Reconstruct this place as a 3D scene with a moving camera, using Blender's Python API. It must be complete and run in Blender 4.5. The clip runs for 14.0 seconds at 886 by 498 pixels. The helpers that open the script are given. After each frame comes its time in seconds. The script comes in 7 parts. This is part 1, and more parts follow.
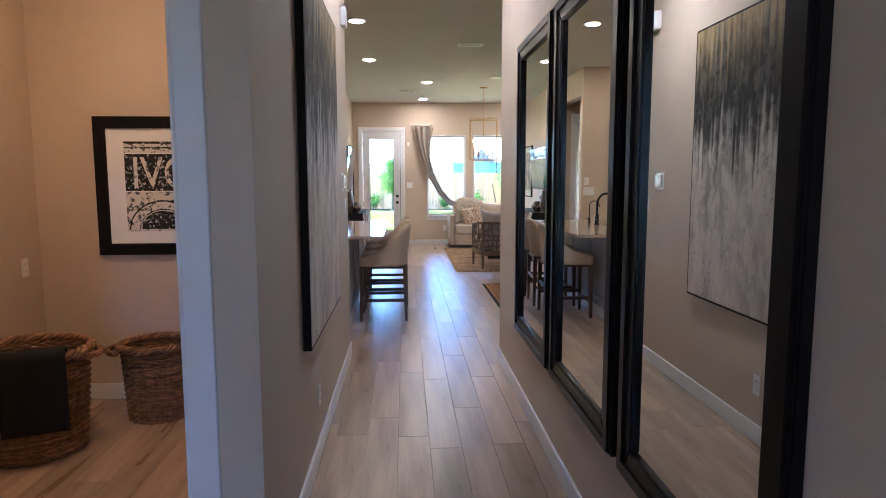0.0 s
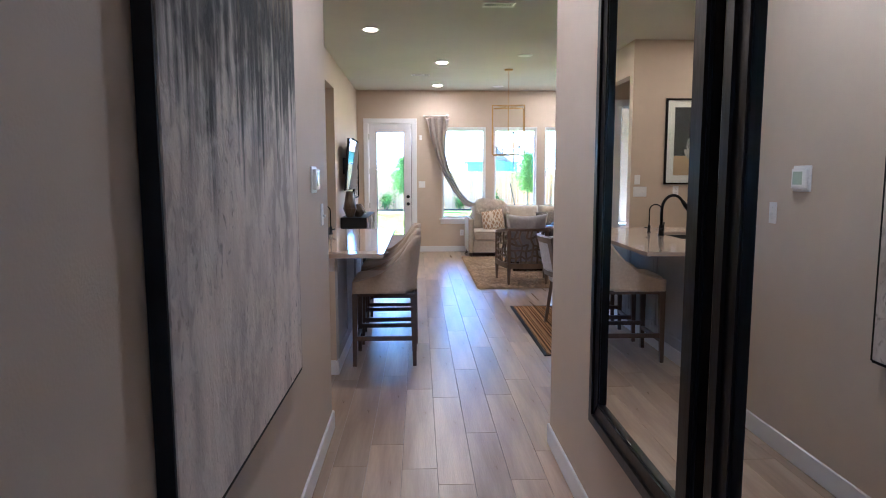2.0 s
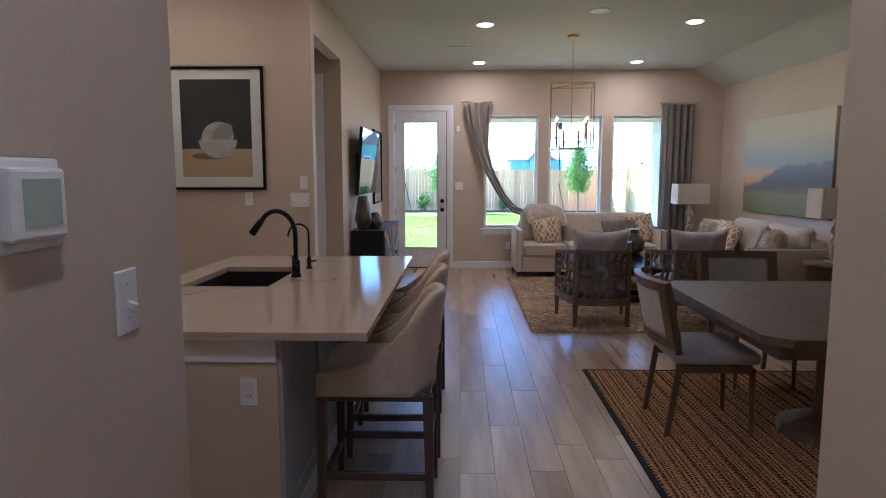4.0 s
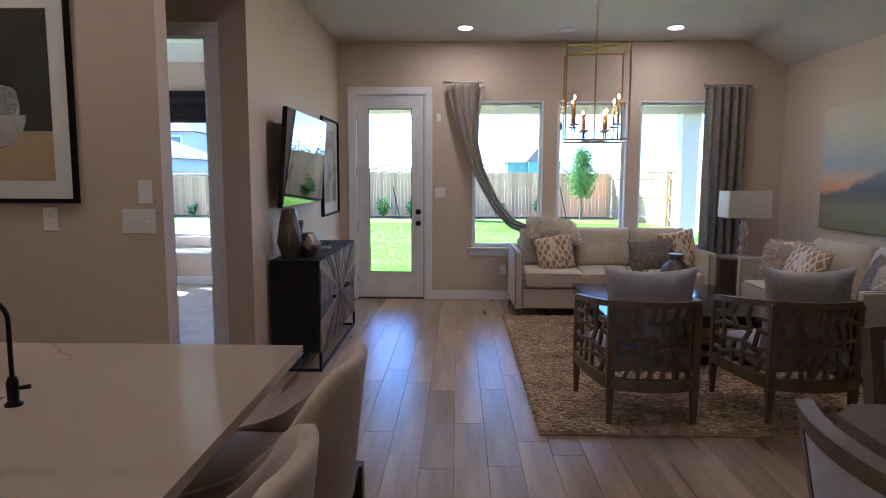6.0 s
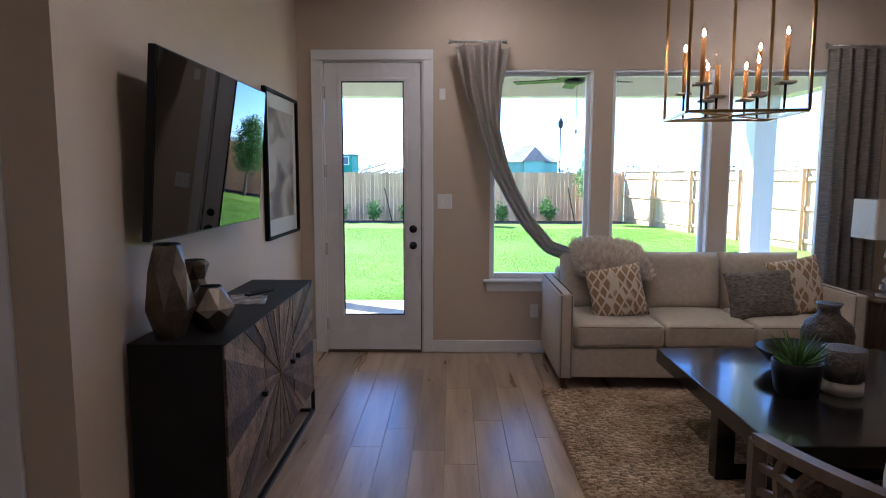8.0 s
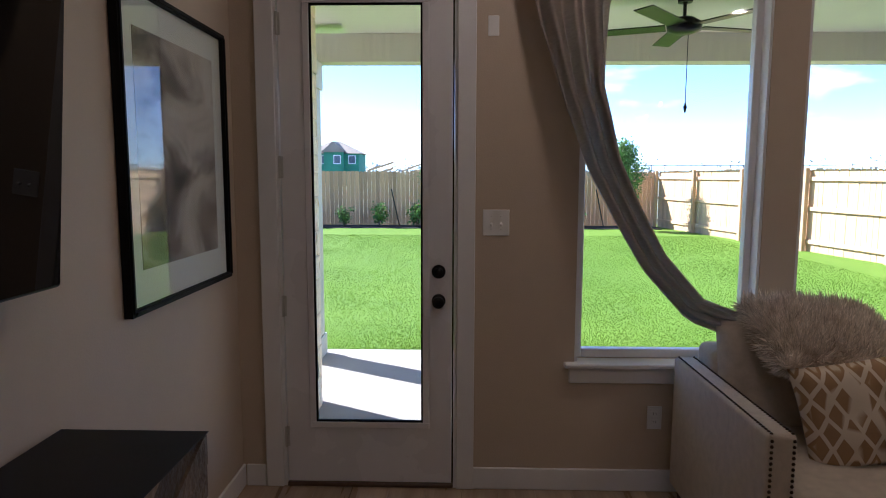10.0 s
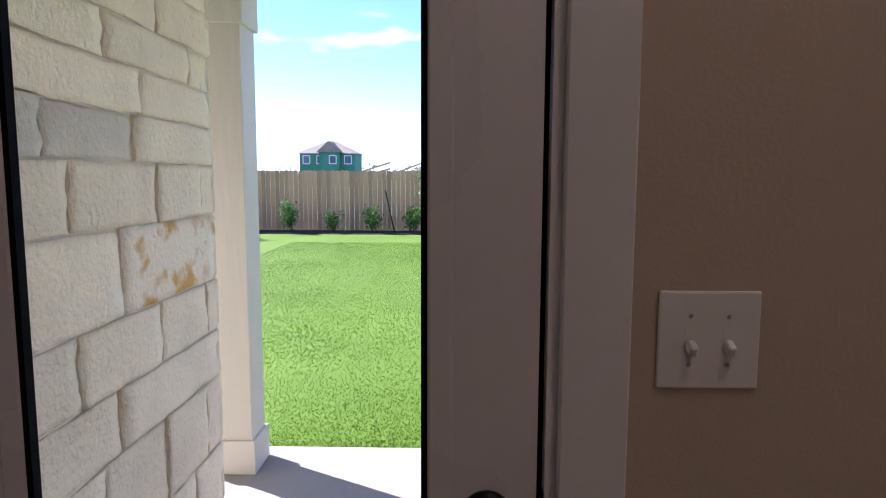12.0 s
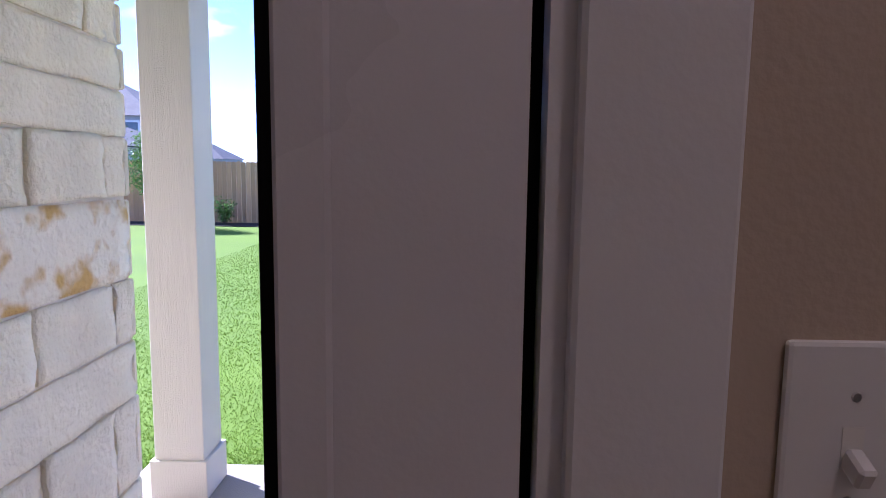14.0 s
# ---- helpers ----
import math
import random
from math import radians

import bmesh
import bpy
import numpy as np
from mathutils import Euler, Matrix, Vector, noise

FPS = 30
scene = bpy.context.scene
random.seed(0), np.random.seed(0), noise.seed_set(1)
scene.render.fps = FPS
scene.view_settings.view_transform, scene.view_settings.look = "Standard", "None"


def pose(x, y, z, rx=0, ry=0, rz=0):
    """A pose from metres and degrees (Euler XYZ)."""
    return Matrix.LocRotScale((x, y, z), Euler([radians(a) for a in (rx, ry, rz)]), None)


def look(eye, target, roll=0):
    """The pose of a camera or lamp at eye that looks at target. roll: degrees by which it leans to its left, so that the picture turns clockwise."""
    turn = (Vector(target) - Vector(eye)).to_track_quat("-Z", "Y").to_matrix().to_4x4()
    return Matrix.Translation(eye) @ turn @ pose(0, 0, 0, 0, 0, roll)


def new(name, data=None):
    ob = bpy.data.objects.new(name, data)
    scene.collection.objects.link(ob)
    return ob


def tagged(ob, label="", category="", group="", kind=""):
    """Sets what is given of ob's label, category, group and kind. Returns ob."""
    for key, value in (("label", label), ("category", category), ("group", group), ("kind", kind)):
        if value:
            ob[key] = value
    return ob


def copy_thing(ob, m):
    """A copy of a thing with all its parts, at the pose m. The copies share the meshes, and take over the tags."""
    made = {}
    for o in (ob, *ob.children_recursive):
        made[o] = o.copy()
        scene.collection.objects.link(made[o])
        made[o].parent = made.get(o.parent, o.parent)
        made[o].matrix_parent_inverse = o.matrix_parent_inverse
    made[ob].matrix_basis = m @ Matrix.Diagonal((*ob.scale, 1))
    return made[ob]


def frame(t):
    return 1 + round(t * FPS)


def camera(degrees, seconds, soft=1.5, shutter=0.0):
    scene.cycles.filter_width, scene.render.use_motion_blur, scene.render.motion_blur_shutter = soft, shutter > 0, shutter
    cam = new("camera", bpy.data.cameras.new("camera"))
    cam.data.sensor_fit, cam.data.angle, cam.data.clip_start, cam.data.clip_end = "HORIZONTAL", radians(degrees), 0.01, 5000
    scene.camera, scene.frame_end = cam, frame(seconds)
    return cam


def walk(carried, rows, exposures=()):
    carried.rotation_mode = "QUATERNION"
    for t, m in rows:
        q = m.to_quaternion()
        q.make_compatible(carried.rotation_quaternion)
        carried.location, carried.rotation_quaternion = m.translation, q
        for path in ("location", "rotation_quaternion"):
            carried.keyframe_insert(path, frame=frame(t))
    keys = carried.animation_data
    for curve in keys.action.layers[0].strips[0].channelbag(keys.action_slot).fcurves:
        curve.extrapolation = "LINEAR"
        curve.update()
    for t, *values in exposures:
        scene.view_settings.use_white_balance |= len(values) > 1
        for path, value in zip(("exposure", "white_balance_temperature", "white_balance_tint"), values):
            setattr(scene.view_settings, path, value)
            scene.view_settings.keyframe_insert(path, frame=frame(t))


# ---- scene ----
cam = camera(69.3, 14.0, 1.0)
PATH = [
    (0, (-0.063, -1.398, 1.496), (0.054, 0.586, 1.271), -0.1),
    (0.5, (-0.092, -1.221, 1.457), (0.033, 0.762, 1.232), -0.1),
    (1, (-0.008, -0.816, 1.477), (0.113, 1.167, 1.252), -0.0),
    (1.5, (-0.073, -0.302, 1.482), (0.041, 1.681, 1.251), -0.0),
    (2, (-0.02, 0.293, 1.476), (0.054, 2.279, 1.248), -0.1),
    (2.5, (0.046, 0.898, 1.475), (0.056, 2.885, 1.248), -0.1),
    (3, (0.006, 1.451, 1.497), (-0.028, 3.437, 1.266), -0.1),
    (5.3, (0.173, 4.119, 1.499), (0.113, 6.104, 1.265), -0.0),
    (5.5, (0.183, 4.354, 1.495), (0.128, 6.341, 1.272), 0.0),
    (6, (0.258, 4.945, 1.499), (0.211, 6.932, 1.274), 0.2),
    (6.5, (0.192, 5.53, 1.498), (0.151, 7.517, 1.268), 0.1),
    (7.5, (0.181, 6.708, 1.505), (0.146, 8.695, 1.279), 0.1),
    (8, (0.105, 7.291, 1.5165), (0.076, 9.278, 1.2915), 0.1),
    (8.5, (0.081, 7.874, 1.528), (0.054, 9.862, 1.304), 0.2),
    (8.7, (0.042, 8.104, 1.541), (0.013, 10.09, 1.31), 0.1),
    (10.8, (-0.201, 10.7, 1.5123), (-0.259, 12.681, 1.2883), 0.3),
    (11, (-0.226, 10.927, 1.5168), (-0.278, 12.909, 1.2927), 0.4),
    (11.5, (-0.292, 11.481, 1.5249), (-0.338, 13.462, 1.3009), 0.2),
    (12, (-0.268, 11.943, 1.5026), (-0.311, 13.922, 1.2788), 0.2),
    (12.5, (-0.257, 12.25, 1.4552), (-0.298, 14.23, 1.2313), 0.3),
    (13, (-0.244, 12.411, 1.4351), (-0.278, 14.391, 1.2112), 1),
    (13.5, (-0.221, 12.404, 1.4368), (-0.25, 14.387, 1.2073), 1),
    (14, (-0.205, 12.372, 1.4548), (-0.235, 14.353, 1.2151), 0.7),
]
EXPOSURES = ((0, 4.8, 4850, 11), (1.5, 4.95, 4650, 10), (2.2, 4.7, 4620, 12), (3, 4.2, 4640, 14), (5.5, 3.85, 4700, 15), (7, 3.45, 4700, 16), (8.5, 3.2, 4760, 16), (10.8, 2.12, 5400, 20), (11.5, 2.1, 5420, 22), (12, 2.2, 5400, 28), (13, 2.4, 4950, 34), (14, 2.3, 5050, 37))
walk(cam, [(r[0], look(*r[1:])) for r in PATH], EXPOSURES)

# ---------- world, sun, exposure ----------
SUN_AZ = math.atan2(0.47, -0.84)      # direction towards the sun in plan
SUN_EL = radians(38)
world = bpy.data.worlds.new("sky")
scene.world = world
world.use_nodes = True
wn = world.node_tree.nodes
sky = wn.new("ShaderNodeTexSky")
sky.sky_type, sky.sun_disc = "NISHITA", False
sky.sun_elevation, sky.sun_rotation = SUN_EL, math.pi / 2 - SUN_AZ
sky.air_density, sky.dust_density, sky.ozone_density = 0.55, 0.0, 3.0
# thin broken cloud over the blue
tc = wn.new("ShaderNodeTexCoord")
mp = wn.new("ShaderNodeMapping")
mp.inputs["Scale"].default_value = (1.0, 1.0, 3.2)
cn = wn.new("ShaderNodeTexNoise")
cn.inputs["Scale"].default_value, cn.inputs["Detail"].default_value = 7.0, 8.0
cr = wn.new("ShaderNodeValToRGB")
cr.color_ramp.elements[0].position, cr.color_ramp.elements[1].position = 0.58, 0.88
cm = wn.new("ShaderNodeMixRGB")
cm.inputs[2].default_value = (6.5, 6.7, 7.0, 1)
wl = world.node_tree.links
wl.new(tc.outputs["Generated"], mp.inputs["Vector"])
wl.new(mp.outputs["Vector"], cn.inputs["Vector"])
wl.new(cn.outputs["Fac"], cr.inputs["Fac"])
wl.new(cr.outputs["Color"], cm.inputs[0])
wl.new(sky.outputs["Color"], cm.inputs[1])
wl.new(cm.outputs["Color"], wn["Background"].inputs["Color"])
wn["Background"].inputs["Strength"].default_value = 0.095
sun_data = bpy.data.lights.new("sun", "SUN")
sun_data.energy, sun_data.angle, sun_data.color = 3.9, radians(0.5), (1.0, 0.94, 0.84)
sun = new("sun", sun_data)
sun.matrix_world = look((0, 0, 0), (-math.cos(SUN_AZ) * math.cos(SUN_EL), -math.sin(SUN_AZ) * math.cos(SUN_EL), -math.sin(SUN_EL)))


# ---------- small mesh tools ----------
def link_mesh(name, bm, mat, smooth=False):
    me = bpy.data.meshes.new(name)
    bm.normal_update()
    bm.to_mesh(me)
    bm.free()
    if mat:
        me.materials.append(mat)
    if smooth:
        me.polygons.foreach_set("use_smooth", [True] * len(me.polygons))
        me.update()
    return new(name, me)


def thing(name, label, category, x=0, y=0, z=0, rz=0, group=""):
    ob = new(name)
    ob.empty_display_size = 0.1
    ob.matrix_basis = pose(x, y, z, 0, 0, rz)
    return tagged(ob, label, category, group)


def part(name, bm, mat, parent, label="", smooth=False):
    ob = link_mesh(name, bm, mat, smooth)
    ob.parent = parent
    if label:
        ob["label"] = label
    return ob


def structure(name, bm, mat, label, smooth=False):
    return tagged(link_mesh(name, bm, mat, smooth), label, "", "", "structure")


def box(x0, x1, y0, y1, z0, z1, bevel=0.0, seg=1, bm=None):
    out = bm or bmesh.new()
    tmp = bmesh.new()
    bmesh.ops.create_cube(tmp, size=1)
    for v in tmp.verts:
        v.co = Vector((x0 + (v.co.x + 0.5) * (x1 - x0), y0 + (v.co.y + 0.5) * (y1 - y0), z0 + (v.co.z + 0.5) * (z1 - z0)))
    if bevel:
        bmesh.ops.bevel(tmp, geom=tmp.edges[:] + tmp.verts[:], offset=bevel, segments=seg, affect="EDGES", profile=0.5)
    merge(out, tmp)
    return out


def merge(dst, src, m=None):
    me = bpy.data.meshes.new("tmp")
    src.to_mesh(me)
    src.free()
    if m is not None:
        me.transform(m)
    dst.from_mesh(me)
    bpy.data.meshes.remove(me)
    return dst


def lathe(profile, seg=24, bm=None, cx=0.0, cy=0.0, sx=1.0, sy=1.0, twist=0.0):
    """profile: (radius, z) from bottom to top."""
    out = bm or bmesh.new()
    rings = []
    for k, (r, z) in enumerate(profile):
        off = twist * k
        rings.append([out.verts.new((cx + sx * r * math.cos(2 * math.pi * i / seg + off), cy + sy * r * math.sin(2 * math.pi * i / seg + off), z)) for i in range(seg)])
    for a, b in zip(rings, rings[1:]):
        for i in range(seg):
            j = (i + 1) % seg
            out.faces.new((a[i], a[j], b[j], b[i]))
    out.faces.new(list(reversed(rings[0])))
    out.faces.new(rings[-1])
    return out


def tube(points, r, seg=8, bm=None, closed=False):
    out = bm or bmesh.new()
    pts = [Vector(p) for p in points]
    rings = []
    up = Vector((0.31, 0.17, 0.94))
    n = len(pts)
    for i, p in enumerate(pts):
        a = pts[(i - 1) % n] if (closed or i) else p
        b = pts[(i + 1) % n] if (closed or i < n - 1) else p
        d = (b - a).normalized()
        u = d.cross(up)
        if u.length < 1e-3:
            u = d.cross(Vector((1, 0, 0)))
        u.normalize()
        w = d.cross(u)
        rr = r(i / max(1, n - 1)) if callable(r) else r
        rings.append([out.verts.new(p + rr * (math.cos(2 * math.pi * k / seg) * u + math.sin(2 * math.pi * k / seg) * w)) for k in range(seg)])
    pairs = list(zip(rings, rings[1:])) + ([(rings[-1], rings[0])] if closed else [])
    for a, b in pairs:
        for k in range(seg):
            out.faces.new((a[k], a[(k + 1) % seg], b[(k + 1) % seg], b[k]))
    if not closed:
        out.faces.new(list(reversed(rings[0])))
        out.faces.new(rings[-1])
    return out


def bar(a, b, w, h, bm=None):
    """A square bar from a to b, w wide and h deep."""
    out = bm or bmesh.new()
    a, b = Vector(a), Vector(b)
    d = b - a
    tmp = bmesh.new()
    bmesh.ops.create_cube(tmp, size=1)
    m = Matrix.Translation((a + b) / 2) @ d.to_track_quat("Z", "Y").to_matrix().to_4x4() @ Matrix.Diagonal((w, h, d.length, 1))
    return merge(out, tmp, m)


def prism(poly, z0, z1, bm=None):
    out = bm or bmesh.new()
    lo = [out.verts.new((x, y, z0)) for x, y in poly]
    hi = [out.verts.new((x, y, z1)) for x, y in poly]
    out.faces.new(list(reversed(lo)))
    out.faces.new(hi)
    n = len(poly)
    for i in range(n):
        out.faces.new((lo[i], lo[(i + 1) % n], hi[(i + 1) % n], hi[i]))
    return out


def swung(bm, m):
    bmesh.ops.transform(bm, matrix=m, verts=bm.verts[:])
    return bm


def sheet(fn, nu, nv, thick=0.0, bm=None):
    """A surface fn(u, v) -> point, with a back side when thick."""
    out = bm or bmesh.new()
    grid = [[out.verts.new(fn(i / nu, j / nv)) for j in range(nv + 1)] for i in range(nu + 1)]
    faces = [out.faces.new((grid[i][j], grid[i + 1][j], grid[i + 1][j + 1], grid[i][j + 1])) for i in range(nu) for j in range(nv)]
    if thick:
        out.normal_update()
        bmesh.ops.solidify(out, geom=faces, thickness=thick)
    return out


def wall_cells(axis, at0, at1, a0, a1, z0, z1, holes=()):
    """A wall between at0 and at1 on its thin axis, from a0 to a1 along, with holes (a, a, z, z) right through it."""
    ca = sorted({a0, a1, *[h[0] for h in holes], *[h[1] for h in holes]})
    cz = sorted({z0, z1, *[h[2] for h in holes], *[h[3] for h in holes]})
    ca = [c for c in ca if a0 <= c <= a1]
    cz = [c for c in cz if z0 <= c <= z1]

    def solid(i, j):
        if not (0 <= i < len(ca) - 1 and 0 <= j < len(cz) - 1):
            return False
        ma, mz = (ca[i] + ca[i + 1]) / 2, (cz[j] + cz[j + 1]) / 2
        return not any(h[0] < ma < h[1] and h[2] < mz < h[3] for h in holes)

    bm = bmesh.new()
    cache = {}

    def v(t, a, z):
        key = (t, a, z)
        if key not in cache:
            cache[key] = bm.verts.new((t, a, z) if axis == "x" else (a, t, z))
        return cache[key]

    for i in range(len(ca) - 1):
        for j in range(len(cz) - 1):
            if not solid(i, j):
                continue
            A, B, C, D = ca[i], ca[i + 1], cz[j], cz[j + 1]
            for t in (at0, at1):
                bm.faces.new((v(t, A, C), v(t, B, C), v(t, B, D), v(t, A, D)))
            if not solid(i - 1, j):
                bm.faces.new((v(at0, A, C), v(at1, A, C), v(at1, A, D), v(at0, A, D)))
            if not solid(i + 1, j):
                bm.faces.new((v(at0, B, C), v(at1, B, C), v(at1, B, D), v(at0, B, D)))
            if not solid(i, j - 1):
                bm.faces.new((v(at0, A, C), v(at1, A, C), v(at1, B, C), v(at0, B, C)))
            if not solid(i, j + 1):
                bm.faces.new((v(at0, A, D), v(at1, A, D), v(at1, B, D), v(at0, B, D)))
    bmesh.ops.recalc_face_normals(bm, faces=bm.faces[:])
    return bm


def cushion(w, h, t, n=14, puff=2.6, seed=0, crease=0.006, pinch=0.05):
    """A filled cushion, standing in its own plane: x across, z up, y its thickness; its base is at z = 0."""
    bm = bmesh.new()
    sides = []
    for s in (-1, 1):
        g = []
        for i in range(n + 1):
            row = []
            for j in range(n + 1):
                u, v = i / n * 2 - 1, j / n * 2 - 1
                e = (max(0.0, 1 - abs(u) ** puff) * max(0.0, 1 - abs(v) ** puff)) ** 0.42
                px = u * w / 2 * (1 - pinch * (1 - abs(v) ** 2) * abs(u) ** 3)
                pz = v * h / 2 * (1 - pinch * (1 - abs(u) ** 2) * abs(v) ** 3)
                wob = crease * noise.noise(Vector((u * 2.3 + seed, v * 2.3, s * 3 + seed)))
                row.append((px, s * (t / 2 * e + wob * e), pz + h / 2))
            g.append(row)
        sides.append(g)
    vs = {}
    for s, g in enumerate(sides):
        for i in range(n + 1):
            for j in range(n + 1):
                edge = i in (0, n) or j in (0, n)
                key = ("e", i, j) if edge else (s, i, j)
                if key not in vs:
                    p = g[i][j]
                    vs[key] = bm.verts.new((p[0], 0 if edge else p[1], p[2]))
        for i in range(n):
            for j in range(n):
                q = [vs[("e", a, b) if (a in (0, n) or b in (0, n)) else (s, a, b)] for a, b in ((i, j), (i + 1, j), (i + 1, j + 1), (i, j + 1))]
                bm.faces.new(q if s == 0 else list(reversed(q)))
    return bm


def soft_box(x0, x1, y0, y1, z0, z1, r=0.03, crown=0.0, n=8):
    """An upholstered block: rounded edges and a slightly crowned top."""
    bm = box(x0, x1, y0, y1, z0, z1, r, 3)
    if crown:
        bmesh.ops.subdivide_edges(bm, edges=[e for e in bm.edges if e.calc_length() > 0.15], cuts=n, use_grid_fill=True)
        for v in bm.verts:
            u = (v.co.x - x0) / (x1 - x0) * 2 - 1
            w = (v.co.y - y0) / (y1 - y0) * 2 - 1
            k = max(0, (1 - u ** 4)) * max(0, (1 - w ** 4))
            if v.co.z > (z0 + z1) / 2:
                v.co.z += crown * k
    return bm


# ---------- materials ----------
def material(name, colour, rough=0.6, metal=0.0, vary=0.08, scale=6.0, bump=0.0, bump_scale=120.0, stretch=(1, 1, 1), second=None, coat=0.0, random_tone=0.0, spec=0.5, blotch=0.0, sheen=0.0):
    """A surface with broad tone variation, fine grain, and relief; second: a colour that the broad noise mixes in."""
    m = bpy.data.materials.new(name)
    m.use_nodes = True
    nt, nodes, links = m.node_tree, m.node_tree.nodes, m.node_tree.links
    b = nodes["Principled BSDF"]
    b.inputs["Roughness"].default_value, b.inputs["Metallic"].default_value = rough, metal
    b.inputs["Specular IOR Level"].default_value = spec
    b.inputs["Coat Weight"].default_value = coat
    b.inputs["Sheen Weight"].default_value = sheen
    co = nodes.new("ShaderNodeTexCoord")
    mapping = nodes.new("ShaderNodeMapping")
    mapping.inputs["Scale"].default_value = stretch
    links.new(co.outputs["Object"], mapping.inputs["Vector"])
    n1 = nodes.new("ShaderNodeTexNoise")
    n1.inputs["Scale"].default_value, n1.inputs["Detail"].default_value = scale, 5.0
    n2 = nodes.new("ShaderNodeTexNoise")
    n2.inputs["Scale"].default_value, n2.inputs["Detail"].default_value = scale * 9, 3.0
    links.new(mapping.outputs["Vector"], n1.inputs["Vector"])
    links.new(mapping.outputs["Vector"], n2.inputs["Vector"])
    ramp = nodes.new("ShaderNodeValToRGB")
    c2 = second or tuple(c * (1 - vary * 2) for c in colour)
    c1 = colour if second else tuple(min(1, c * (1 + vary)) for c in colour)
    ramp.color_ramp.elements[0].color, ramp.color_ramp.elements[1].color = (*c2, 1), (*c1, 1)
    ramp.color_ramp.elements[0].position, ramp.color_ramp.elements[1].position = 0.3, 0.68
    links.new(n1.outputs["Fac"], ramp.inputs["Fac"])
    fine = nodes.new("ShaderNodeMixRGB")
    fine.blend_type = "MULTIPLY"
    fine.inputs[0].default_value = 1.0
    mr = nodes.new("ShaderNodeMapRange")
    mr.inputs["To Min"].default_value, mr.inputs["To Max"].default_value = 1 - vary, 1 + vary
    links.new(n2.outputs["Fac"], mr.inputs["Value"])
    links.new(ramp.outputs["Color"], fine.inputs[1])
    links.new(mr.outputs["Result"], fine.inputs[2])
    last = fine.outputs["Color"]
    if random_tone:
        oi = nodes.new("ShaderNodeObjectInfo")
        gi = nodes.new("ShaderNodeNewGeometry")
        ad = nodes.new("ShaderNodeMath")
        ad.operation = "ADD"
        fr = nodes.new("ShaderNodeMath")
        fr.operation = "FRACT"
        links.new(oi.outputs["Random"], ad.inputs[0])
        links.new(gi.outputs["Random Per Island"], ad.inputs[1])
        links.new(ad.outputs[0], fr.inputs[0])
        r2 = nodes.new("ShaderNodeMapRange")
        r2.inputs["To Min"].default_value, r2.inputs["To Max"].default_value = 1 - random_tone, 1 + random_tone
        links.new(fr.outputs[0], r2.inputs["Value"])
        mx = nodes.new("ShaderNodeMixRGB")
        mx.blend_type = "MULTIPLY"
        mx.inputs[0].default_value = 1.0
        links.new(last, mx.inputs[1])
        links.new(r2.outputs["Result"], mx.inputs[2])
        last = mx.outputs["Color"]
    links.new(last, b.inputs["Base Color"])
    rr = nodes.new("ShaderNodeMapRange")
    rr.inputs["To Min"].default_value, rr.inputs["To Max"].default_value = max(0.02, rough - 0.06), min(1, rough + 0.06)
    links.new(n1.outputs["Fac"], rr.inputs["Value"])
    links.new(rr.outputs["Result"], b.inputs["Roughness"])
    if bump:
        n3 = nodes.new("ShaderNodeTexNoise")
        n3.inputs["Scale"].default_value, n3.inputs["Detail"].default_value = bump_scale, 3.0
        links.new(mapping.outputs["Vector"], n3.inputs["Vector"])
        bp = nodes.new("ShaderNodeBump")
        bp.inputs["Strength"].default_value, bp.inputs["Distance"].default_value = bump, 0.01
        links.new(n3.outputs["Fac"], bp.inputs["Height"])
        links.new(bp.outputs["Normal"], b.inputs["Normal"])
    return m


def emitter(name, colour, strength):
    m = bpy.data.materials.new(name)
    m.use_nodes = True
    b = m.node_tree.nodes["Principled BSDF"]
    b.inputs["Base Color"].default_value = (*colour, 1)
    b.inputs["Emission Color"].default_value = (*colour, 1)
    b.inputs["Emission Strength"].default_value = strength
    return m


def clear_glass(name, tint=(0.97, 0.985, 0.98), gloss=0.05):
    m = bpy.data.materials.new(name)
    m.use_nodes = True
    nodes, links = m.node_tree.nodes, m.node_tree.links
    nodes.remove(nodes["Principled BSDF"])
    tr = nodes.new("ShaderNodeBsdfTransparent")
    tr.inputs["Color"].default_value = (*tint, 1)
    gl = nodes.new("ShaderNodeBsdfGlossy")
    gl.inputs["Roughness"].default_value = 0.01
    fr = nodes.new("ShaderNodeLayerWeight")
    pw = nodes.new("ShaderNodeMath")
    pw.operation = "POWER"
    pw.inputs[1].default_value = 4.5
    ml = nodes.new("ShaderNodeMath")
    ml.operation = "MULTIPLY_ADD"
    ml.inputs[1].default_value, ml.inputs[2].default_value = 0.6, 0.022
    links.new(fr.outputs["Facing"], pw.inputs[0])
    links.new(pw.outputs[0], ml.inputs[0])
    mix = nodes.new("ShaderNodeMixShader")
    links.new(ml.outputs[0], mix.inputs["Fac"])
    links.new(tr.outputs["BSDF"], mix.inputs[1])
    links.new(gl.outputs["BSDF"], mix.inputs[2])
    links.new(mix.outputs["Shader"], nodes["Material Output"].inputs["Surface"])
    return m


def tree_of(m):
    return m.node_tree.nodes, m.node_tree.links, m.node_tree.nodes["Principled BSDF"]


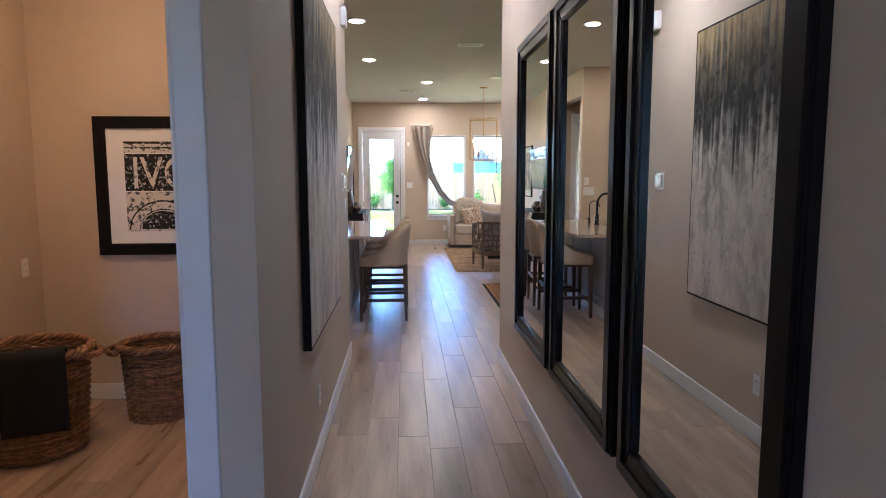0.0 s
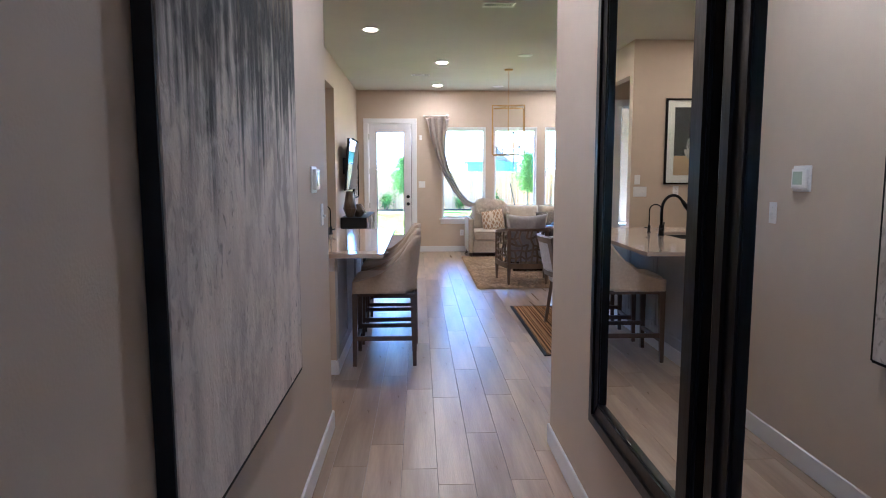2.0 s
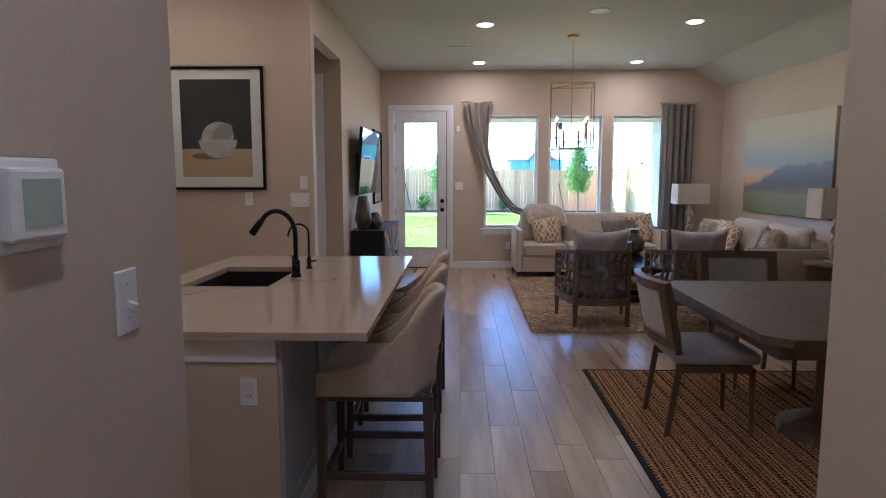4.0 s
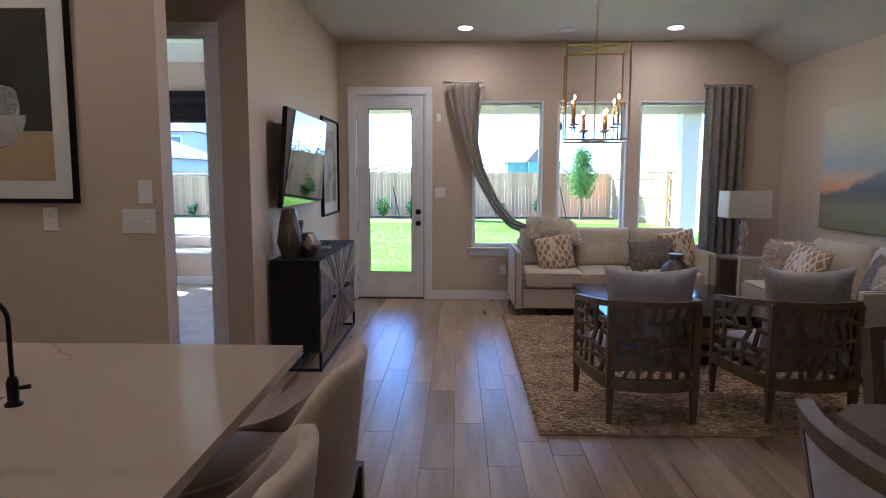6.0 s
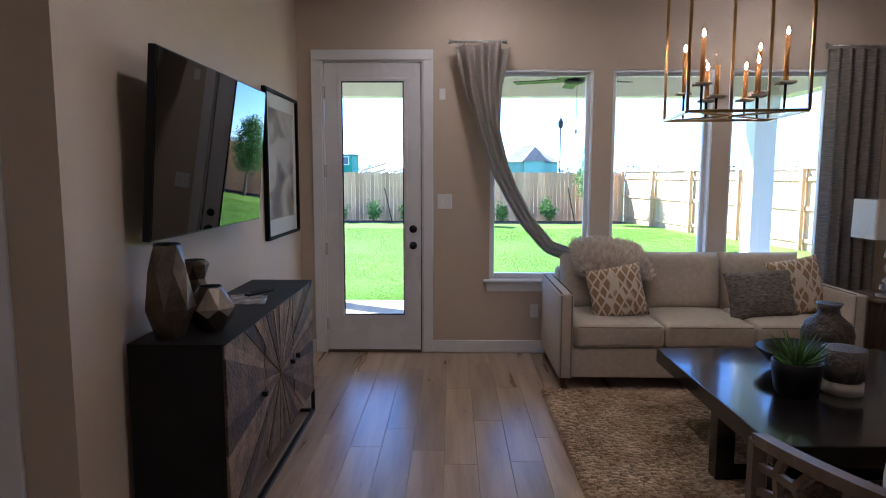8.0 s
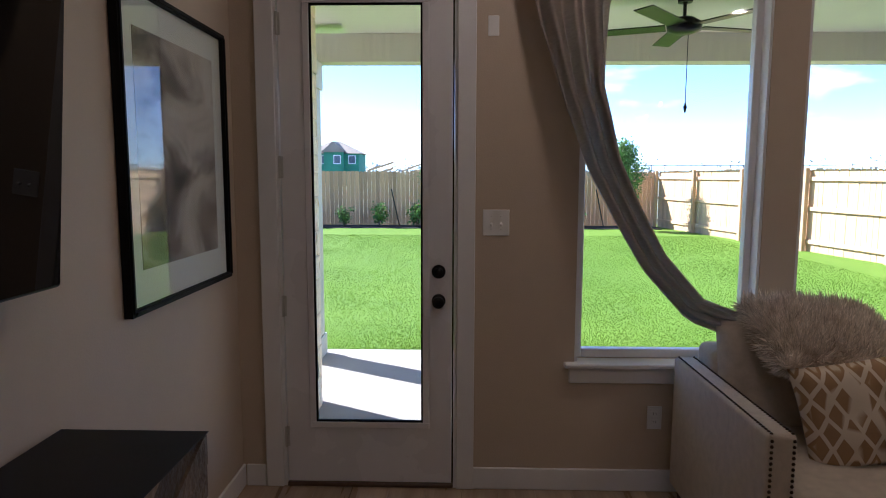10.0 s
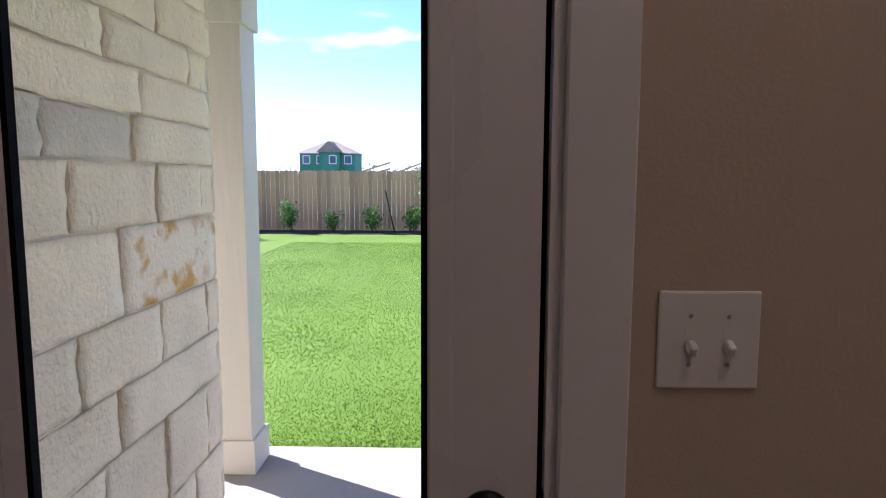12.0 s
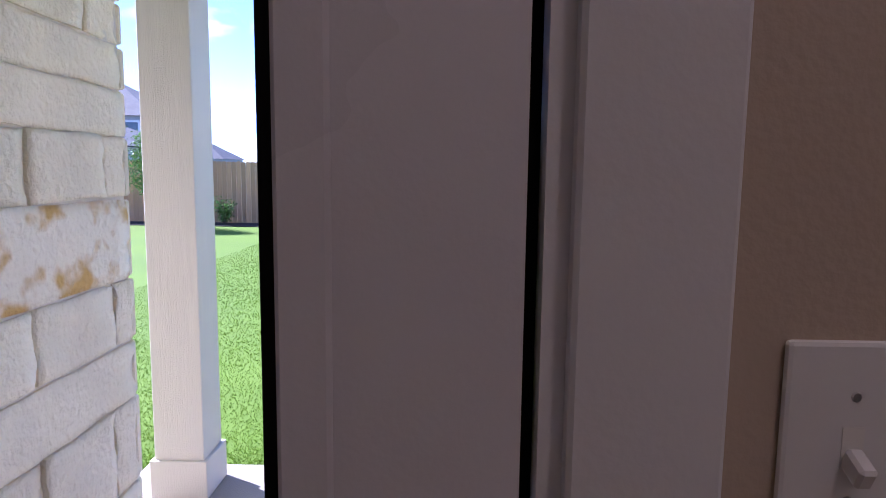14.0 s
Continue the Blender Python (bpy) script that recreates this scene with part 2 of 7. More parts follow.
wall_paint = material("wall_paint", (0.53, 0.435, 0.335), 0.7, vary=0.03, scale=1.2, bump=0.11, bump_scale=150)
ceiling_paint = material("ceiling_paint", (0.56, 0.55, 0.49), 0.85, vary=0.02, scale=1.0, bump=0.12, bump_scale=120)
def fixed_rough(m, r):
    """One even gloss, as on glass and silvering."""
    for lk_ in list(m.node_tree.links):
        if lk_.to_socket.name == "Roughness":
            m.node_tree.links.remove(lk_)
    tree_of(m)[2].inputs["Roughness"].default_value = r
    return m


white_trim = material("white_trim", (0.74, 0.73, 0.74), 0.32, vary=0.02, scale=2, bump=0.05, bump_scale=160)
door_paint = material("door_paint", (0.72, 0.70, 0.72), 0.28, vary=0.02, scale=2, bump=0.04, bump_scale=190)
black_strip = material("black_strip", (0.004, 0.004, 0.004), 0.8, vary=0.1, spec=0.08)
black_metal = material("black_metal", (0.012, 0.012, 0.013), 0.38, 0.6, vary=0.1, scale=8)
steel = material("steel", (0.55, 0.54, 0.52), 0.3, 1.0, vary=0.06, scale=20)
plastic_white = material("plastic_white", (0.76, 0.75, 0.74), 0.3, vary=0.02)
glass = clear_glass("window_glass")
mirror_mat = material("mirror_silver", (0.86, 0.88, 0.86), 0.01, 1.0, vary=0.005, scale=1)
fixed_rough(mirror_mat, 0.0)
mirror_frame = material("mirror_frame", (0.0075, 0.006, 0.006), 0.30, vary=0.3, scale=9, stretch=(1, 1, 0.2), bump=0.06, bump_scale=50, spec=0.16)
dark_frame = material("dark_frame", (0.009, 0.0078, 0.0075), 0.55, spec=0.12, vary=0.2, scale=10, bump=0.08, bump_scale=60)
mat_board = material("mat_board", (0.78, 0.76, 0.72), 0.85, vary=0.01)
plank_wood = material("plank_wood", (0.44, 0.33, 0.235), 0.29, vary=0.13, scale=2.2, stretch=(6.0, 0.45, 1), second=(0.265, 0.182, 0.124), bump=0.07, bump_scale=26, random_tone=0.22)
floor_under = material("floor_under", (0.10, 0.08, 0.06), 0.8)
carpet_mat = material("carpet", (0.58, 0.55, 0.51), 0.95, vary=0.08, scale=5, bump=0.7, bump_scale=240)
quartz = material("quartz", (0.60, 0.565, 0.52), 0.10, vary=0.02, scale=1.5, spec=0.6)
island_blue = material("island_panel", (0.36, 0.36, 0.37), 0.5, vary=0.03)
cab_white = material("cabinet_white", (0.72, 0.70, 0.66), 0.4, vary=0.02)
tile_black = material("tile_black", (0.010, 0.010, 0.011), 0.12, vary=0.2, scale=12)
linen = material("linen", (0.50, 0.42, 0.33), 0.9, vary=0.06, scale=30, bump=0.35, bump_scale=420, sheen=0.3)
linen_grey = material("linen_grey", (0.43, 0.40, 0.405), 0.9, vary=0.07, scale=30, bump=0.35, bump_scale=420, sheen=0.3)
stool_fabric = material("stool_fabric", (0.54, 0.42, 0.30), 0.9, vary=0.05, scale=40, bump=0.3, bump_scale=500, sheen=0.3)
stool_wood = material("stool_wood", (0.085, 0.050, 0.032), 0.42, vary=0.2, scale=4, stretch=(3, 3, 0.5), bump=0.08, bump_scale=60)
grey_wood = material("grey_wood", (0.135, 0.088, 0.056), 0.5, vary=0.18, scale=4, stretch=(3, 3, 0.6), bump=0.12, bump_scale=60)
table_black = material("table_black", (0.012, 0.010, 0.010), 0.16, vary=0.2, scale=5, stretch=(0.5, 4, 1), coat=0.2)
brass = material("brass", (0.52, 0.31, 0.12), 0.3, 1.0, vary=0.08, scale=15)
jute = material("jute", (0.40, 0.29, 0.18), 0.95, vary=0.25, scale=14, bump=0.9, bump_scale=90)
ivory_fur = material("ivory_fur", (0.84, 0.75, 0.65), 0.95, vary=0.18, scale=22, second=(0.52, 0.42, 0.32), random_tone=0.25)
sheer_cloth = material("sheer_cloth", (0.50, 0.44, 0.39), 0.8, vary=0.05, scale=26, stretch=(1, 1, 5), bump=0.2, bump_scale=60)
slub_grey = material("slub_grey", (0.40, 0.355, 0.315), 0.85, vary=0.14, scale=14, stretch=(1, 1, 8), bump=0.3, bump_scale=80)
lamp_shade_mat = material("lamp_shade", (0.80, 0.75, 0.66), 0.8, vary=0.03, scale=60, bump=0.2, bump_scale=300)
bleached_wood = material("bleached_wood", (0.55, 0.49, 0.41), 0.85, vary=0.2, scale=9, bump=0.6, bump_scale=25)
wicker = material("wicker", (0.27, 0.135, 0.055), 0.55, vary=0.3, scale=25, random_tone=0.3, bump=0.15, bump_scale=150)
black_cloth = material("black_cloth", (0.006, 0.006, 0.006), 0.95, vary=0.2, scale=40, bump=0.3, bump_scale=300)
bronze_vase = material("bronze_vase", (0.17, 0.135, 0.098), 0.34, 0.75, vary=0.35, scale=9, second=(0.075, 0.060, 0.046), bump=0.2, bump_scale=40)
hammered = material("hammered", (0.11, 0.088, 0.072), 0.35, 0.6, vary=0.3, scale=30, bump=1.0, bump_scale=55)
leaf_green = material("leaf_green", (0.13, 0.25, 0.05), 0.5, vary=0.25, scale=14, random_tone=0.45)
tree_green = material("tree_green", (0.13, 0.24, 0.055), 0.55, vary=0.25, scale=14, random_tone=0.5)
bark = material("bark", (0.12, 0.085, 0.06), 0.9, vary=0.3, scale=12, bump=0.5, bump_scale=40)
grass_mat = material("grass", (0.125, 0.205, 0.018), 0.85, spec=0.2, vary=0.14, scale=0.7, second=(0.095, 0.165, 0.012), bump=0.15, bump_scale=160, random_tone=0.0)
blade_mat = material("grass_blades", (0.135, 0.24, 0.016), 0.85, spec=0.15, vary=0.12, scale=0.9, second=(0.12, 0.20, 0.017), random_tone=0.16)
dirt_mat = material("dirt", (0.14, 0.12, 0.085), 0.95, vary=0.2, scale=0.12, second=(0.13, 0.15, 0.06), bump=0.5, bump_scale=8)
mulch_mat = material("mulch", (0.035, 0.026, 0.020), 0.95, vary=0.4, scale=20, bump=1.0, bump_scale=60)
concrete = material("concrete", (0.32, 0.28, 0.235), 0.85, vary=0.06, scale=2.5, bump=0.15, bump_scale=120)
limestone = material("limestone", (0.93, 0.805, 0.585), 0.9, spec=0.2, vary=0.08, scale=5, second=(0.82, 0.70, 0.51), bump=1.0, bump_scale=58, random_tone=0.07)
rust_stone = material("rust_stone", (0.92, 0.80, 0.61), 0.9, spec=0.2, vary=0.10, scale=8, second=(0.66, 0.40, 0.13), bump=1.0, bump_scale=58)
stain = [q for q in rust_stone.node_tree.nodes if q.type == "VALTORGB"][0].color_ramp
stain.elements[0].position, stain.elements[1].position = 0.40, 0.50
grey_stone = material("grey_stone", (0.74, 0.66, 0.53), 0.9, spec=0.2, vary=0.10, scale=6, second=(0.55, 0.49, 0.39), bump=1.0, bump_scale=58)
mortar = material("mortar", (0.78, 0.68, 0.53), 0.95, vary=0.08, scale=8, bump=0.6, bump_scale=60)
post_paint = material("post_paint", (0.66, 0.61, 0.505), 0.6, vary=0.03, scale=6, stretch=(6, 6, 0.5), bump=0.25, bump_scale=30)
soffit_paint = material("soffit_paint", (0.74, 0.71, 0.63), 0.7, vary=0.03, scale=2)
fence_wood = material("fence_wood", (0.66, 0.36, 0.175), 0.85, vary=0.2, scale=1.6, stretch=(3, 3, 0.5), second=(0.52, 0.30, 0.15), bump=0.2, bump_scale=30, random_tone=0.22)
fence_wood_new = material("fence_wood_new", (0.60, 0.38, 0.18), 0.85, vary=0.2, scale=1.2, stretch=(3, 3, 0.5), second=(0.50, 0.33, 0.18), bump=0.2, bump_scale=30, random_tone=0.15)


def let_light_through(m, share, clear):
    """Thin cloth: part of the light passes scattered, and a little straight."""
    nodes, links, b = tree_of(m)
    tl = nodes.new("ShaderNodeBsdfTranslucent")
    src = [l.from_socket for l in links if l.to_socket == b.inputs["Base Color"]][0]
    links.new(src, tl.inputs["Color"])
    tp = nodes.new("ShaderNodeBsdfTransparent")
    m1, m2 = nodes.new("ShaderNodeMixShader"), nodes.new("ShaderNodeMixShader")
    m1.inputs["Fac"].default_value, m2.inputs["Fac"].default_value = share, clear
    links.new(b.outputs["BSDF"], m1.inputs[1])
    links.new(tl.outputs["BSDF"], m1.inputs[2])
    links.new(m1.outputs["Shader"], m2.inputs[1])
    links.new(tp.outputs["BSDF"], m2.inputs[2])
    links.new(m2.outputs["Shader"], nodes["Material Output"].inputs["Surface"])


let_light_through(sheer_cloth, 0.62, 0.05)
let_light_through(slub_grey, 0.60, 0.06)
let_light_through(lamp_shade_mat, 0.35, 0.0)
for leafy in (leaf_green, tree_green, blade_mat):
    let_light_through(leafy, 0.30, 0.0)

# ---------- structure ----------
CEIL = 3.08
FAR = 12.72          # inner face of the garden wall
LX = -1.19           # left wall of the living room
RX = 4.10            # right wall
KY = 8.06            # picture wall of the kitchen
BY = 9.40            # wall of the bedroom door
HL, HR = -0.535, 0.697  # hall walls

HLY, HRY = 3.93, 3.68  # where the hall walls end

DOOR = (-0.985, -0.142, 0.0, 2.468)
WINS = ((0.42, 1.27), (1.43, 2.26), (2.41, 3.25))
WZ0, WZ1 = 0.64, 2.395

structure("wall_garden", wall_cells("y", FAR, FAR + 0.16, LX - 0.12, RX + 0.15, -0.12, 3.3,
          [DOOR] + [(a, b, WZ0, WZ1) for a, b in WINS]), wall_paint, "greige painted wall with garden door and three windows")
structure("wall_living_left", wall_cells("x", LX - 0.12, LX, KY, FAR, 0, CEIL, [(KY + 0.12, BY, 0, 2.68)]), wall_paint, "greige painted living room wall with a passage")
structure("wall_right", wall_cells("x", RX, RX + 0.15, HRY - 0.12, FAR, 0, 3.3), wall_paint, "greige painted side wall")
structure("wall_kitchen_end", wall_cells("y", KY, KY + 0.12, -3.25, LX - 0.12, 0, CEIL), wall_paint, "greige painted kitchen end wall")
structure("wall_kitchen_left", wall_cells("x", -3.25, -3.13, HLY, KY, 0, CEIL), wall_paint, "greige painted kitchen side wall")
structure("wall_kitchen_back", wall_cells("y", HLY - 0.12, HLY, -3.25, HL - 0.12, 0, CEIL), wall_paint, "greige painted kitchen wall")
structure("wall_hall_left", wall_cells("x", HL - 0.12, HL, 0.65, HLY, 0, CEIL), wall_paint, "greige painted hall wall")
structure("wall_hall_right", wall_cells("x", HR, HR + 0.12, -3.6, HRY, 0, CEIL), wall_paint, "greige painted hall wall hung with mirrors")
structure("wall_dining_back", wall_cells("y", HRY - 0.12, HRY, HR + 0.12, RX, 0, CEIL), wall_paint, "greige painted dining wall")
structure("wall_laundry_door", wall_cells("y", 0.65, 0.77, -2.58, HL - 0.12, 0, CEIL, [(-1.62, -0.765, 0, 2.44)]), wall_paint, "painted wall with laundry doorway")
structure("wall_laundry_left", wall_cells("x", -2.58, -2.46, 0.77, 2.94, 0, CEIL), wall_paint, "tan painted laundry wall")
structure("wall_laundry_back", wall_cells("y", 2.94, 3.06, -2.58, HL - 0.12, 0, CEIL), wall_paint, "tan painted laundry wall")
structure("wall_foyer_left", wall_cells("x", -2.12, -2.0, -3.6, 0.65, 0, CEIL), wall_paint, "painted foyer wall")
structure("wall_foyer_front", wall_cells("y", -3.72, -3.6, -2.12, HR + 0.12, -0.12, 3.3, [(-1.7, 0.4, 0.0, 2.6)]), wall_paint, "painted foyer front wall")
structure("wall_bedroom_door", wall_cells("y", BY, BY + 0.12, -6.6, LX - 0.12, 0, CEIL, [(-1.80, -1.47, 0, 2.44), (-2.30, -1.80, 0, 2.44)]), wall_paint, "greige painted wall with bedroom doorway")
structure("wall_passage_left", wall_cells("x", -2.62, -2.5, KY + 0.12, BY, 0, CEIL), wall_paint, "painted passage wall")
# the third opening, from x -5.95, is added to brighten the bedroom
structure("wall_bedroom_garden", wall_cells("y", 14.10, 14.26, -6.6, -1.22, -0.12, 3.3, [(-4.90, -4.15, 0.62, 2.40), (-4.00, -3.25, 0.62, 2.40), (-5.95, -5.20, 0.62, 2.40)]), wall_paint, "painted bedroom wall with two windows and an added unseen third")
# both openings here are invented, out of view, to let more daylight in
structure("wall_bedroom_left", wall_cells("x", -6.72, -6.6, BY, 14.26, 0, 3.3, [(10.2, 11.6, 0.7, 2.4), (12.2, 13.6, 0.7, 2.4)]), wall_paint, "painted bedroom wall")
structure("wall_bedroom_right", wall_cells("x", -1.31, -1.22, FAR, 14.10, -0.12, 3.3), wall_paint, "painted bedroom wall")

# ceilings: a flat field and the sloped strip along the right wall
structure("ceiling", box(-6.72, 3.60, -3.72, 14.26, CEIL, CEIL + 0.12), ceiling_paint, "off-white textured ceiling")
bm = bmesh.new()
vs = [bm.verts.new(p) for p in ((3.60, HRY - 0.12, CEIL), (RX, HRY - 0.12, 2.79), (RX, FAR, 2.79), (3.60, FAR, CEIL), (3.60, HRY - 0.12, 3.2), (RX, HRY - 0.12, 3.2), (RX, FAR, 3.2), (3.60, FAR, 3.2))]
for q in ((0, 1, 2, 3), (7, 6, 5, 4), (0, 4, 5, 1), (1, 5, 6, 2), (2, 6, 7, 3), (3, 7, 4, 0)):
    bm.faces.new([vs[i] for i in q])
structure("ceiling_slope", bm, ceiling_paint, "sloped strip of textured ceiling")
# unseen slab, added only to shut out sky and sun from above
structure("roof", box(-6.9, RX + 0.3, -3.9, 14.45, 3.32, 3.5), soffit_paint, "plain unseen roof slab added to keep sky light out of the house")

# added overhang that stops direct sun from reaching the bedroom carpet
structure("sun_block_eave", box(-6.9, -1.76, 14.452, 15.2, 3.32, 3.44), soffit_paint, "plain unseen eave added to keep sun off the bedroom carpet")

# floors
structure("floor_base", box(-6.72, RX + 0.15, -3.72, FAR + 0.16, -0.14, -0.022), floor_under, "concrete floor base")
structure("floor_carpet", box(-6.6, -1.31, BY + 0.06, 14.10, -0.02, 0.006), carpet_mat, "pale grey bedroom carpet")


def board(axis, face, a0, a1, out, h=0.11, t=0.014):
    """A skirting board on a wall face; out: +1 or -1, the way that it stands off the wall."""
    lo, hi = sorted((face, face + out * t))
    bm = box(lo, hi, a0, a1, 0.001, h, 0.004) if axis == "x" else box(a0, a1, lo, hi, 0.001, h, 0.004)
    return structure("baseboard", bm, white_trim, "white painted baseboard")


for row in (("x", HL, 0.66, HLY, 1), ("y", HLY, HL - 0.12, HL + 0.014, 1), ("x", HR, -3.6, HRY, -1), ("y", HRY, HR - 0.014, RX, 1),
            ("x", LX, BY + 0.0, FAR, 1), ("y", BY, -1.36, LX, -1), ("y", FAR, LX + 0.02, -1.075, -1), ("y", FAR, -0.06, RX, -1), ("x", RX, HRY + 0.02, FAR, -1),
            ("y", KY, -2.5, LX, -1), ("x", LX, KY - 0.014, KY + 0.12, 1), ("y", 2.94, -2.46, -0.68, -1), ("x", -2.46, 0.77, 2.92, 1), ("y", 14.10, -6.6, -1.32, -1)):
    board(*row)


def casing(x0, x1, y, top, w=0.092, t=0.018):
    """Flat casing round a doorway in a wall that faces -y; legs and head butt."""
    e = tagged(new("door_casing"), "white painted door casing", "", "", "structure")
    part("leg", box(x0 - w, x0, y - t, y, 0.001, top, 0.003), white_trim, e)
    part("leg", box(x1, x1 + w, y - t, y, 0.001, top, 0.003), white_trim, e)
    part("head", box(x0 - w, x1 + w, y - t - 0.002, y, top, top + w, 0.003), white_trim, e)
    return e


def jamb(x0, x1, y0, y1, top, t=0.016):
    e = tagged(new("door_jamb"), "white painted door lining", "", "", "structure")
    part("side", box(x0, x0 + t, y0, y1, 0.001, top - t), white_trim, e)
    part("side", box(x1 - t, x1, y0, y1, 0.001, top - t), white_trim, e)
    part("head", box(x0, x1, y0, y1, top - t, top - 0.001), white_trim, e)
    return e


casing(-1.62, -0.765, 0.65, 2.44)
jamb(-1.62, -0.765, 0.648, 0.772, 2.44)
casing(-2.30, -1.47, BY, 2.44)
jamb(-2.30, -1.47, BY - 0.002, BY + 0.122, 2.44)
casing(DOOR[0], DOOR[1], FAR, DOOR[3], w=0.085)
jamb(DOOR[0], DOOR[1], FAR - 0.004, FAR + 0.162, DOOR[3], t=0.014)

# garden door: a slab with one long light
SX0, SX1 = -0.966, -0.1645
GX0, GX1, GZ0, GZ1 = -0.823, -0.304, 0.328, 2.300
door = tagged(new("door_garden"), "closed white garden door with a long glass light", "door", "", "structure")
dy0, dy1 = FAR + 0.006, FAR + 0.05
slab = part("slab", wall_cells("y", dy0, dy1, SX0, SX1, 0.022, 2.450, [(GX0 - 0.02, GX1 + 0.02, GZ0 - 0.02, GZ1 + 0.02)]), door_paint, door)
part("rail_moulding", box(GX0 - 0.032, GX1 + 0.032, dy0 - 0.007, dy0 - 0.0005, GZ1, GZ1 + 0.032, 0.003), door_paint, door)
part("rail_moulding", box(GX0 - 0.032, GX1 + 0.032, dy0 - 0.007, dy0 - 0.0005, GZ0 - 0.032, GZ0, 0.003), door_paint, door)
part("stile_moulding", box(GX0 - 0.032, GX0, dy0 - 0.007, dy0 - 0.0005, GZ0, GZ1, 0.003), door_paint, door)
part("stile_moulding", box(GX1, GX1 + 0.032, dy0 - 0.007, dy0 - 0.0005, GZ0, GZ1, 0.003), door_paint, door)
for nm, b in (("glazing_strip", (GX0, GX0 + 0.008)), ("glazing_strip", (GX1 - 0.008, GX1))):
    part(nm, box(b[0], b[1], dy0 - 0.004, dy0 + 0.012, GZ0 + 0.009, GZ1 - 0.009), black_strip, door, "black glazing strip")
part("glazing_strip", box(GX0, GX1, dy0 - 0.004, dy0 + 0.012, GZ1 - 0.008, GZ1), black_strip, door, "black glazing strip")
part("glazing_strip", box(GX0, GX1, dy0 - 0.004, dy0 + 0.012, GZ0, GZ0 + 0.008), black_strip, door, "black glazing strip")
pane = part("pane", box(GX0 - 0.018, GX1 + 0.018, dy0 + 0.013, dy0 + 0.019, GZ0 - 0.018, GZ1 + 0.018), glass, door, "clear glass pane")
pane.visible_shadow = False
part("weather_strip", box(SX1 + 0.0005, SX1 + 0.0078, dy0 + 0.010, dy0 + 0.03, 0.02, 2.45), black_strip, door, "black weather strip")
part("threshold", box(DOOR[0] + 0.015, DOOR[1] - 0.015, FAR - 0.01, FAR + 0.16, 0.0, 0.02, 0.004), stool_wood, door, "dark threshold")
for z in (0.25, 0.90, 1.56, 2.21):
    h = part("hinge", box(SX0 - 0.012, SX0 + 0.010, dy0 - 0.003, dy0 - 0.0005, z - 0.05, z + 0.05, 0.001), steel, door, "satin nickel hinge")
    part("knuckle", swung(lathe([(0.0065, -0.052), (0.0065, 0.052)], 10), Matrix.Translation((SX0 - 0.006, dy0 - 0.008, z))), steel, h)
for z, knob in ((1.071, False), (0.931, True)):
    prof = [(0.033, 0.0), (0.033, 0.006), (0.027, 0.011), (0.012, 0.013)]
    prof += [(0.011, 0.03), (0.026, 0.038), (0.029, 0.052), (0.024, 0.064), (0.002, 0.067)] if knob else [(0.020, 0.016), (0.020, 0.024), (0.003, 0.026)]
    part("knob" if knob else "deadbolt", swung(lathe(prof, 24), pose(-0.228, dy0 - 0.001, z, 90)), black_metal, door, "matt black door furniture", True)
    part("strike", box(SX1 + 0.005, SX1 + 0.009, dy0 - 0.004, dy0 + 0.02, z - 0.03, z + 0.03), black_metal, door, "black strike plate")


def window(name, x0, x1, z0, z1, yi, yo, label, sill=True, meeting=False, casing_trim=False):
    w = tagged(new(name), label, "window", "", "structure")
    f = 0.045
    y0, y1 = yi + 0.075, yi + 0.125
    part("frame", box(x0 + 0.002, x0 + f, y0, y1, z0 + 0.002, z1 - 0.002, 0.004), white_trim, w)
    part("frame", box(x1 - f, x1 - 0.002, y0, y1, z0 + 0.002, z1 - 0.002, 0.004), white_trim, w)
    part("frame", box(x0 + f, x1 - f, y0, y1, z1 - f, z1 - 0.002, 0.004), white_trim, w)
    part("frame", box(x0 + f, x1 - f, y0, y1, z0 + 0.002, z0 + f, 0.004), white_trim, w)
    part("liner", box(x0 + 0.001, x0 + 0.014, yi + 0.003, y0, z0 + 0.002, z1 - 0.002), white_trim, w)
    part("liner", box(x1 - 0.014, x1 - 0.001, yi + 0.003, y0, z0 + 0.002, z1 - 0.002), white_trim, w)
    part("liner", box(x0 + 0.014, x1 - 0.014, yi + 0.003, y0, z1 - 0.014, z1 - 0.001), white_trim, w)
    if meeting:
        part("meeting_rail", box(x0 + f, x1 - f, y0 + 0.005, y1 - 0.005, (z0 + z1) / 2 - 0.02, (z0 + z1) / 2 + 0.02, 0.003), white_trim, w)
    p = part("pane", box(x0 + f, x1 - f, y0 + 0.022, y0 + 0.028, z0 + f, z1 - f), glass, w, "clear glass pane")
    p.visible_shadow = False
    if sill:
        part("sill", box(x0 - 0.05, x1 + 0.05, yi - 0.045, y0, z0 - 0.022, z0 + 0.001, 0.005), white_trim, w)
        part("apron", box(x0 - 0.025, x1 + 0.025, yi - 0.015, yi - 0.001, z0 - 0.10, z0 - 0.023, 0.003), white_trim, w)
    return w


for i, (a, b) in enumerate(WINS):
    window("window_%d" % (i + 1), a, b, WZ0, WZ1, FAR, FAR + 0.16, "white framed fixed garden window", sill=True)
window("window_4", -4.90, -4.15, 0.62, 2.40, 14.10, 14.26, "white single-hung bedroom window", sill=False, meeting=True)
window("window_5", -4.00, -3.25, 0.62, 2.40, 14.10, 14.26, "white single-hung bedroom window", sill=False, meeting=True)
# unseen extra window, added to bring more daylight into the bedroom
window("window_6", -5.95, -5.20, 0.62, 2.40, 14.10, 14.26, "white single-hung bedroom window", sill=False, meeting=True)
